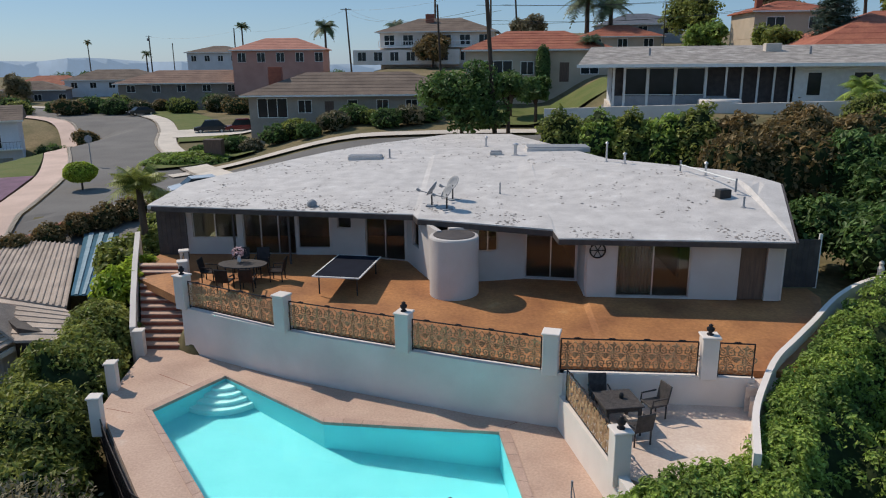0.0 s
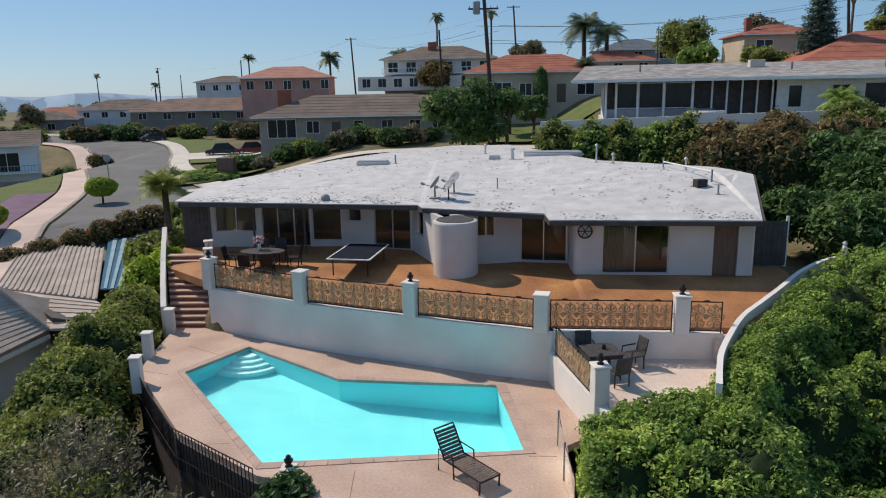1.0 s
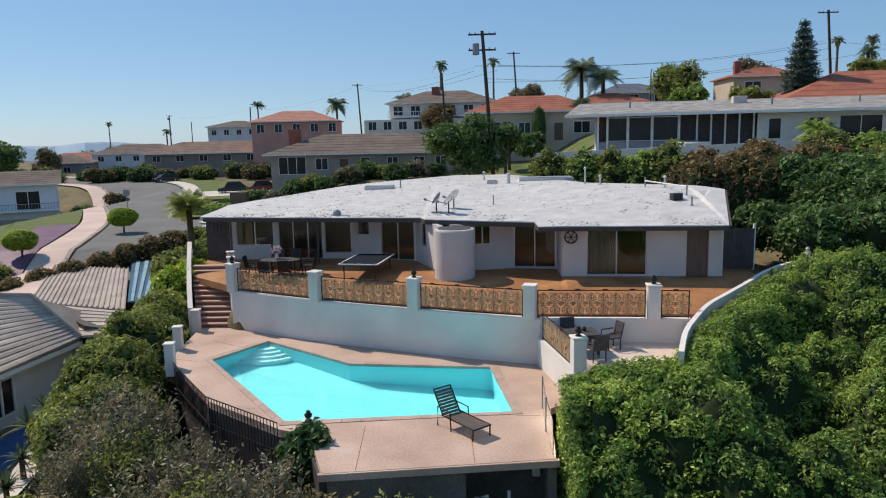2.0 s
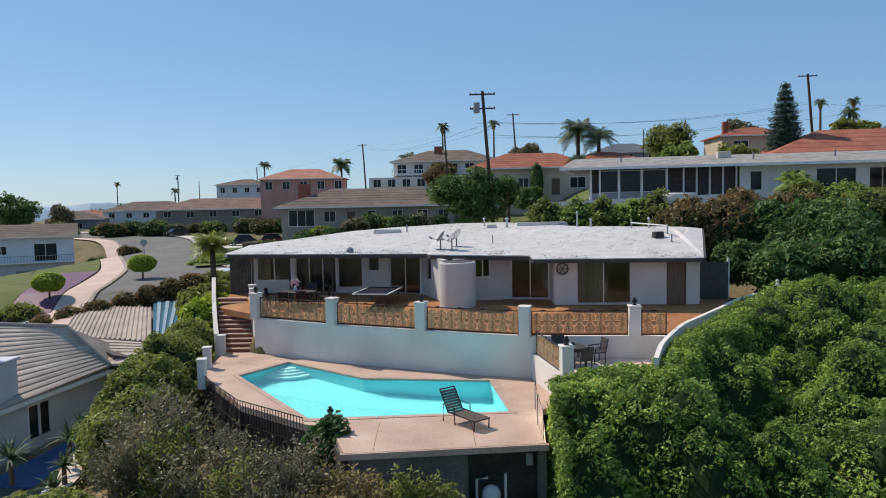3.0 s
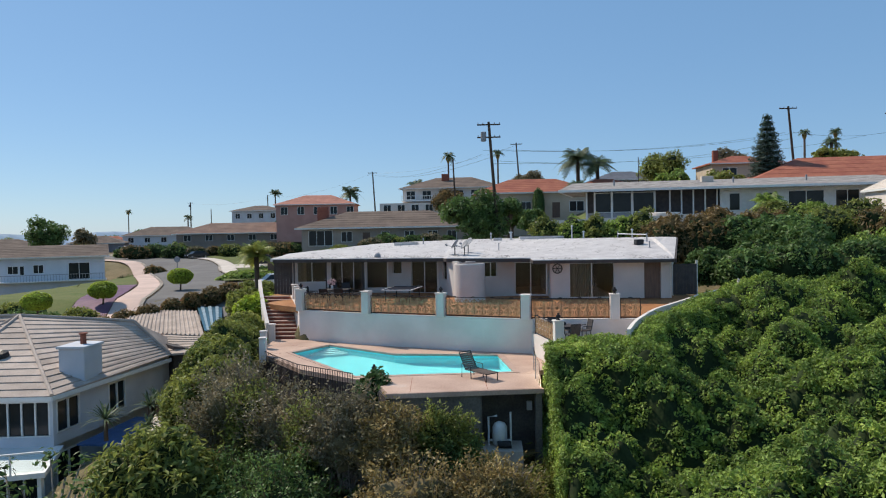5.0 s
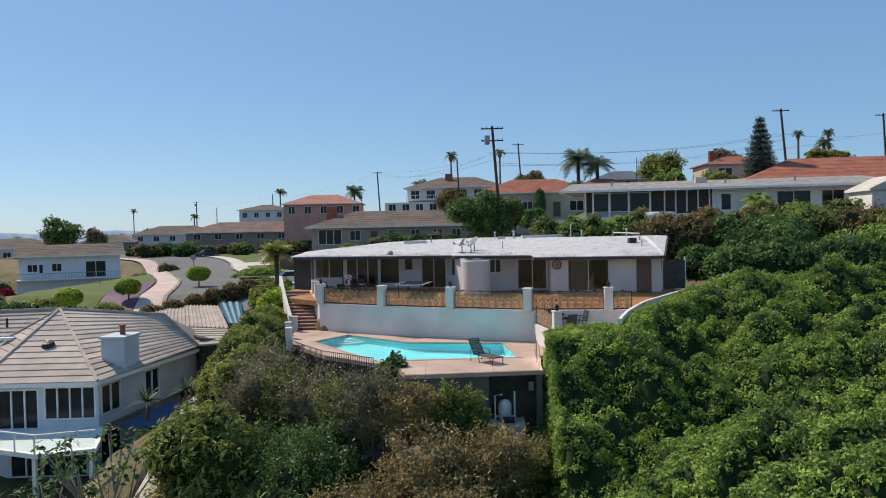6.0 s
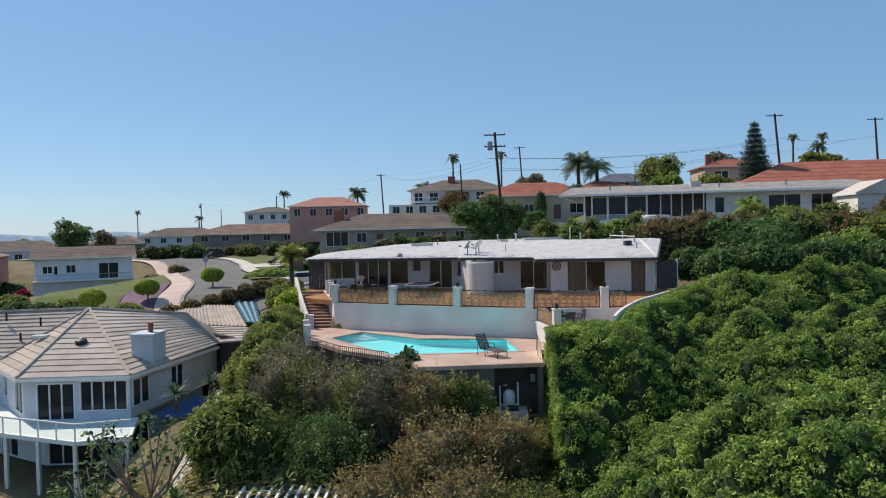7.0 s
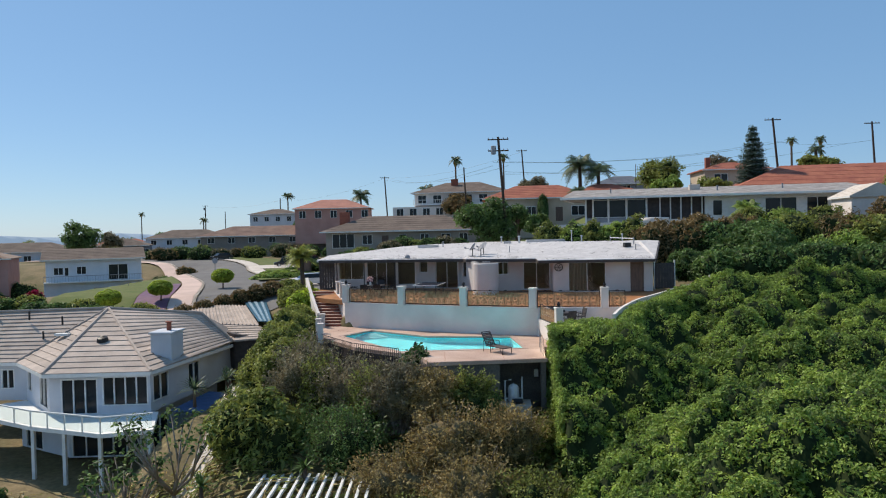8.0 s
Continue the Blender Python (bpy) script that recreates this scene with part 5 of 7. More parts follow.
KERB_L = [(-24.5, 10), (-28.0, 18), (-31.0, 27), (-35.5, 39), (-41.0, 49.5), (-47.5, 61), (-55, 77), (-64, 90), (-78, 100), (-104, 108)]
KERB_R = [(-15.5, 20), (-17.0, 27), (-20.5, 33), (-25.0, 40), (-31.0, 50), (-37.5, 62), (-44, 78), (-53, 94), (-68, 108), (-98, 120)]
lay("road", KERB_L, KERB_R, 0.1, ASPHALT, "curving grey asphalt residential street", "road")
def offset(line, d):
    out = []
    for i, p in enumerate(line):
        a, b = Vector(line[max(i - 1, 0)]), Vector(line[min(i + 1, len(line) - 1)])
        t = (b - a).normalized()
        out.append((p[0] - t.y * d, p[1] + t.x * d))
    return out


lay("kerb", KERB_L, offset(KERB_L, 0.35), 0.24, CONCRETE, "pale concrete kerb and gutter", "kerb", rows=1, thick=0.2)
lay("pavement", offset(KERB_L, 0.36), offset(KERB_L, 2.7), 0.22, CONCRETE_PINK, "pinkish concrete pavement beside the street", "pavement", rows=3)
lay("kerb", offset(KERB_R, -0.35), KERB_R, 0.24, CONCRETE, "pale concrete kerb and gutter", "kerb", rows=1, thick=0.2)
lay("pavement", offset(KERB_R, -2.6), offset(KERB_R, -0.36), 0.22, CONCRETE, "pale concrete pavement beside the street", "pavement", rows=2)
lay("driveway", [(-25.5, 24.5), (-21, 30), (-15, 36)], [(-24.2, 23), (-19.5, 28), (-13.5, 33.5)], 0.16, CONCRETE, "pale concrete gutter strip across the side street", "gutter", rows=2)
lay("driveway", [(-41, 75), (-31, 80)], [(-37.5, 67), (-28, 71)], 0.26, CONCRETE, "pale concrete driveway", "driveway", rows=3)
lay("front_path", [(-26, 38.5), (-14, 44), (-2, 46.5), (8, 47)], [(-24.8, 36.8), (-13, 42.2), (-1.5, 44.6), (8, 45)], 0.22, CONCRETE, "pale pavement along the upper street", "pavement", rows=2)
lay("side_road", [(-22, 35.5), (-12, 41.2), (-1, 43.8), (14, 44)], [(-17, 27.5), (-9, 33), (0, 36), (14, 37)], 0.12, ASPHALT, "grey asphalt side street behind the house", "road", rows=4)
lay("canyon_path", [(-17.6, -1), (-16.2, -7), (-15.5, -11), (-16.5, -16)], [(-16.4, -1), (-15.0, -7), (-14.0, -11.5), (-14.5, -17)], 0.5, CONCRETE, "pale garden path on the slope", "path", rows=2)
lay("yard_paving", [(-34, -12), (-27, -13.5), (-22, -15)], [(-34, -20), (-26, -20), (-21, -19)], 0.5, CONCRETE, "pale paved yard below the balcony", "paving", rows=3)
lay("lawn", offset(KERB_L, 2.8)[3:7], offset(KERB_L, 9.0)[3:7], 0.24, LAWN, "mown green front lawn", "lawn", rows=3)
lay("lawn", offset(KERB_L, 6.3)[1:4], offset(KERB_L, 15)[1:4], 0.24, LAWN, "patchy green bank beside the pavement", "lawn", rows=4)
lay("lawn", offset(KERB_L, 9.1)[3:7], offset(KERB_L, 15)[3:7], 0.22, LAWN, "patchy green bank beside the pavement", "lawn", rows=3)
lay("flower_bed", offset(KERB_L, 2.8)[1:4], offset(KERB_L, 6.2)[1:4], 0.28, PURPLE, "bed of pinkish purple ground-cover flowers", "flower bed", rows=3)
lay("lawn", offset(KERB_R, -2.7)[5:9], offset(KERB_R, -9)[5:9], 0.22, LAWN, "mown green front lawn", "lawn", rows=3)
lay("lawn", [(3, 58), (18, 58)], [(3, 49), (18, 49)], 0.3, LAWN, "green lawn in front of the cream house", "lawn", rows=3)
setting("street_wall", wall_strip(B(), [(-31, 10.5), (-27.2, 17.0), (-24.5, 20.8), (-20.5, 22.0)], 0.4, -6, lambda x, y: gz(x, y) + 0.75), BRICK_RED, "low reddish garden wall beside the street", "wall")


def car(m, paint, label, L=4.5, Wd=1.8, H=1.45):
    th = thing("car", m, label, "car", "parked cars")
    prof = [(-L / 2, .35), (-L / 2 + .03, .75), (-L / 2 + .9, .92), (-L / 2 + 1.5, H), (L / 2 - 1.2, H), (L / 2 - .35, .98), (L / 2, .8), (L / 2, .35)]
    bm = B()
    low = prof[:2] + [(-L / 2 + .9, .92), (L / 2 - .35, .98)] + prof[6:]
    def loft(pr, w0, w1):
        a = [bm.verts.new((x, -(w0 if z < 1.0 else w1) / 2, z)) for x, z in pr]
        b = [bm.verts.new((x, (w0 if z < 1.0 else w1) / 2, z)) for x, z in pr]
        bm.faces.new(a)
        bm.faces.new(b[::-1])
        for i in range(len(pr)):
            bm.faces.new((a[i], a[(i + 1) % len(pr)], b[(i + 1) % len(pr)], b[i]))
    loft(low, Wd, Wd)
    body = part("body", bm, paint, th)
    bm = B()
    loft([(-L / 2 + .92, .925), (-L / 2 + 1.5, H - .06), (L / 2 - 1.2, H - .06), (L / 2 - .38, .985)], Wd * .9, Wd * .78)
    part("glasshouse", bm, GLASS_DARK, th)
    bm = B()
    box(bm, -L / 2 + 1.5, -Wd * .39, H - .06, L / 2 - 1.2, Wd * .39, H, bevel=.02)
    part("roof_panel", bm, paint, th)
    for x in (-L / 2 + .85, L / 2 - .85):
        for y in (-Wd / 2 + .08, Wd / 2 - .08):
            w_ = part("wheel", tube(B(), [(x, y - .1, .32), (x, y + .1, .32)], .32, 14), RUBBER, th)
            part("rim", tube(B(), [(x, y - .11, .32), (x, y + .11, .32)], .18, 10), ALU, w_)
    for y in (-.6, .6):
        part("headlight", box(B(), -L / 2 - .01, y - .15, .62, -L / 2 + .1, y + .15, .74), WHITE_PAINT, th)
    return th


def put_car(x, y, ang, paint, label, **k):
    car(pose(x, y, gz(x, y) + 0.12, 0, 0, ang), paint, label, **k)


put_car(-18.5, 27.0, 32, CAR_WHITE, "silver sedan parked at the kerb by the palm")
put_car(-34.5, 73.5, 20, CAR_DARK, "dark grey sport utility car on a driveway", H=1.75)
put_car(-30.5, 74.5, 20, CAR_RED, "maroon pickup-like car on a driveway", H=1.75)
put_car(-66.5, 109.5, 40, CAR_DARK, "dark car parked along the far kerb")
put_car(-61.0, 104.5, 42, CAR_WHITE, "silver car parked along the far kerb")
put_car(-56.3, 99.5, 48, CAR_DARK, "dark car parked along the far kerb")
put_car(-88, 103, 20, CAR_WHITE, "white car parked on the far side of the street")


# ---- utility poles, wires, street lamps ----
def utility_pole(x, y, top, arms=1, transformer=False, r=0.16, lean=0.0, label="tall dark wooden utility pole with a crossarm"):
    z0 = gz(x, y) - 0.3
    th = thing("utility_pole", pose(x, y, z0), label, "utility pole", "utility poles")
    h = top - z0
    part("pole", tube(B(), [(0, 0, 0), (-lean * .5, 0, h * .5), (-lean, 0, h)], [r, r * .85, r * .7], 10), POLE_WOOD, th)
    for k in range(arms):
        z = h - 0.35 - 1.3 * k
        part("crossarm", box(B(), -lean - 1.2, -.06, z, -lean + 1.2, .06, z + .13), POLE_WOOD, th)
        for xx in (-1.1, -.6, .6, 1.1):
            part("insulator", tube(B(), [(-lean + xx, 0, z + .13), (-lean + xx, 0, z + .3)], [.05, .03], 6), GREY_PAINT, th)
    if transformer:
        part("transformer", tube(B(), [(-lean - .55, 0, h - 2.0), (-lean - .55, 0, h - 1.95), (-lean - .55, 0, h - 1.05), (-lean - .55, 0, h - 1.0)], [.2, .3, .3, .2], 12), GREY_PAINT, th, "grey transformer can")
    return th


utility_pole(3.7, 32.0, 15.3, 2, True, 0.2, lean=1.05)
utility_pole(-1.9, 62, 14.6, 0, False, .15, lean=.5, label="slim dark wooden pole without a crossarm")
utility_pole(-25.5, 140, 19.6, 1, False, .22, lean=.9)
utility_pole(10.0, 110, 22.5, 1, False, .2, lean=1.0)
utility_pole(45.7, 60, 20.6, 1, False, .2, lean=1.3)
utility_pole(64.8, 70, 21.0, 1, False, .2, lean=.8)
utility_pole(-115.6, 260, 15.6, 0, False, .22)
utility_pole(-87.6, 250, 20.4, 0, False, .28)
utility_pole(-124.6, 260, 18.4, 1, True, .3)
utility_pole(27, 75, 15.5, 0, False, .08, label="thin metal pole behind the uphill house")


def wire(a, b, sag):
    a, b = Vector(a), Vector(b)
    pts = []
    for k in range(13):
        t = k / 12
        p = a.lerp(b, t)
        p.z -= sag * 4 * t * (1 - t)
        pts.append(p)
    th = tagged(part("power_line", tube(B(), pts, 0.014, 4), BLACK), "thin black overhead power line", "power line", "overhead power lines")


for dx in (-1.0, 0.9):
    wire((3.0 + dx, 32, 12.4), (45 + dx, 60, 17.0), 1.0)
    wire((3.0 + dx, 32, 12.0), (-26.3 + dx, 140, 19.2), 1.6)
wire((2.9, 32, 11.3), (45, 60, 16.2), 1.4)
wire((2.9, 32, 11.0), (60, 70, 17.5), 1.2)
wire((-26.3, 140, 19.2), (-87.6, 250, 19.6), 2.0)
wire((-87.6, 250, 19.4), (-124.6, 260, 17.9), 1.5)
wire((9.0, 110, 22), (-26.3, 140, 19.2), 1.5)
wire((45, 60, 17.0), (64, 70, 18.0), .6)


def sign_post(x, y, h, label):
    z = gz(x, y)
    th = thing("sign_post", pose(x, y, z), label, "street sign")
    part("post", tube(B(), [(0, 0, 0), (0, 0, h)], .05, 8), GREY_PAINT, th)
    part("plate", tube(B(), [(0, -.03, h - .1), (0, .03, h - .1)], .4, 8), GREY_PAINT, th, "blank grey sign plate")


sign_post(-36.2, 44.5, 2.9, "octagonal street sign on a slim grey post")
# brown notice box on the verge
nbx = thing("utility_cabinet", pose(-24.2, 46, gz(-24.2, 46)), "brown wooden gate box beside the drive", "cabinet")
part("body", box(B(), -.9, -.5, 0, .9, .5, 2.3, bevel=.03), DOOR_BROWN, nbx)

# ---- distant hills in the haze beyond the street ----
HILLS = material("hazy_blue_hills", (0.2, 0.25, 0.32), (0.18, 0.23, 0.3), scale=0.002, rough=1, bump=0, fine=0.02)
# pale blue glow added to the hills in place of haze in the air
HILLS.node_tree.nodes["Principled BSDF"].inputs["Emission Color"].default_value = (0.46, 0.62, 0.82, 1)
HILLS.node_tree.nodes["Principled BSDF"].inputs["Emission Strength"].default_value = 0.55
bm = B()
pv = None
for k in range(60):
    x = -4200 + k * 95
    h = -20 + 55 * max(0, 1 - abs((x + 2300) / 1500)) + 18 * math.sin(k * .7) * math.sin(k * .23)
    v = (bm.verts.new((x, 3600, -200)), bm.verts.new((x, 3600 + 40 * math.sin(k), h)), bm.verts.new((x, 4100, -200)))
    if pv:
        bm.faces.new((pv[0], v[0], v[1], pv[1]))
        bm.faces.new((pv[1], v[1], v[2], pv[2]))
    pv = v
setting("far_hills", bm, HILLS, "low hazy blue hills on the horizon", "hills", smooth=True)

# ---- plants ----
# the large clipped hedge that spills down the slope
RX, RY = [4.6, 6.6, 8.6, 9.6, 10.7, 12, 13, 14.6, 16.3, 20, 45], [-12.1, -10.7, -10.1, -8.6, -6.7, -5.2, -4.0, -2.2, -0.6, 0.2, 2]
def hedge_top(x, y):
    yr, zr = np.interp(x, RX, RY), np.interp(x, [4.6, 8, 9.6, 10.7, 12, 13, 14.6, 17, 20, 26, 45], [-0.78, -0.72, -0.5, -0.2, -0.05, 0.15, 0.4, 0.5, 0.5, 0.4, 0.6])
    d = yr - y
    zr = zr - 0.12
    f = np.interp(d, [0, 1.2, 2.6, 4.5, 8, 13, 20, 30, 45], [0, 0.1, 1.0, 2.6, 4.7, 6.8, 8.8, 11.4, 15.5])
    a = zr - f * np.interp(x, [9, 13, 17, 24], [1, 0.75, 0.5, 0.4])
    z2 = np.interp(x, [2, 4, 6, 8, 11, 15, 20, 45], [-9, -6.8, -5.0, -3.8, -2.5, -1.8, -1.3, -0.3])
    b = z2 - 0.045 * np.clip(y + 24, 0, 30) ** 2 - 0.02 * np.clip(-24 - y, 0, 40) ** 1.6
    z = np.maximum(np.maximum(a, b), ground_z(x, y) + 1.9)
    rough = np.clip((d - 0.6) / 2.5, 0.06, 1.0)
    z = z + rough * (1.25 * lumps(x, y, 0 * x, 0.7, 1.0) + 1.1 * lumps(x, y, 0 * x, 1.75, 5.0))
    return z + np.clip(rough, 0.35, 1) * (0.3 * lumps(x, y, 0 * x, 4.6, 8.0) + 0.14 * lumps(x, y, 0 * x, 10.0, 2.0))


def hedge_skin(drop=0.0):
    s = np.linspace(0, 1, 230)[:, None]
    u = np.concatenate([[0, 0.02, 0.035], np.linspace(0.045, 1, 170)])[None, :]
    x0 = np.interp(s, [0, .3, .6, .8, 1], [1.2, 3.0, 4.3, 4.6, 4.65])
    x = x0 + (44 - x0) * u ** 1.25
    y = -37 + (np.interp(x, RX, RY) + 0.72 + 37) * s
    z = hedge_top(x, y) - drop
    z[:, 0], z[:, 1] = ground_z(x[:, 0], y[:, 0]) - 0.3, z[:, 1] - 0.9
    x[:, 0] += 0.25
    V = np.stack([x, y, z], -1)
    tail = V[-1:].copy()
    tail[..., 1] += 0.15
    tail[..., 2] -= 0.9
    deep = tail.copy()
    deep[..., 2] -= 3.0
    V = np.concatenate([V, tail, deep])
    n, k = V.shape[:2]
    i = (np.arange(n - 1)[:, None] * k + np.arange(k - 1)).reshape(-1)
    return V.reshape(-1, 3), np.stack([i, i + 1, i + k + 1, i + k], -1)


hv, hf = hedge_skin()
hedge = thing("hedge", pose(0, 0, 0), "dense glossy green hedge clipped flat along its top", "hedge")
lv, lf = leaves_on(tufts((hv, hf), 0.24, 5, 2.3), 640000, 0.092, 0.04, long=1.5, upward=0.25)
o = new("crown", raw_mesh("crown", lv, lf, HEDGE_LEAF))
o.parent = hedge
# core sunk below the leaves; its dark colour paints the shaded gaps
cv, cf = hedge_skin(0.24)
o = new("inner_foliage", raw_mesh("inner_foliage", cv, cf, HEDGE_GAP_SHADE, True))
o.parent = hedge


# the clipped lip of the hedge along the curved wall and its upright end beside the patio
bx_ = np.linspace(4.55, 14.0, 60)
by_, bz_ = np.interp(bx_, RX, RY), hedge_top(bx_, np.interp(bx_, RX, RY))
lip = np.stack([np.stack([bx_, by_ + dy, bz_ + dz], -1) for dy, dz in ((.75, -1.6), (.72, -.02), (.2, .02), (-.5, .0), (-1.1, -.12), (-1.35, -.9), (-1.5, -2.2))])
ey = np.linspace(-18.0, -11.4, 34)
ez = hedge_top(np.full(34, 4.9), ey)
end = np.stack([np.stack([np.full(34, 4.75 - k * .05), ey, ez - k * .55 + .02], -1) for k in range(8)])
skins_ = []
for V_ in (lip, end):
    n_, k_ = V_.shape[:2]
    i_ = (np.arange(n_ - 1)[:, None] * k_ + np.arange(k_ - 1)).reshape(-1)
    skins_.append((V_.reshape(-1, 3), np.stack([i_, i_ + 1, i_ + k_ + 1, i_ + k_], -1)))
lv, lf = leaves_on(tufts(join(skins_), 0.15, 8, 1.5), 70000, 0.075, 0.04, long=1.5, upward=0.35)
new("clipped_lip", raw_mesh("clipped_lip", lv, lf, HEDGE_LEAF)).parent = hedge


def bush(name, c, r, leaf, label, n=3000, size=0.18, cat="bush", seed=1, amp=0.22, group="", spread=0.2, lobes=5, stems=None, long=1.6, core_scale=0.9, core=HEDGE_GAP_SHADE, twigs=0):
    """A shrub made of several overlapping leafy lobes, rooted on the ground."""
    rg = np.random.default_rng(seed)
    c, r = np.array(c, float), np.array(r, float)
    skins = [blob(c, r * 0.82, seed, amp)]
    for k in range(lobes):
        a = 2 * math.pi * (k + rg.random() * 0.6) / lobes
        d = np.array([math.cos(a), math.sin(a), rg.uniform(-0.25, 0.55)])
        skins.append(blob(c + d * r * 0.55, r * rg.uniform(0.42, 0.6), seed + k + 1, amp, nu=18, nv=12))
    return plant(name, skins, n, size, leaf, pose(c[0], c[1], c[2] - r[2] * 0.8), label, cat, spread, stems=stems, group=group, long=long, core_scale=core_scale, core=core, twigs=twigs, tuft=max(0.16, 0.15 * float(r.mean())))


# hedge between the neighbour and the pool terrace
for k, (x, y, z, rx, ry, rz) in enumerate(((-12.7, 0.6, -2.3, 1.25, 2.2, 1.5), (-12.5, -2.6, -2.6, 1.6, 2.3, 1.8), (-11.9, -5.6, -3.2, 1.8, 2.3, 2.1), (-11.0, -8.4, -3.9, 1.9, 2.0, 2.1), (-13.3, -4.5, -5.2, 1.8, 3.0, 2.6))):
    bush("hedge_bush", (x, y, z), (rx, ry, rz), OLIVE_LEAF, "olive green leafy shrub beside the pool terrace", 18000, 0.13, seed=20 + k, group="shrubs between the houses")
bush("vine", (-13.0, 4.6, -1.2), (1.3, 1.8, 1.3), LIME_LEAF, "bright green climbing vine over the side wall", 7000, 0.2, "vine", seed=31)
bush("vine", (-14.6, 8.0, -1.0), (1.5, 2.0, 1.2), OLIVE_LEAF, "green shrub beside the drive", 5000, 0.2, seed=32)

# dry scrub below the pool terrace
def scrub(c, r, leaf, label, seed, n=15000, shoots=300, size=0.075, core=HEDGE_GAP_SHADE):
    """A wild shrub of many thin arching shoots with small leaves along them, loose at its outline."""
    rg = np.random.default_rng(seed)
    c, r = np.array(c, float), np.array(r, float)
    o = c - np.array([0, 0, r[2] * 0.9])
    d = rg.normal(0, 1, (shoots, 3))
    d[:, 2] = np.abs(d[:, 2]) * 1.1 - 0.35
    d /= np.linalg.norm(d, axis=1)[:, None]
    tip = c - o + d * r * (rg.uniform(0.6, 1.12, (shoots, 1)) + 0.16 * lumps(d[:, 0] * 3, d[:, 1] * 3, d[:, 2] * 3, 1.5, seed)[:, None])
    root = rg.normal(0, 0.22, (shoots, 3)) * r * np.array([1, 1, 0])
    bend = root * 0.5 + tip * 0.45 + np.array([0, 0, 1.0]) * r[2] * rg.uniform(0.1, 0.45, (shoots, 1))

    def along(i, t):
        return root[i] * (1 - t) ** 2 + bend[i] * 2 * t * (1 - t) + tip[i] * t * t

    i = rg.integers(0, shoots, n)
    t = 1 - 0.62 * rg.random((n, 1)) ** 1.25
    p = along(i, t) + rg.normal(0, 0.07, (n, 3)) * r.mean()
    nn = rg.normal(0, 0.6, (n, 3)) + np.array([-0.1, 0.2, 0.5])
    nn /= np.linalg.norm(nn, axis=1)[:, None]
    u = (tip[i] - bend[i]) / r.mean() * 0.8 + rg.normal(0, 0.6, (n, 3))
    u -= nn * (u * nn).sum(1)[:, None]
    u /= np.linalg.norm(u, axis=1)[:, None] + 1e-9
    w = np.cross(nn, u)
    sz = size * rg.uniform(0.5, 1.4, (n, 1))
    lv_ = np.stack([p - u * sz * 1.1, p + w * sz * 0.42, p + u * sz * 1.1, p - w * sz * 0.42], 1).reshape(-1, 3)
    th = thing("wild_shrub", pose(*o), label + " on the canyon slope", "bush", "wild shrubs on the slope")
    new("crown", raw_mesh("crown", lv_, np.arange(n * 4).reshape(-1, 4), leaf)).parent = th
    k, seg = np.repeat(np.arange(shoots), 5), np.tile(np.arange(5), shoots)[:, None] / 5
    a_, b_ = along(k, seg), along(k, seg + 0.2)
    sd = np.cross(b_ - a_, rg.normal(0, 1, (len(k), 3)))
    sd = sd / (np.linalg.norm(sd, axis=1)[:, None] + 1e-9) * (0.02 - 0.012 * seg)
    new("twig_mass", raw_mesh("twig_mass", np.stack([a_ - sd, a_ + sd, b_ + sd * 0.8, b_ - sd * 0.8], 1).reshape(-1, 3), np.arange(len(k) * 4).reshape(-1, 4), BARK_PALE if leaf in (TWIG_LEAF, DRY_LEAF) else BARK)).parent = th
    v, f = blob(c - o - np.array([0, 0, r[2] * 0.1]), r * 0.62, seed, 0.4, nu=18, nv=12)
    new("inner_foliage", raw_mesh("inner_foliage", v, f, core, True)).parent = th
    return th


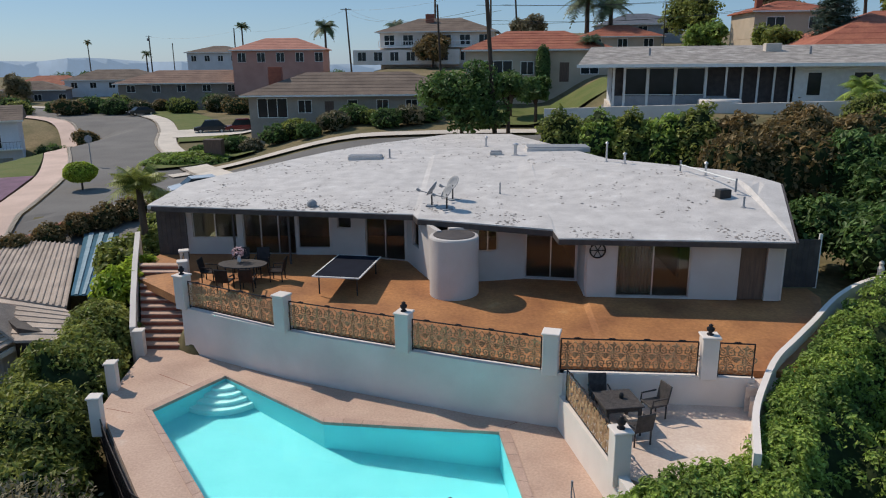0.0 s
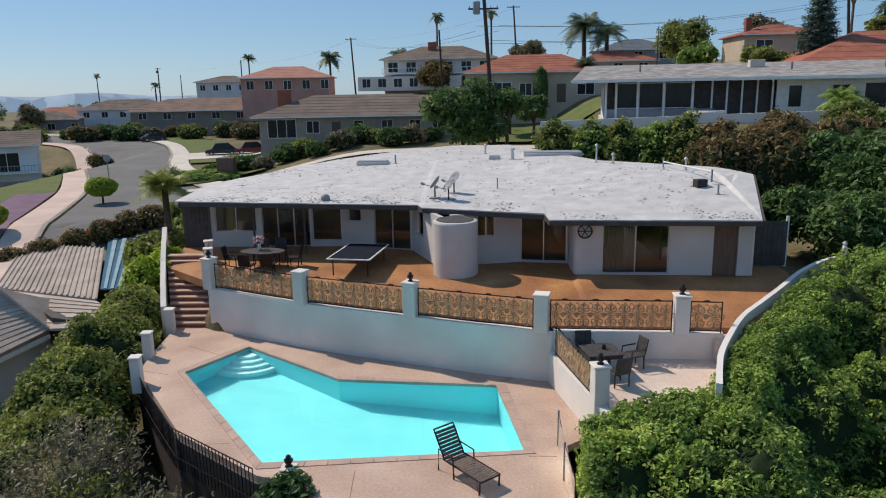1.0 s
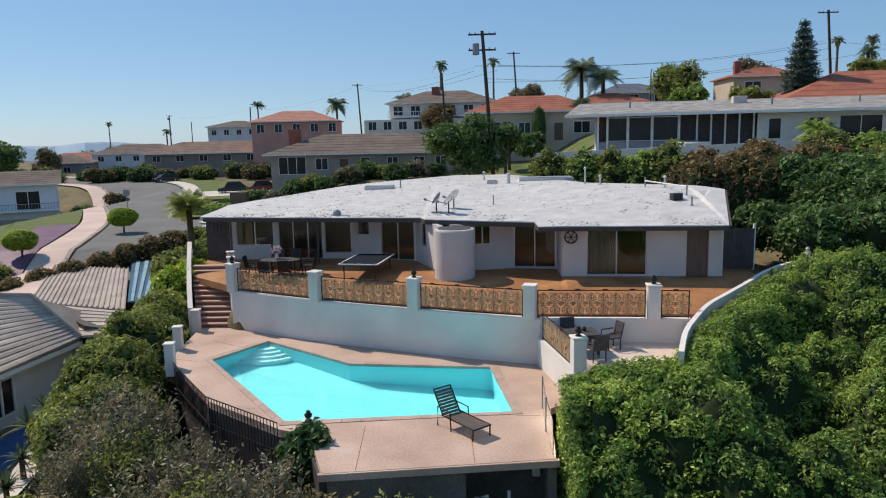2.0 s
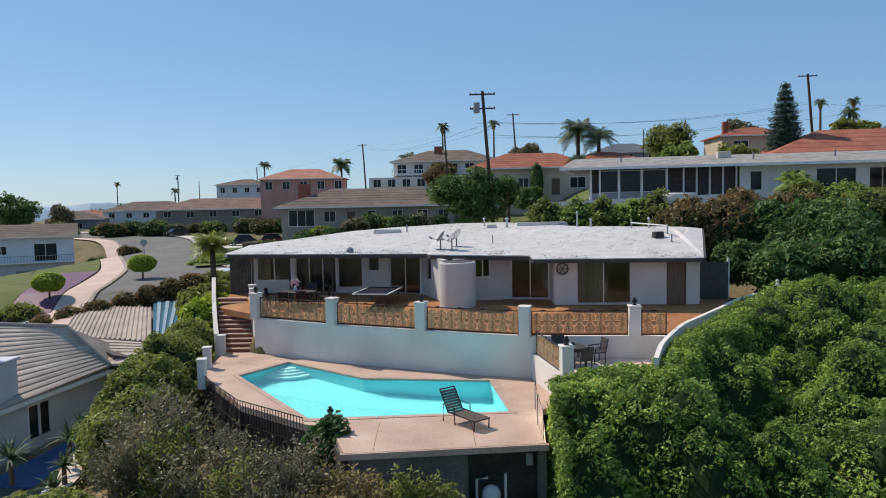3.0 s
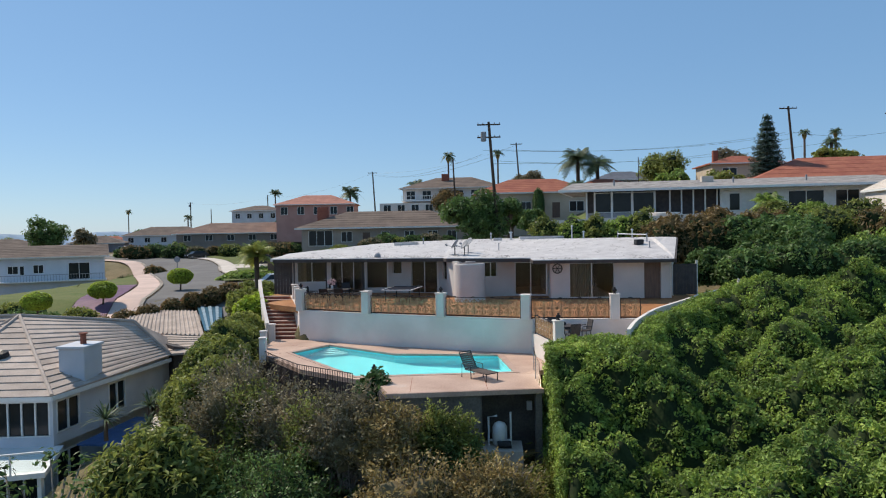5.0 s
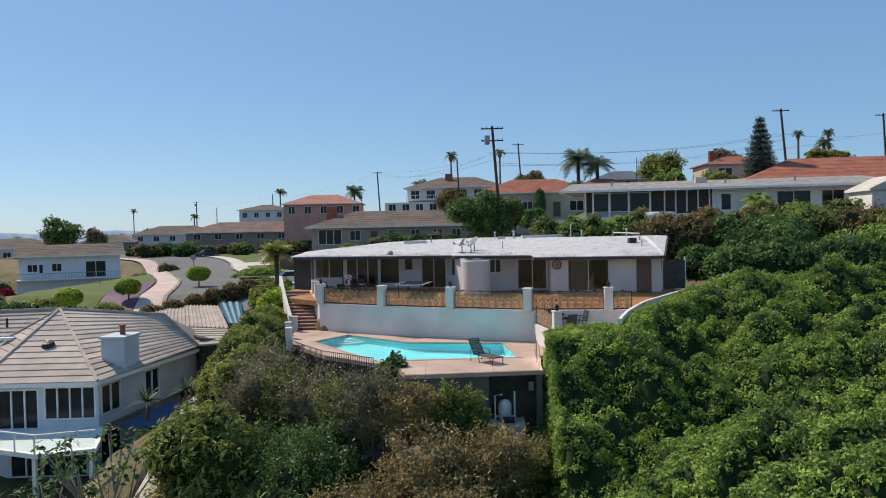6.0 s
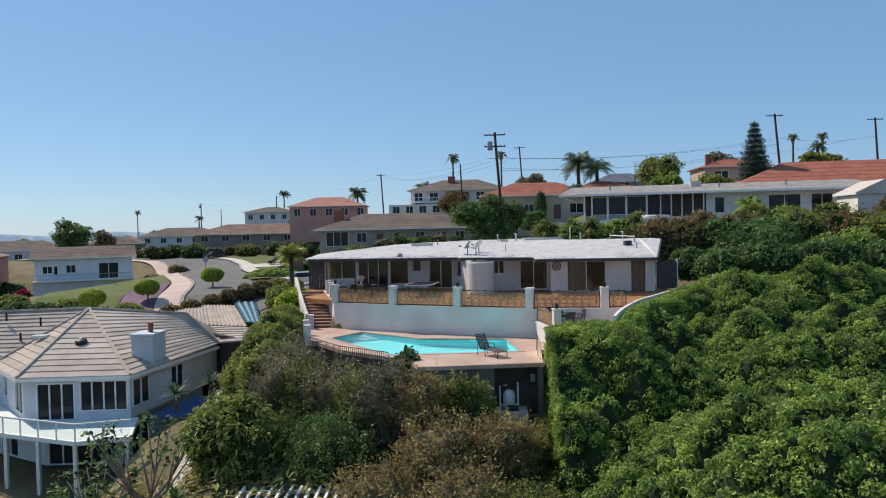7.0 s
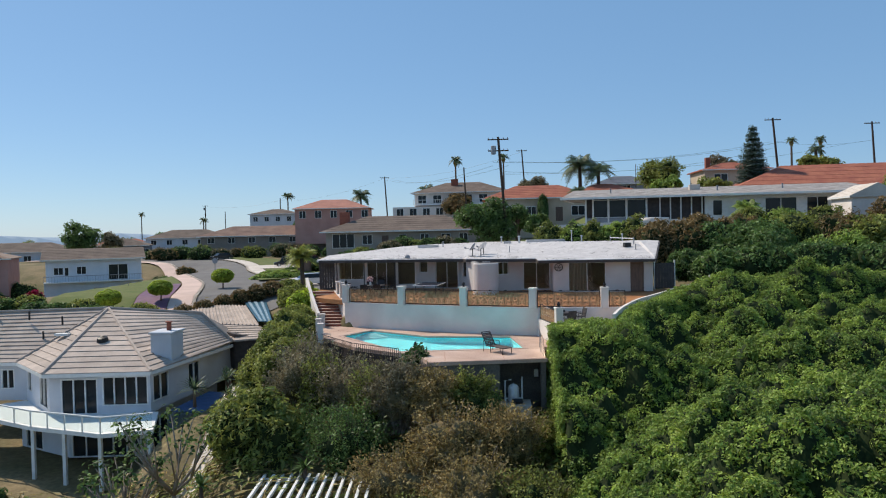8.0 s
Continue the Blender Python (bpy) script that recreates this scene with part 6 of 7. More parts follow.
SCRUB = [(0.8, -15.7, -5.0, 1.6, 1.0, 1.5, DARK_LEAF, "dark green wild shrub"), (-1.7, -15.6, -3.9, 1.5, 1.0, 1.7, DRY_LEAF, "dry brown wild shrub"), (3.0, -16.6, -6.2, 1.5, 1.1, 1.3, OLIVE_LEAF, "olive green wild shrub"),
         (-9.3, -10.7, -3.7, 2.3, 2.1, 2.3, TWIG_LEAF, "grey-brown leafless-looking scrub"), (-7.9, -11.9, -4.3, 1.6, 1.5, 2.2, OLIVE_LEAF, "olive green wild shrub"), (-6.0, -13.0, -4.2, 2.3, 1.6, 2.2, TWIG_LEAF, "grey-brown twiggy scrub"), (-3.5, -14.9, -3.9, 2.0, 1.4, 2.1, TWIG_LEAF, "grey-brown twiggy scrub"), (-4.8, -14.2, -4.4, 1.5, 1.3, 2.0, OLIVE_LEAF, "olive green wild shrub"),
         (-5.6, -16.4, -6.0, 2.4, 2.0, 2.1, DARK_LEAF, "dark green wild shrub"), (0.3, -15.4, -4.1, 1.5, 0.8, 1.5, OLIVE_LEAF, "olive green wild shrub"), (2.2, -17.2, -5.5, 1.9, 1.6, 1.8, DRY_LEAF, "dry brown wild shrub"), (-8.2, -14.6, -6.4, 1.9, 1.6, 1.9, DARK_LEAF, "dark green wild shrub"), (-0.6, -17.8, -5.6, 2.2, 1.6, 2.0, DRY_LEAF, "rust-brown wild shrub"),
         (-3.0, -19.0, -7.2, 2.4, 2.0, 2.0, DRY_LEAF, "dry brown wild shrub"), (0.4, -20.4, -7.2, 2.3, 2.0, 2.2, DRY_LEAF, "rust-brown wild shrub"), (3.2, -20.8, -7.6, 2.0, 2.0, 2.0, OLIVE_LEAF, "olive green wild shrub"), (-2.2, -21.6, -8.4, 2.0, 2.0, 1.8, OLIVE_LEAF, "olive green wild shrub"), (-1.6, -23.6, -8.7, 2.6, 2.2, 2.0, DRY_LEAF, "dry brown wild shrub"),
         (2.2, -25.0, -9.0, 2.6, 2.2, 2.2, OLIVE_LEAF, "olive green wild shrub"), (-5.0, -25.5, -9.6, 2.4, 2.2, 1.8, OLIVE_LEAF, "olive green wild shrub"), (4.4, -15.6, -6.1, 1.3, 1.4, 1.4, OLIVE_LEAF, "olive green wild shrub"), (1.0, -28.8, -10.3, 2.8, 2.2, 2.0, HEDGE_LEAF, "bright green wild shrub"), (4.8, -29.5, -9.4, 2.6, 2.2, 2.2, HEDGE_LEAF, "bright green wild shrub"), (-3.6, -30, -10.8, 2.6, 2.2, 1.8, DRY_LEAF, "dry brown wild shrub")]
for k, (x, y, z, rx, ry, rz, lf_, lab) in enumerate(SCRUB):
    scrub((x, y, z), (rx, ry, rz), lf_, lab, 50 + k, core=EARTH if lf_ in (TWIG_LEAF, DRY_LEAF) else HEDGE_GAP_SHADE)
for k, (x, y, r) in enumerate(((-10.6, -15.4, 2.3), (-12.2, -12.0, 1.5))):
    z = -6.0 if k == 0 else -6.2
    bush("green_shrub", (x, y, z), (r, r, r * 1.15), OLIVE_LEAF, "tall leafy green shrub in the neighbour's garden", 9000, 0.17, seed=80 + k, amp=0.3, spread=0.3, group="garden shrubs", long=2.0)


def spiky(x, y, z, r, n, leaf, label, name="yucca", w=0.06):
    """A rosette of long pointed leaves on a short stem."""
    rg = np.random.default_rng(int(abs(x * 13 + y * 7)))
    th = thing(name, pose(x, y, z), label, "yucca" if name == "yucca" else "plant")
    vs, fs = [], []
    for k in range(n):
        a, e = rg.uniform(0, 6.28), rg.uniform(-0.2, 1.3)
        d = np.array([math.cos(a) * math.cos(e), math.sin(a) * math.cos(e), math.sin(e)])
        s = np.array([-math.sin(a), math.cos(a), 0]) * w
        L = r * rg.uniform(.7, 1.1)
        base = np.array([0, 0, r * .6])
        p = [base - s, base + s, base + d * L * .6 + s * .8, base + d * L - np.array([0, 0, .15 * L]), base + d * L * .6 - s * .8]
        i = len(vs)
        vs += p
        fs += [(i, i + 1, i + 2, i + 4), (i + 4, i + 2, i + 3, i + 3)]
    bm = B()
    v = [bm.verts.new(p) for p in vs]
    for f in fs:
        bm.faces.new([v[j] for j in dict.fromkeys(f)])
    part("leaves", bm, leaf, th)
    part("stem", tube(B(), [(0, 0, -.4), (0, 0, r * .6)], [.12, .09], 8), BARK, th)
    return th


for x, y, dz, r in ((-17.0, -2.2, 1.4, 1.0), (-16.4, -4.4, 1.6, 1.1), (-15.6, -6.2, 1.2, .9), (-17.8, -6.4, 1.4, 1.3), (-14.6, -8.6, 1.0, .9)):
    spiky(x, y, gz(x, y) + dz - .4, r, 42, PALM_LEAF, "pale green spiky yucca in the side garden")
for x, y, r in ((-4.4, -17.8, .8), (-7.4, -18.6, .8), (-12.0, -19.5, .9)):
    spiky(x, y, gz(x, y) + .6, r, 34, DARK_LEAF, "dark spiky agave on the slope", "agave")


def branch_tree(x, y, h, spread, label, seed, bark=BARK_PALE, leaf=None, n=0, size=.15):
    rg = np.random.default_rng(seed)
    z0 = gz(x, y) - 0.2
    stems = [([(x, y, z0), (x + .1, y, z0 + h * .2), (x, y + .1, z0 + h * .38)], [.16, .13, .11])]
    tips = []
    for k in range(7):
        a = 6.28 * k / 7 + rg.uniform(-.3, .3)
        m1 = (x + math.cos(a) * spread * .45, y + math.sin(a) * spread * .45, z0 + h * rg.uniform(.5, .62))
        m2 = (x + math.cos(a) * spread * .85, y + math.sin(a) * spread * .85, z0 + h * rg.uniform(.75, 1.0))
        stems.append(([(x, y + .1, z0 + h * .36), m1, m2], [.09, .065, .035]))
        for j in range(2):
            b = a + (-.5, .5)[j]
            tip = (m1[0] + math.cos(b) * spread * .5, m1[1] + math.sin(b) * spread * .5, z0 + h * rg.uniform(.8, 1.05))
            stems.append(([m1, tip], [.05, .025]))
            tips.append(tip)
        tips.append(m2)
    skins = [blob(np.array(t), (.45, .45, .3), seed + i, .3, nu=8, nv=6) for i, t in enumerate(tips)]
    return plant("tree", skins, n or 1500, size, leaf or DARK_LEAF, pose(x, y, z0), label, "tree", .15, stems=stems, bark=bark, core_scale=.2)


branch_tree(-14.6, -16.8, 5.8, 2.5, "bare-branched pale frangipani tree with few leaves", 3, n=500, size=.17)
branch_tree(-16.9, -17.2, 4.6, 1.9, "small bare-branched tree with sparse leaves", 4, n=350, size=.17)
for k, (x, y, r) in enumerate(((-20.5, -17.5, 1.0), (-22.5, -16.8, .9), (-15.6, -20.5, 1.2), (-19.4, -20.8, 1.1), (-27, -13.5, .9), (-24.5, -18.0, 1.0))):
    bush("garden_bush", (x, y, gz(x, y) + r * .7), (r, r, r * .9), (OLIVE_LEAF, DARK_LEAF, LIME_LEAF)[k % 3], "small green garden bush on the terraced slope", 2500, .15, seed=120 + k, group="garden bushes")


def palm(x, y, top, r, n, label, thick=.16, skirt=False, leaf=PALM_LEAF, fan=False, droop=.55):
    z0 = gz(x, y) - .3
    rg = np.random.default_rng(int(abs(x * 5 + y * 3)) + 1)
    th = thing("palm_tree", pose(x, y, z0), label, "palm tree", "palm trees")
    h = top - z0
    part("trunk", tube(B(), [(0, 0, 0), (.1, 0, h * .4), (.05, 0, h)], [thick * 1.2, thick, thick * .8], 10), BARK, th, smooth=True)
    vs, fs = [], []
    for k in range(n):
        a, e = 6.283 * k / n * 2.4 + rg.uniform(-.2, .2), rg.uniform(-.35, 1.2)
        d = np.array([math.cos(a), math.sin(a), 0])
        side = np.array([-math.sin(a), math.cos(a), 0])
        prev = None
        for j in range(9):
            t = j / 8
            p = np.array([.05, 0, h]) + d * r * t * math.cos(e) + np.array([0, 0, r * (math.sin(e) * t - droop * t * t * (1.3 if e < .3 else 1))])
            if j:
                q = prev
                for s in (-1, 1):
                    for m_ in (0, .5):
                        b0 = q + (p - q) * m_
                        wl = r * .34 * math.sin(math.pi * min(1, t * .85 + .12))
                        tip = b0 + side * s * wl * .8 + d * wl * .45 - np.array([0, 0, wl * .45])
                        wd = (p - q) * .22
                        i = len(vs)
                        vs += [b0 - wd, b0 + wd, tip + wd * .3, tip - wd * .3]
                        fs.append((i, i + 1, i + 2, i + 3))
            prev = p
    me = raw_mesh("fronds", np.array(vs), np.array(fs), leaf)
    o = new("fronds", me)
    o.parent = th
    if skirt:
        part("dead_fronds", tube(B(), [(.05, 0, h - r * .9), (.05, 0, h - r * .4), (.05, 0, h)], [thick, r * .3, thick], 9), DRY_LEAF, th)
    return th


palm(-14.8, 9.4, 2.7, 1.8, 46, "shaggy fan palm beside the house corner", .2, leaf=OLIVE_LEAF, droop=.35)
palm(-10.9, 220, 32.0, 3.4, 22, "tall thin fan palm on the ridge", .35, True)
palm(7.2, 220, 32.6, 3.0, 22, "tall thin fan palm on the ridge", .35, True)
palm(-81.5, 240, 20.6, 3.8, 22, "feathery palm on the hillside", .3)
palm(-47.4, 220, 19.6, 5.6, 26, "bushy palm behind the pink house", .4)
palm(20.5, 100, 18.2, 5.2, 26, "large feathery palm behind the red roofs", .4)
palm(24.0, 98, 16.6, 4.4, 24, "feathery palm behind the red roofs", .4)
palm(15.5, 63, 10.5, 2.2, 22, "small palm beside the cream house", .25)
palm(-229, 410, 20.8, 3.0, 20, "tall thin palm beyond the street", .35, True)
palm(-117.5, 240, 11.6, 2.6, 20, "small palm beyond the street", .3)
palm(56.1, 82, 19.8, 1.4, 20, "thin palm on the far ridge", .2, True)
palm(61.2, 82, 19.9, 1.4, 20, "thin palm on the far ridge", .2, True)
palm(58.6, 78, 17.8, 2.0, 22, "palm on the far ridge", .3)
palm(-13.5, 120, 15.0, 3.0, 20, "palm beside the white villa", .3)
palm(28.5, 26.2, 6.4, 2.2, 40, "spiky green palm shrub below the uphill house", .3, leaf=HEDGE_LEAF)


def tree(x, y, top, r, leaf, label, seed, n=6000, size=.25, trunk=.2, squash=.8, lobes=13, name="tree"):
    z0 = gz(x, y) - .2
    rg = np.random.default_rng(seed)
    c = np.array([x, y, top - r * squash])
    skins = []
    stems = [([(x, y, z0), (x, y, (z0 + c[2]) / 2), (x, y, c[2])], [trunk, trunk * .8, trunk * .4])]
    for k in range(lobes):
        a = 6.28 * k / lobes + rg.uniform(-.4, .4)
        d = np.array([math.cos(a) * rg.uniform(.3, .75), math.sin(a) * rg.uniform(.3, .75), rg.uniform(-.55, .6) * squash])
        p = c + d * r
        skins.append(blob(p, np.array([1, 1, .8]) * r * rg.uniform(.27, .42), seed + k, .4, nu=16, nv=11, low=-.95))
        stems.append(([(x, y, z0 + (c[2] - z0) * .6), tuple(c * .5 + p * .5 - np.array([0, 0, .2 * r])), tuple(p)], [trunk * .5, trunk * .35, trunk * .15]))
    skins.append(blob(c, np.array([.6, .6, .55 * squash]) * r, seed + 50, .25, nu=16, nv=11, low=-.95))
    return plant(name, skins, n, size, leaf, pose(x, y, z0), label, "tree", .25, stems=stems, core_scale=.5, tuft=max(0.16, 0.12 * r))


# dark trees and hedges beyond the house
tree(0.9, 31.5, 8.4, 3.4, DARK_LEAF, "dark green broadleaf tree behind the house", 201, 9000, .22)
tree(4.6, 33.0, 7.6, 1.6, DARK_LEAF, "small dark tree beside the pole", 202, 3000, .18)
for k in range(9):
    x = 8.0 + k * 1.9
    bush("tall_hedge", (x, 22.5 - k * .75, 2.7), (1.6, 1.5, 2.75 + .25 * math.sin(k * 2)), (OLIVE_LEAF, HEDGE_LEAF)[k % 2] if k < 5 else RED_LEAF, "green informal hedge behind the house" if k < 5 else "reddish brown informal hedge behind the house", 5000, .2, seed=220 + k, group="hedge along the upper boundary")
for k in range(5):
    x = 16.0 + k * 2.3
    bush("tall_hedge", (x, 13.0 - k * .4, 2.2), (1.9, 1.8, 2.9), RED_LEAF if k in (0, 1) else DARK_LEAF, "dark overgrown hedge at the side boundary", 5000, .2, seed=240 + k, group="hedge along the upper boundary")
# first crown gets the dark leaf: this corner's shade put into its colour
tree(23.5, 9.0, 5.4, 3.3, DARK_LEAF, "rounded dense green tree", 203, 10000, .2, squash=1.0)
tree(29.5, 8.5, 4.2, 3.2, HEDGE_LEAF, "rounded dense green tree", 204, 9000, .2, squash=1.0)
tree(34, 12, 5.2, 3.2, OLIVE_LEAF, "loose green tree at the boundary", 205, 8000, .22)
tree(39, 9, 3.5, 3.6, HEDGE_LEAF, "bright green tree at the boundary", 206, 8000, .22, squash=1.0)
tree(38.5, 16, 7.0, 3.0, RED_LEAF, "reddish brown shrub tree below the garden building", 207, 6000, .2)
# shade behind the curved wall is carried by the dark leaf colour
for k, (x, y, z, r) in enumerate(((18.5, 3.6, 0.9, 2.0), (21.5, 3.0, 1.0, 2.2), (25.5, 3.5, 1.0, 2.5), (30.5, 3.0, 0.6, 2.8), (35.5, 3.0, 0.4, 3.0), (41, 4, .5, 3.2), (17.0, 5.5, 1.2, 1.5))):
    bush("dark_shrub", (x, y, z), (r, r * .9, r), DARK_LEAF, "dark shaded evergreen shrub behind the curved wall", 6000, .18, seed=260 + k, group="dark shrubs")
bush("bougainvillea", (36.8, 15.8, 3.6), (1.0, 1.0, 1.1), MAGENTA, "magenta flowering bougainvillea on the slope", 2500, .14, "flowering bush", seed=270)
bush("bougainvillea", (-69.0, 54.5, gz(-69, 54.5) + 1.4), (1.5, 1.2, 1.7), MAGENTA, "magenta flowering bougainvillea on the slope", 2500, .2, "flowering bush", seed=271)


def topiary(x, y, r, label, lift=0.0):
    z = gz(x, y) + lift
    c = (x, y, z + 1.55)
    return plant("topiary_tree", [blob(c, (r, r, r * .62), int(abs(x)), .08, nu=22, nv=14, low=-.9)], 5000, .13, LIME_LEAF, pose(x, y, z), label, "tree", .08, stems=[([(x, y, z - .2 - lift), (x + .05, y, z + 1.2)], [.09, .07])], group="clipped street trees")


topiary(-30.4, 32.0, 1.25, "small street tree clipped to a flattened ball")
topiary(-32.6, 20.5, 1.15, "small street tree clipped to a flattened ball")
topiary(-34.6, 14.0, 1.1, "small street tree clipped to a flattened ball", 1.3)
for k in range(8):
    x, y = -30.5 + k * 1.35, 12.5 + k * 1.35 + (2.0 if k > 5 else 0) * -(k - 5) * .2
    bush("red_hedge", (x, y, gz(x, y) + .7), (.95, .9, .95), RED_LEAF, "low reddish clipped hedge along the street wall", 2200, .14, seed=300 + k, group="red hedge by the street")
for k, (x, y, r) in enumerate(((-19.5, 22.5, 1.0), (-17.8, 21.2, .9), (-16.4, 14.5, 1.2), (-17.5, 17.8, 1.0))):
    bush("yard_bush", (x, y, gz(x, y) + r * .6), (r, r, r * .8), OLIVE_LEAF, "green bush beside the drive", 2200, .16, seed=320 + k, group="bushes by the drive")
for k in range(11):
    x, y = -56 + k * 2.3, 21 - k * .45 + math.sin(k * 2.0)
    bush("back_hedge", (x, y, gz(x, y) + .2), (1.6, 1.2, .9), (DARK_LEAF, OLIVE_LEAF, DARK_LEAF)[k % 3], "dark green hedge behind the neighbouring house", 1800, .18, seed=700 + k, group="hedge behind the neighbour")
# gardens of the houses behind
for k in range(13):
    x = -27 + k * 2.0
    y = 49.5 + 1.6 * math.sin(k * 1.7) + (k > 6) * 1.5
    r = 1.0 + .5 * abs(math.sin(k * 2.1))
    bush("front_shrub", (x, y, gz(x, y) + r * .6), (r * 1.2, r, r * .85), (DARK_LEAF, OLIVE_LEAF, DARK_LEAF, TWIG_LEAF)[k % 4], "rounded dark shrub in a front garden", 1800, .2, seed=340 + k, group="front garden shrubs")
lay("ground_cover", [(-29, 41), (-20, 46)], [(-32, 49), (-24, 51)], 0.35, LAWN, "green ground cover on the verge", "ground cover", rows=3)
cov = plant("ground_cover_leaves", [blob((-26.5, 46.5, gz(-26.5, 46.5) - .2), (5.2, 3.4, 1.3), 9, .15, nu=30, nv=14, low=0.0)], 6000, .22, HEDGE_LEAF, pose(-26.5, 46.5, gz(-26.5, 46.5)), "low leafy ground cover on the verge", "ground cover", kind="stuff")
# conifer
cx, cy = 40.0, 56.0
cz = gz(cx, cy)
tiers = 15
plant("conifer", [blob((cx + .8 * (1 - k / tiers) * math.cos(k * 2.4 + j * 2.1), cy + .8 * (1 - k / tiers) * math.sin(k * 2.4 + j * 2.1), cz + 1.6 + k * (17.6 - cz) / tiers), (2.1 * (1 - (k / (tiers + .5)) ** 1.7) + .12, 1.6 * (1 - (k / (tiers + .5)) ** 1.7) + .12, .3), 400 + k * 3 + j, .4, nu=14, nv=8) for k in range(tiers) for j in range(3)], 14000, .12, CONIFER_LEAF, pose(cx, cy, cz), "tall dark conifer with layered branches", "tree", .2, stems=[([(cx, cy, cz - .2), (cx, cy, 18.6)], [.3, .03])], long=4.0, core_scale=.6)
plant("cypress", [blob((9.8 + dx, 60.8, 5.6 + 1.9), (.75, .75, 2.3), 420 + i, .12) for i, dx in enumerate((0, .05))], 3500, .16, DARK_LEAF, pose(9.8, 60.8, 5.6), "narrow dark cypress beside the cream house", "tree", .12)
for k, (x, y, top, r, lf_) in enumerate(((-5.5, 108, 13.2, 3.4, RED_LEAF), (34.5, 90, 17.8, 4.2, OLIVE_LEAF), (30.5, 70, 12.6, 3.0, HEDGE_LEAF), (45, 84, 17.6, 3.2, TWIG_LEAF), (56, 70, 16.0, 3.0, OLIVE_LEAF), (10.8, 96, 15.6, 3.0, TWIG_LEAF), (-84.8, 95, 9.0, 3.9, DARK_LEAF), (-97, 130, 6.6, 3.2, TWIG_LEAF), (-101.5, 170, 7.2, 3.2, DARK_LEAF), (-92, 172, 5.6, 2.6, OLIVE_LEAF), (5.8, 54, 7.0, 1.7, DARK_LEAF), (8.2, 50, 6.6, 1.6, DARK_LEAF), (-160, 260, 7, 6, DARK_LEAF), (-190, 240, 6, 6, OLIVE_LEAF), (-140, 170, 3.5, 4, DARK_LEAF), (-46, 132, 8.0, 3, DARK_LEAF), (36, 60, 12.0, 2.6, OLIVE_LEAF), (48, 30, 10.4, 3.0, OLIVE_LEAF))):
    tree(x, y, top, r, lf_, "leafy tree among the houses on the hillside", 430 + k * 3, 5000, .3, squash=1.3 if x < -80 else .8)
for k in range(6, 14):
    x, y = -48 - k * 3.2, 34 + 3 * math.sin(k * 1.3)
    r = 1.4 + .5 * math.sin(k * 2.2)
    bush("slope_shrub", (x, y, gz(x, y) + r * .5), (r * 1.3, r, r), (DARK_LEAF, OLIVE_LEAF)[k % 2], "green shrub below the neighbouring houses", 1500, .22, seed=500 + k, group="shrubs below the houses")
for k in range(5, 10):
    x, y = -50 - k * 4.0, 42 + 8 * (k % 2)
    bush("slope_shrub", (x, y, gz(x, y) + 1), (2, 1.6, 1.3), (DARK_LEAF, RED_LEAF, OLIVE_LEAF)[k % 3], "shrub beside the neighbouring houses", 1200, .22, seed=520 + k, group="shrubs below the houses")

for k in range(26):
    x, y = -96 + k * 2.9 + 1.2 * math.sin(k * 3.1), 104 + 3.5 * math.sin(k * 1.9) + (k > 14) * 2.0
    r = 1.3 + .8 * abs(math.sin(k * 2.7))
    bush("hillside_shrub", (x, y, gz(x, y) + r * .6), (r * 1.4, r, r), (DARK_LEAF, OLIVE_LEAF, DARK_LEAF, TWIG_LEAF, RED_LEAF)[k % 5], "shrub in front of the hillside houses", 1100, .26, seed=900 + k, group="shrubs before the hillside houses")
for k, (x, y, r) in enumerate(((-78.5, 58.0, 1.8), (-82, 54, 1.6), (-75.8, 56.8, 1.3), (-57.6, 64.5, 1.5), (-55.8, 70.5, 1.9), (-54.0, 76.5, 1.5), (-88, 52, 2.0), (-79, 66, 2.3), (-60.5, 61.5, 1.0))):
    bush("yard_shrub", (x, y, gz(x, y) + r * .6), (r * 1.2, r, r), (OLIVE_LEAF, DARK_LEAF, RED_LEAF)[k % 3], "shrub beside the pale two-storey house", 1500, .2, seed=940 + k, group="shrubs by the pale house")

# loose leaf litter and low scrub over the near slope
gxs, gys = np.meshgrid(np.linspace(-34, 34, 110), np.linspace(-60, -12.5, 80))
sk = np.stack([gxs, gys, ground_z(gxs, gys) + 0.25 + 0.3 * lumps(gxs, gys, 0 * gxs, 1.3, 3)], -1).reshape(-1, 3)
ii = (np.arange(79)[:, None] * 110 + np.arange(109)).reshape(-1)
sc = (sk, np.stack([ii, ii + 1, ii + 111, ii + 110], -1))
for nm, lf_, cnt in (("dry_grass", DRY_LEAF, 45000), ("low_scrub", OLIVE_LEAF, 40000)):
    v, f = leaves_on(sc, cnt, .2, .35, long=2.6)
    tagged(new(nm, raw_mesh(nm, v, f, lf_)), "low dry scrub and leaf litter on the slope", "scrub", kind="stuff")

for k, (x, y, z, r, lf_) in enumerate(((27.5, 22.5, 4.6, 1.6, OLIVE_LEAF), (30.5, 21.0, 4.4, 1.8, HEDGE_LEAF), (33.2, 19.0, 4.2, 1.9, OLIVE_LEAF), (25.0, 18.0, 3.6, 1.9, RED_LEAF), (29.0, 15.5, 3.4, 2.2, OLIVE_LEAF), (33.0, 14.0, 3.2, 2.2, RED_LEAF), (42, 15, 4.5, 2.6, OLIVE_LEAF), (22.0, 20.0, 4.2, 1.5, RED_LEAF))):
    bush("bank_shrub", (x, y, z), (r, r, r), lf_, "leafy shrub on the bank below the uphill house", 4500, .17, seed=800 + k, amp=.35, spread=.3, group="shrubs on the bank")

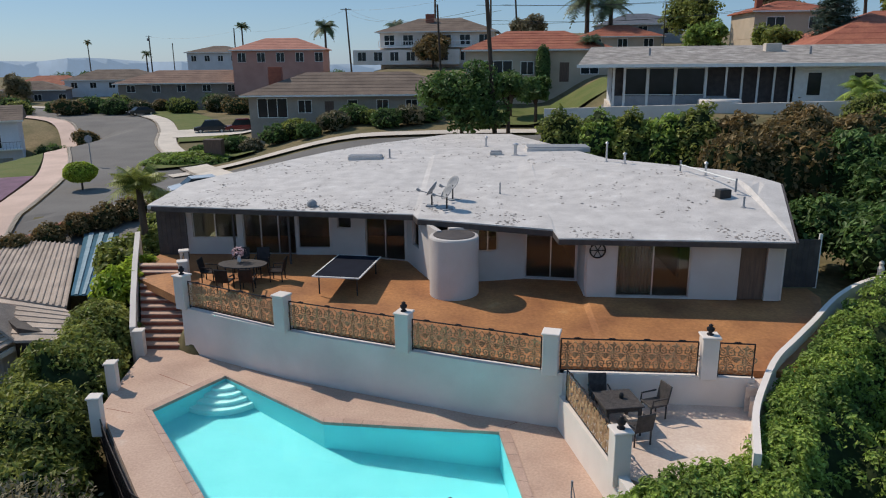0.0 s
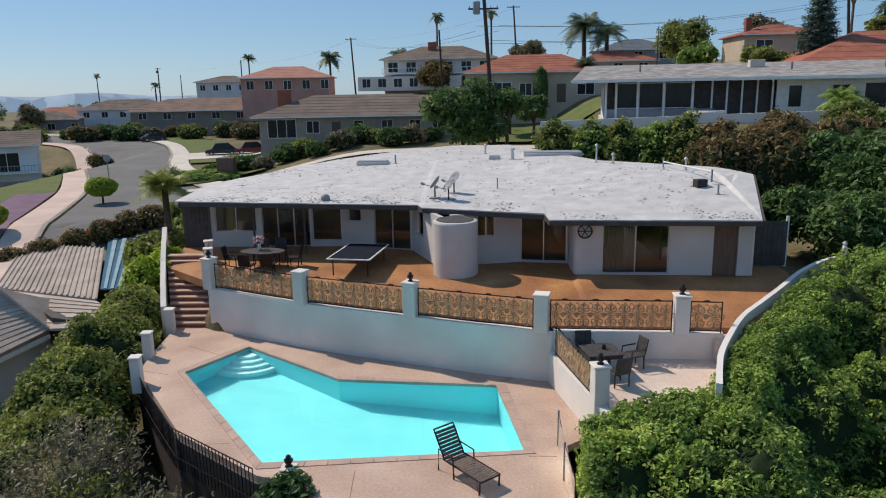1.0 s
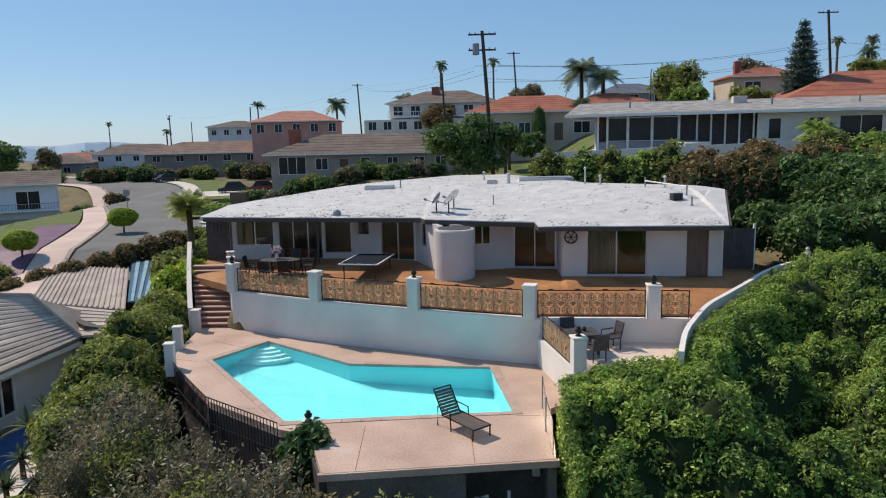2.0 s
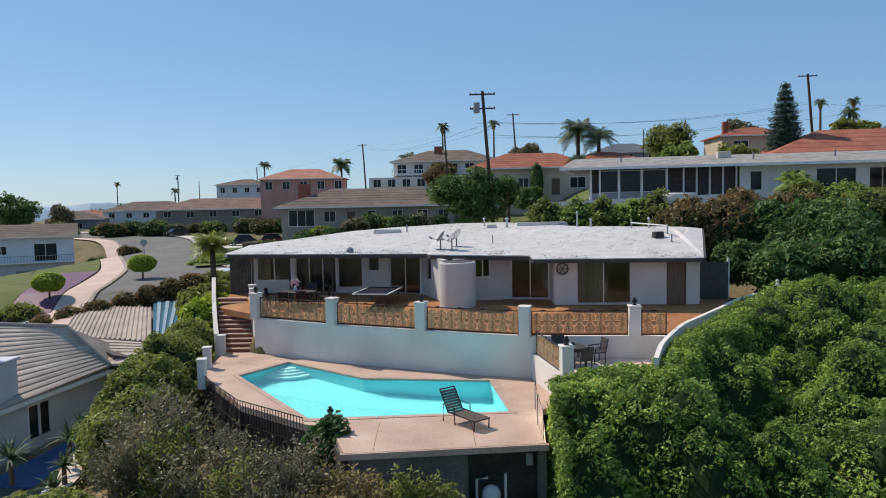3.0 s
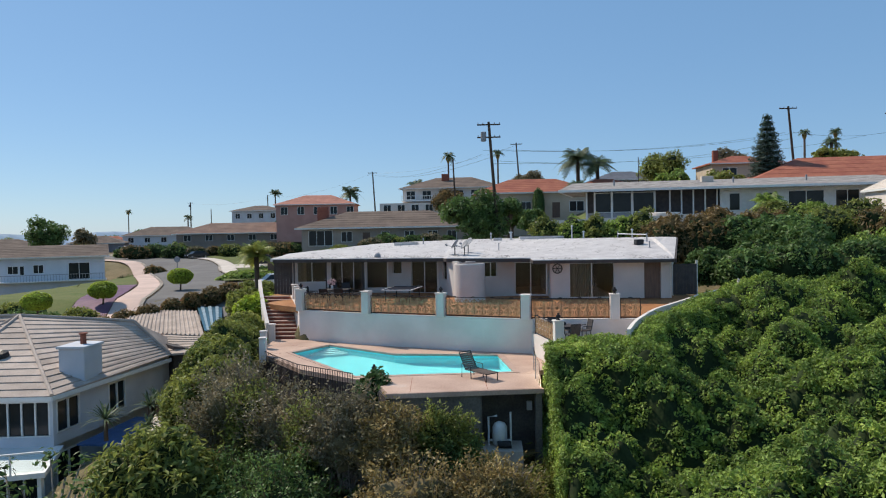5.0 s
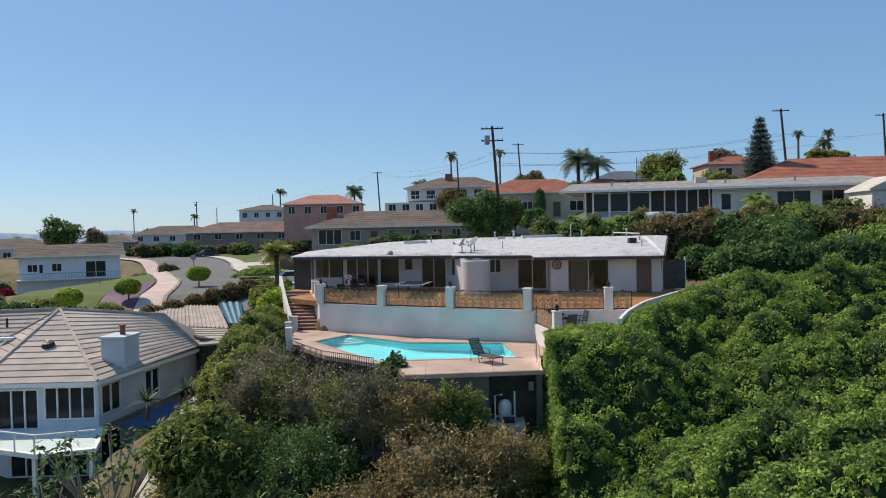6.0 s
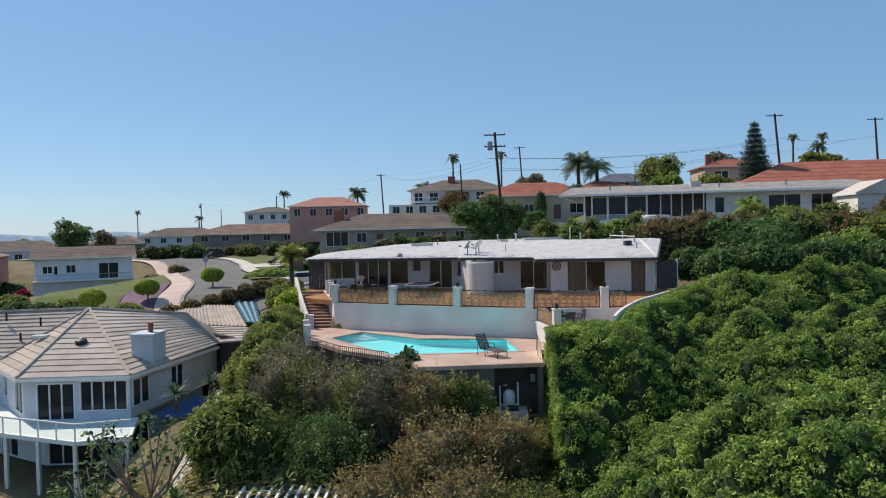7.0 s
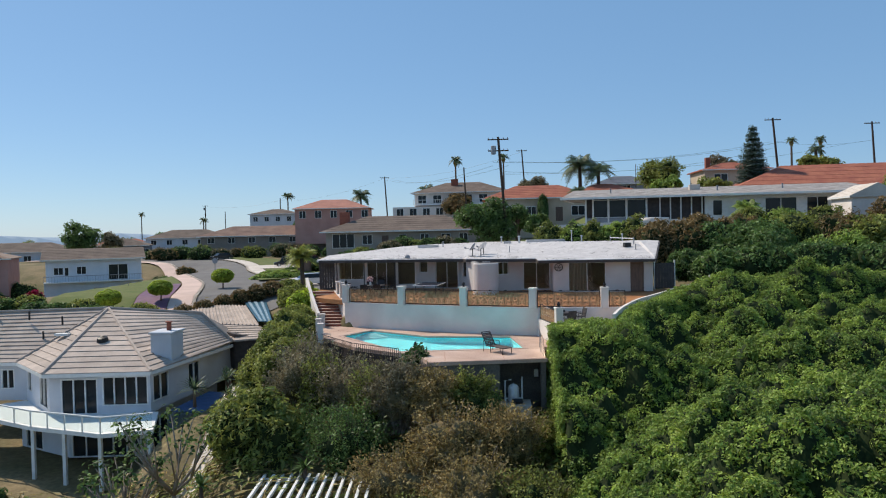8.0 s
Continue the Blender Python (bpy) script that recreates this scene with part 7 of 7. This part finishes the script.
# ---- things on the roof ----
def rz(x, y):
    return float(roof_z(x, y)) + 0.01


def dish(x, y, ang, label):
    z = rz(x, y)
    th = thing("satellite_dish", pose(x, y, z, 0, 0, ang), label, "satellite dish", "satellite dishes on the roof")
    part("base_plate", box(B(), -.22, -.22, -.02, .22, .22, .03), GREY_PAINT, th)
    part("mast", tube(B(), [(0, 0, 0), (0, 0, .62)], .035, 8), BLACK, th)
    bm = B()
    rings = []
    for r, d in ((0.0, 0.1), (.15, .09), (.3, .05), (.4, 0.0)):
        rings.append([bm.verts.new((r * math.cos(a) * 1.0, -d * -1, r * math.sin(a) * .9)) for a in (6.2832 * k / 16 for k in range(16))])
    for a, b in zip(rings, rings[1:]):
        for k in range(16):
            bm.faces.new((a[k], a[(k + 1) % 16], b[(k + 1) % 16], b[k]))
    bmesh.ops.remove_doubles(bm, verts=bm.verts, dist=.001)
    bmesh.ops.solidify(bm, geom=list(bm.faces), thickness=.02)
    d = part("reflector", bm, GREY_PAINT, th, "grey reflector bowl", smooth=True)
    d.matrix_basis = pose(0, 0, .72, -35, 0, 0)
    part("arm", tube(B(), [(0, -.05, .5), (0, -.55, .62)], .02, 6), GREY_PAINT, th)
    part("receiver", tube(B(), [(0, -.5, .6), (0, -.64, .68)], .06, 8), GREY_PAINT, th)


dish(0.75, 3.75, -70, "grey satellite dish on a short mast")
dish(0.95, 5.3, -60, "grey satellite dish on a short mast, second")
dish(0.1, 4.4, -100, "small grey satellite dish on a short mast")


def roof_pipe(x, y, h, r, label, cap=False, cat="vent pipe"):
    z = rz(x, y)
    th = thing("vent_pipe", pose(x, y, z), label, cat, "roof pipes")
    part("pipe", tube(B(), [(0, 0, -.05), (0, 0, h)], r, 10), GREY_PAINT if not cap else ALU, th)
    part("flashing", tube(B(), [(0, 0, -.02), (0, 0, .03)], [r * 3, r * 1.2], 12), GREY_PAINT, th)
    if cap:
        part("cap", tube(B(), [(0, 0, h), (0, 0, h + .05), (0, 0, h + .12)], [r * 1.9, r * 1.9, r * .4], 10), ALU, th)


for x, y, h, r, c in ((3.0, 6.0, .5, .03, 0), (-2.9, 15.3, .5, .05, 0), (4.15, 14.7, .55, .09, 1), (8.55, 11.4, .9, .05, 1), (9.3, 10.6, .45, .06, 1), (12.2, 2.4, .4, .04, 0), (12.0, 6.6, .5, .05, 1), (2.6, 19.0, .5, .06, 1)):
    roof_pipe(x, y, h, r, "grey metal vent pipe on the gravel roof" if not c else "capped metal flue on the gravel roof", c)
dome = thing("dome_vent", pose(-5.05, 4.75, rz(-5.05, 4.75)), "dark domed roof vent on the gravel roof", "roof vent")
bm = B()
tube(bm, [(0, 0, -.05), (0, 0, .08), (0, 0, .18), (0, 0, .25), (0, 0, .28)], [.2, .22, .19, .12, .02], 14)
part("hood", bm, GREY_PAINT, dome, smooth=True)
for x, y, w, d, lab in ((-4.3, 15.4, 1.9, .9, "long flat grey skylight curb"), (3.1, 15.2, .7, .5, "small flat roof hatch"), (6.7, 17.0, 3.6, 1.6, "large flat skylight curb")):
    th = thing("skylight", pose(x, y, rz(x, y)), lab + " on the roof", "skylight", "roof skylights")
    part("curb", box(B(), -w / 2, -d / 2, -.1, w / 2, d / 2, .16, bevel=.02), ROCK_ROOF, th)
    part("lid", box(B(), -w / 2 + .05, -d / 2 + .05, .165, w / 2 - .05, d / 2 - .05, .2), GREY_PAINT, th)
bx = thing("roof_box", pose(11.8, 3.6, rz(11.8, 3.6), 0, 0, 15), "small black vent box on the roof", "vent box")
part("body", box(B(), -.25, -.2, -.05, .25, .2, .3, bevel=.02), BLACK, bx)
ms = thing("antenna_mast", pose(11.6, 5.8, rz(11.6, 5.8)), "fallen white antenna mast lying on the roof", "antenna")
part("mast", tube(B(), [(-.3, 2.2, .3), (.75, -2.0, .25)], .035, 6), WHITE_PAINT, ms)
part("bracket", tube(B(), [(.75, -2.0, -.2), (.75, -2.0, .35)], .04, 6), GREY_PAINT, ms)
part("bracket", tube(B(), [(-.3, 2.2, -.1), (-.3, 2.2, .5)], .04, 6), GREY_PAINT, ms)
# pale patches of loose rock on the roof
rv, rf = [], []
rg = np.random.default_rng(11)
for k in range(2600):
    x = rg.uniform(-11.8, 13.4)
    y0, y1 = line_y(ROOF_FRONT_X, x), line_y(ROOF_BACK, x)
    y = rg.uniform(y0 + .05, y1 - .1) if rg.random() < .6 else y0 + .1 + abs(rg.normal(0, .8))
    if x > 12.8 or y > y1 - .1 or lumps(x, y, 0, 1.1, 7) < -.1:
        continue
    s_ = rg.uniform(.03, .085)
    z = rz(x, y) - .01
    a = rg.uniform(0, 6.28)
    i = len(rv)
    ring = [(x + s_ * math.cos(a + q) * rg.uniform(.7, 1.2), y + s_ * math.sin(a + q) * rg.uniform(.7, 1.2)) for q in (0, 1.57, 3.14, 4.71)]
    rv += [(p[0], p[1], z) for p in ring] + [(x + (p[0] - x) * .5, y + (p[1] - y) * .5, z + s_ * .22) for p in ring]
    rf += [(i, i + 1, i + 5, i + 4), (i + 1, i + 2, i + 6, i + 5), (i + 2, i + 3, i + 7, i + 6), (i + 3, i, i + 4, i + 7), (i + 4, i + 5, i + 6, i + 7)]
rocks = new("roof_rocks", raw_mesh("roof_rocks", np.array(rv), np.array(rf), ROOF_GRIT))
tagged(rocks, "loose darker rock gravel strewn on the roof", "gravel", kind="stuff")

# ---- terrace furniture ----
def turned_leg(bm, x, y, z0, z1, r=.03):
    tube(bm, [(x, y, z0), (x, y, z1)], r, 8)
    return bm


tt = thing("ping_pong_table", pose(-3.1, 1.95, deck_z(-3.1, 1.95), 0, 0, -8), "dark blue table tennis table with white edge lines", "table")
part("tabletop", box(B(), -.92, -1.55, .74, .92, 1.55, .775, bevel=.006), material("navy_tabletop", (0.012, 0.016, 0.028), (0.01, 0.012, 0.022), scale=2, rough=.85, bump=.02, spec=.1), tt)
for x0, y0, x1, y1 in ((-.92, -1.55, -.88, 1.55), (.88, -1.55, .92, 1.55), (-.88, -1.55, .88, -1.5), (-.88, 1.5, .88, 1.55)):
    part("edge_line", box(B(), x0, y0, .7755, x1, y1, .779), WHITE_PAINT, tt)
part("edge_trim", box(B(), -.93, -1.565, .735, .93, -1.552, .78), WHITE_PAINT, tt)
part("edge_trim", box(B(), .922, -1.55, .735, .935, 1.55, .78), WHITE_PAINT, tt)
part("edge_trim", box(B(), -.935, -1.55, .735, -.922, 1.55, .78), WHITE_PAINT, tt)
for x in (-.75, .75):
    for y in (-1.3, 1.3):
        part("leg", turned_leg(B(), x, y, 0, .74), BLACK, tt)


def dining_chair(m, mat, label, group):
    th = thing("patio_chair", m, label, "chair", group)
    part("seat", box(B(), -.27, -.27, .4, .27, .27, .46, bevel=.02), mat, th)
    bm = box(B(), -.27, 0, 0, .27, .05, .55, bevel=.02)
    b = part("backrest", bm, mat, th)
    b.matrix_basis = pose(0, .24, .44, -12, 0, 0)
    for x in (-.24, .24):
        for y in (-.24, .24):
            part("leg", turned_leg(B(), x, y, 0, .41, .025), mat, th)
    for x in (-.29, .29):
        part("armrest", tube(B(), [(x, -.24, .42), (x, -.22, .64), (x, .25, .66)], .025, 6), mat, th)
    return th


dt = thing("dining_table", pose(-7.5, 2.5, deck_z(-7.5, 2.5), 0, 0, -5), "dark oval patio dining table with a pale edge", "table")
bm = B()
prism(bm, [(1.0 * math.cos(a), .65 * math.sin(a)) for a in (6.2832 * k / 28 for k in range(28))], .7, .74)
part("tabletop", bm, WICKER, dt)
for x in (-.6, .6):
    for y in (-.35, .35):
        part("leg", turned_leg(B(), x, y, 0, .7), BLACK, dt)
ch = dining_chair(pose(-8.9, 2.5, deck_z(-8.9, 2.5), 0, 0, 90), IRON, "dark metal patio chair round the table", "chairs round the terrace table")
for x, y, a in ((-7.9, 1.45, 175), (-7.0, 1.45, 185), (-7.9, 3.55, 0), (-7.0, 3.55, 8), (-6.1, 2.5, -90)):
    copy_thing(ch, pose(x, y, deck_z(x, y), 0, 0, a))
vs_ = thing("flower_vase", pose(-7.7, 2.7, deck_z(-7.5, 2.5) + .74), "vase of pale pink flowers on the table", "vase")
part("vase", tube(B(), [(0, 0, 0), (0, 0, .08), (0, 0, .2), (0, 0, .26)], [.05, .09, .06, .08], 12), WHITE_PAINT, vs_, smooth=True)
fl = leaves_on(blob((0, 0, .42), (.24, .24, .2), 5, .2, nu=12, nv=8), 140, .07, .06)
o = new("bouquet", raw_mesh("bouquet", fl[0], fl[1], leaf_material("pale_pink_petal", (.7, .5, .5), (.6, .4, .42))))
o.parent = vs_

# patio set below
pt = thing("patio_table", pose(5.85, -6.75, -1.4, 0, 0, 10), "square dark wicker patio table", "table")
part("tabletop", box(B(), -.55, -.55, .7, .55, .55, .74, bevel=.01), WICKER, pt)
part("apron", box(B(), -.5, -.5, .58, .5, .5, .7), WICKER, pt)
for x in (-.46, .46):
    for y in (-.46, .46):
        part("leg", box(B(), x - .04, y - .04, 0, x + .04, y + .04, .6), WICKER, pt)
wc = dining_chair(pose(6.95, -6.35, -1.4, 0, 0, -70), WICKER, "dark grey wicker patio chair", "wicker chairs on the patio")
for x, y, a in ((5.5, -5.95, 5), (6.2, -7.75, 200)):
    copy_thing(wc, pose(x, y, -1.4, 0, 0, a))
jar = thing("jar", pose(5.95, -6.7, -.66), "small dark jar on the patio table", "jar")
part("jar_body", tube(B(), [(0, 0, 0), (0, 0, .1), (0, 0, .16)], [.06, .07, .04], 10), BLACK, jar)

# sun lounger on the pool deck
lo = thing("sun_lounger", pose(1.35, -11.15, ZP, 0, 0, -49), "dark metal sun lounger with mesh sling, back raised", "sun lounger")
for y in (-.32, .32):
    part("side_rail", tube(B(), [(0, y, .36), (1.45, y, .34)], .022, 6), IRON, lo)
    part("back_rail", tube(B(), [(0.05, y, .36), (-.38, y, 1.05)], .022, 6), IRON, lo)
    part("armrest", tube(B(), [(-.18, y * 1.08, .0), (-.16, y * 1.08, .6), (.42, y * 1.08, .58), (.45, y * 1.08, .0)], .022, 6), IRON, lo)
    part("leg", tube(B(), [(1.4, y, 0), (1.42, y, .34)], .022, 6), IRON, lo)
part("foot_rail", tube(B(), [(1.45, -.32, .34), (1.45, .32, .34)], .022, 6), IRON, lo)
part("head_rail", tube(B(), [(-.38, -.32, 1.05), (-.38, .32, 1.05)], .022, 6), IRON, lo)
for k in range(14):
    x = .08 + k * .097
    part("sling_strip", box(B(), x, -.3, .345, x + .075, .3, .355), SLING, lo)
for k in range(8):
    b = part("back_strip", box(B(), 0, -.3, -.005, .08, .3, .005), SLING, lo)
    b.matrix_basis = pose(.02 - .4 * (k + .3) / 8, 0, .4 + .65 * (k + .3) / 8, 0, 58, 0)

# glass screen and pump alcove at the edge of the deck
for i, (p, q) in enumerate((((4.2, -9.9), (4.15, -11.6)), ((4.15, -11.7), (4.18, -13.4)))):
    gp = thing("glass_screen", pose(p[0], p[1], ZP), "clear glass screen panel on slim posts", "glass screen", "glass screens by the pool")
    g = part("panel", wall_strip(B(), [(0, 0), (q[0] - p[0], q[1] - p[1])], .02, .06, 1.0), GLASS_FENCE, gp)
    g.visible_shadow = False
    part("post", box(B(), -.025, -.025, 0, .025, .025, 1.05), GREY_PAINT, gp)
pm = thing("pool_pump", pose(2.55, -13.3, -4.75), "white pool filter tank and pump with pipes", "pool pump")
part("tank", tube(B(), [(0, 0, .1), (0, 0, .2), (0, 0, .85), (0, 0, 1.0), (0, 0, 1.08)], [.2, .3, .3, .22, .05], 16), WHITE_PAINT, pm, smooth=True)
part("pump_body", tube(B(), [(-.1, -.45, .25), (.45, -.45, .25)], .14, 12), BLACK, pm)
for pts in ([(-.45, 0, -.2), (-.45, 0, 1.25), (-.1, 0, 1.3)], [(.45, .0, -.2), (.45, 0, 1.45)], [(-.45, 0, .3), (.45, 0, .3)]):
    part("pipe", tube(B(), pts, .045, 8), WHITE_PAINT, pm)
part("pad", box(B(), -.9, -.9, -.9, .9, .6, .1), CONCRETE, pm)
el = thing("meter_box", pose(3.85, -11.75, -3.6), "white meter box on the alcove wall", "meter box")
part("body", box(B(), -.12, -.12, 0, .12, .0, .4, bevel=.02), WHITE_PAINT, el)

# fences and posts round the pool deck
def iron_fence(pts, label):
    for a, b in zip(pts, pts[1:]):
        a, b = Vector(a), Vector(b)
        L = (b - a).length
        th = thing("iron_fence", pose(a.x, a.y, ZP - .72, 0, 0, math.degrees(math.atan2(b.y - a.y, b.x - a.x))), label, "fence", "fence panels round the pool")
        for z in (.12, 1.0):
            part("rail", tube(B(), [(0, 0, z), (L, 0, z)], .02, 6), IRON, th)
        n = int(L / .16)
        for k in range(n + 1):
            part("bar", box(B(), L * k / n - .01, -.01, -.25, L * k / n + .01, .01, 1.02), IRON, th)


iron_fence([(-6.75, -9.55), (-3.75, -11.75)], "black iron bar fence at the pool edge")
iron_fence([(-10.2, -4.75), (-8.5, -7.2), (-6.75, -9.55)], "black iron bar fence at the pool edge")
pilaster(-2.8, -11.75, ZP - .6, ZP + .35, .34, 0, 1)
bush("vine", (-2.7, -12.4, -3.0), (.75, .6, 1.2), DARK_LEAF, "leafy vine climbing the pool post", 2200, .16, "vine", seed=610)
# wagon wheel ornament on the wall
wh = thing("wall_wheel", pose(6.3, 0.0, 1.78), "round dark iron wheel ornament on the wall", "wall ornament")
bm = B()
tube(bm, [(.27 * math.cos(a), 0, .27 * math.sin(a)) for a in (6.2832 * k / 24 for k in range(25))], .03, 6)
part("rim", bm, IRON, wh)
for k in range(3):
    a = math.pi * k / 3
    part("spoke", tube(B(), [(-.26 * math.cos(a), 0, -.26 * math.sin(a)), (.26 * math.cos(a), 0, .26 * math.sin(a))], .018, 6), IRON, wh)
# things stored at the side of the house
sg = thing("side_gate", pose(13.3, 1.2, 0), "dark board gate with white posts beside the house", "gate")
for k in range(7):
    part("board", box(B(), k * .2, 0, .05, k * .2 + .19, .03, 1.9), EAVE_DARK, sg)
for x in (0, 1.4):
    part("post", box(B(), x - .05, .03, 0, x + .05, .12, 2.1), WHITE_PAINT, sg)
st = thing("garden_statue", pose(17.3, 1.7, .4), "small white stone garden figure on the wall", "statue")
part("figure", tube(B(), [(0, 0, 0), (0, 0, .1), (0, 0, .25), (0, 0, .36), (0, 0, .46), (0, 0, .56)], [.12, .1, .13, .07, .1, .03], 10), STUCCO, st)
gp2 = thing("side_planter", pose(18.3, 1.7, .4), "small round stone planter on the wall", "planter")
part("bowl", tube(B(), [(0, 0, 0), (0, 0, .1), (0, 0, .28)], [.1, .14, .2], 12), STUCCO, gp2)
# concrete joints in the pool deck
for p, q in (((-1.2, -11.3), (-1.0, -14.2)), ((1.9, -11.0), (2.1, -13.75)), ((3.35, -10.5), (4.1, -10.5)), ((-5.0, -9.9), (-5.7, -9.95)), ((-8.9, -4.9), (-9.9, -4.6)), ((2.8, -5.45), (3.2, -5.15)), ((-7.7, -3.0), (-9.3, -2.0))):
    setting("deck_joint", wall_strip(B(), [p, q], .018, ZP + .0005, ZP + .003), BRICK_RED, "dark joint line in the concrete deck", "joint")
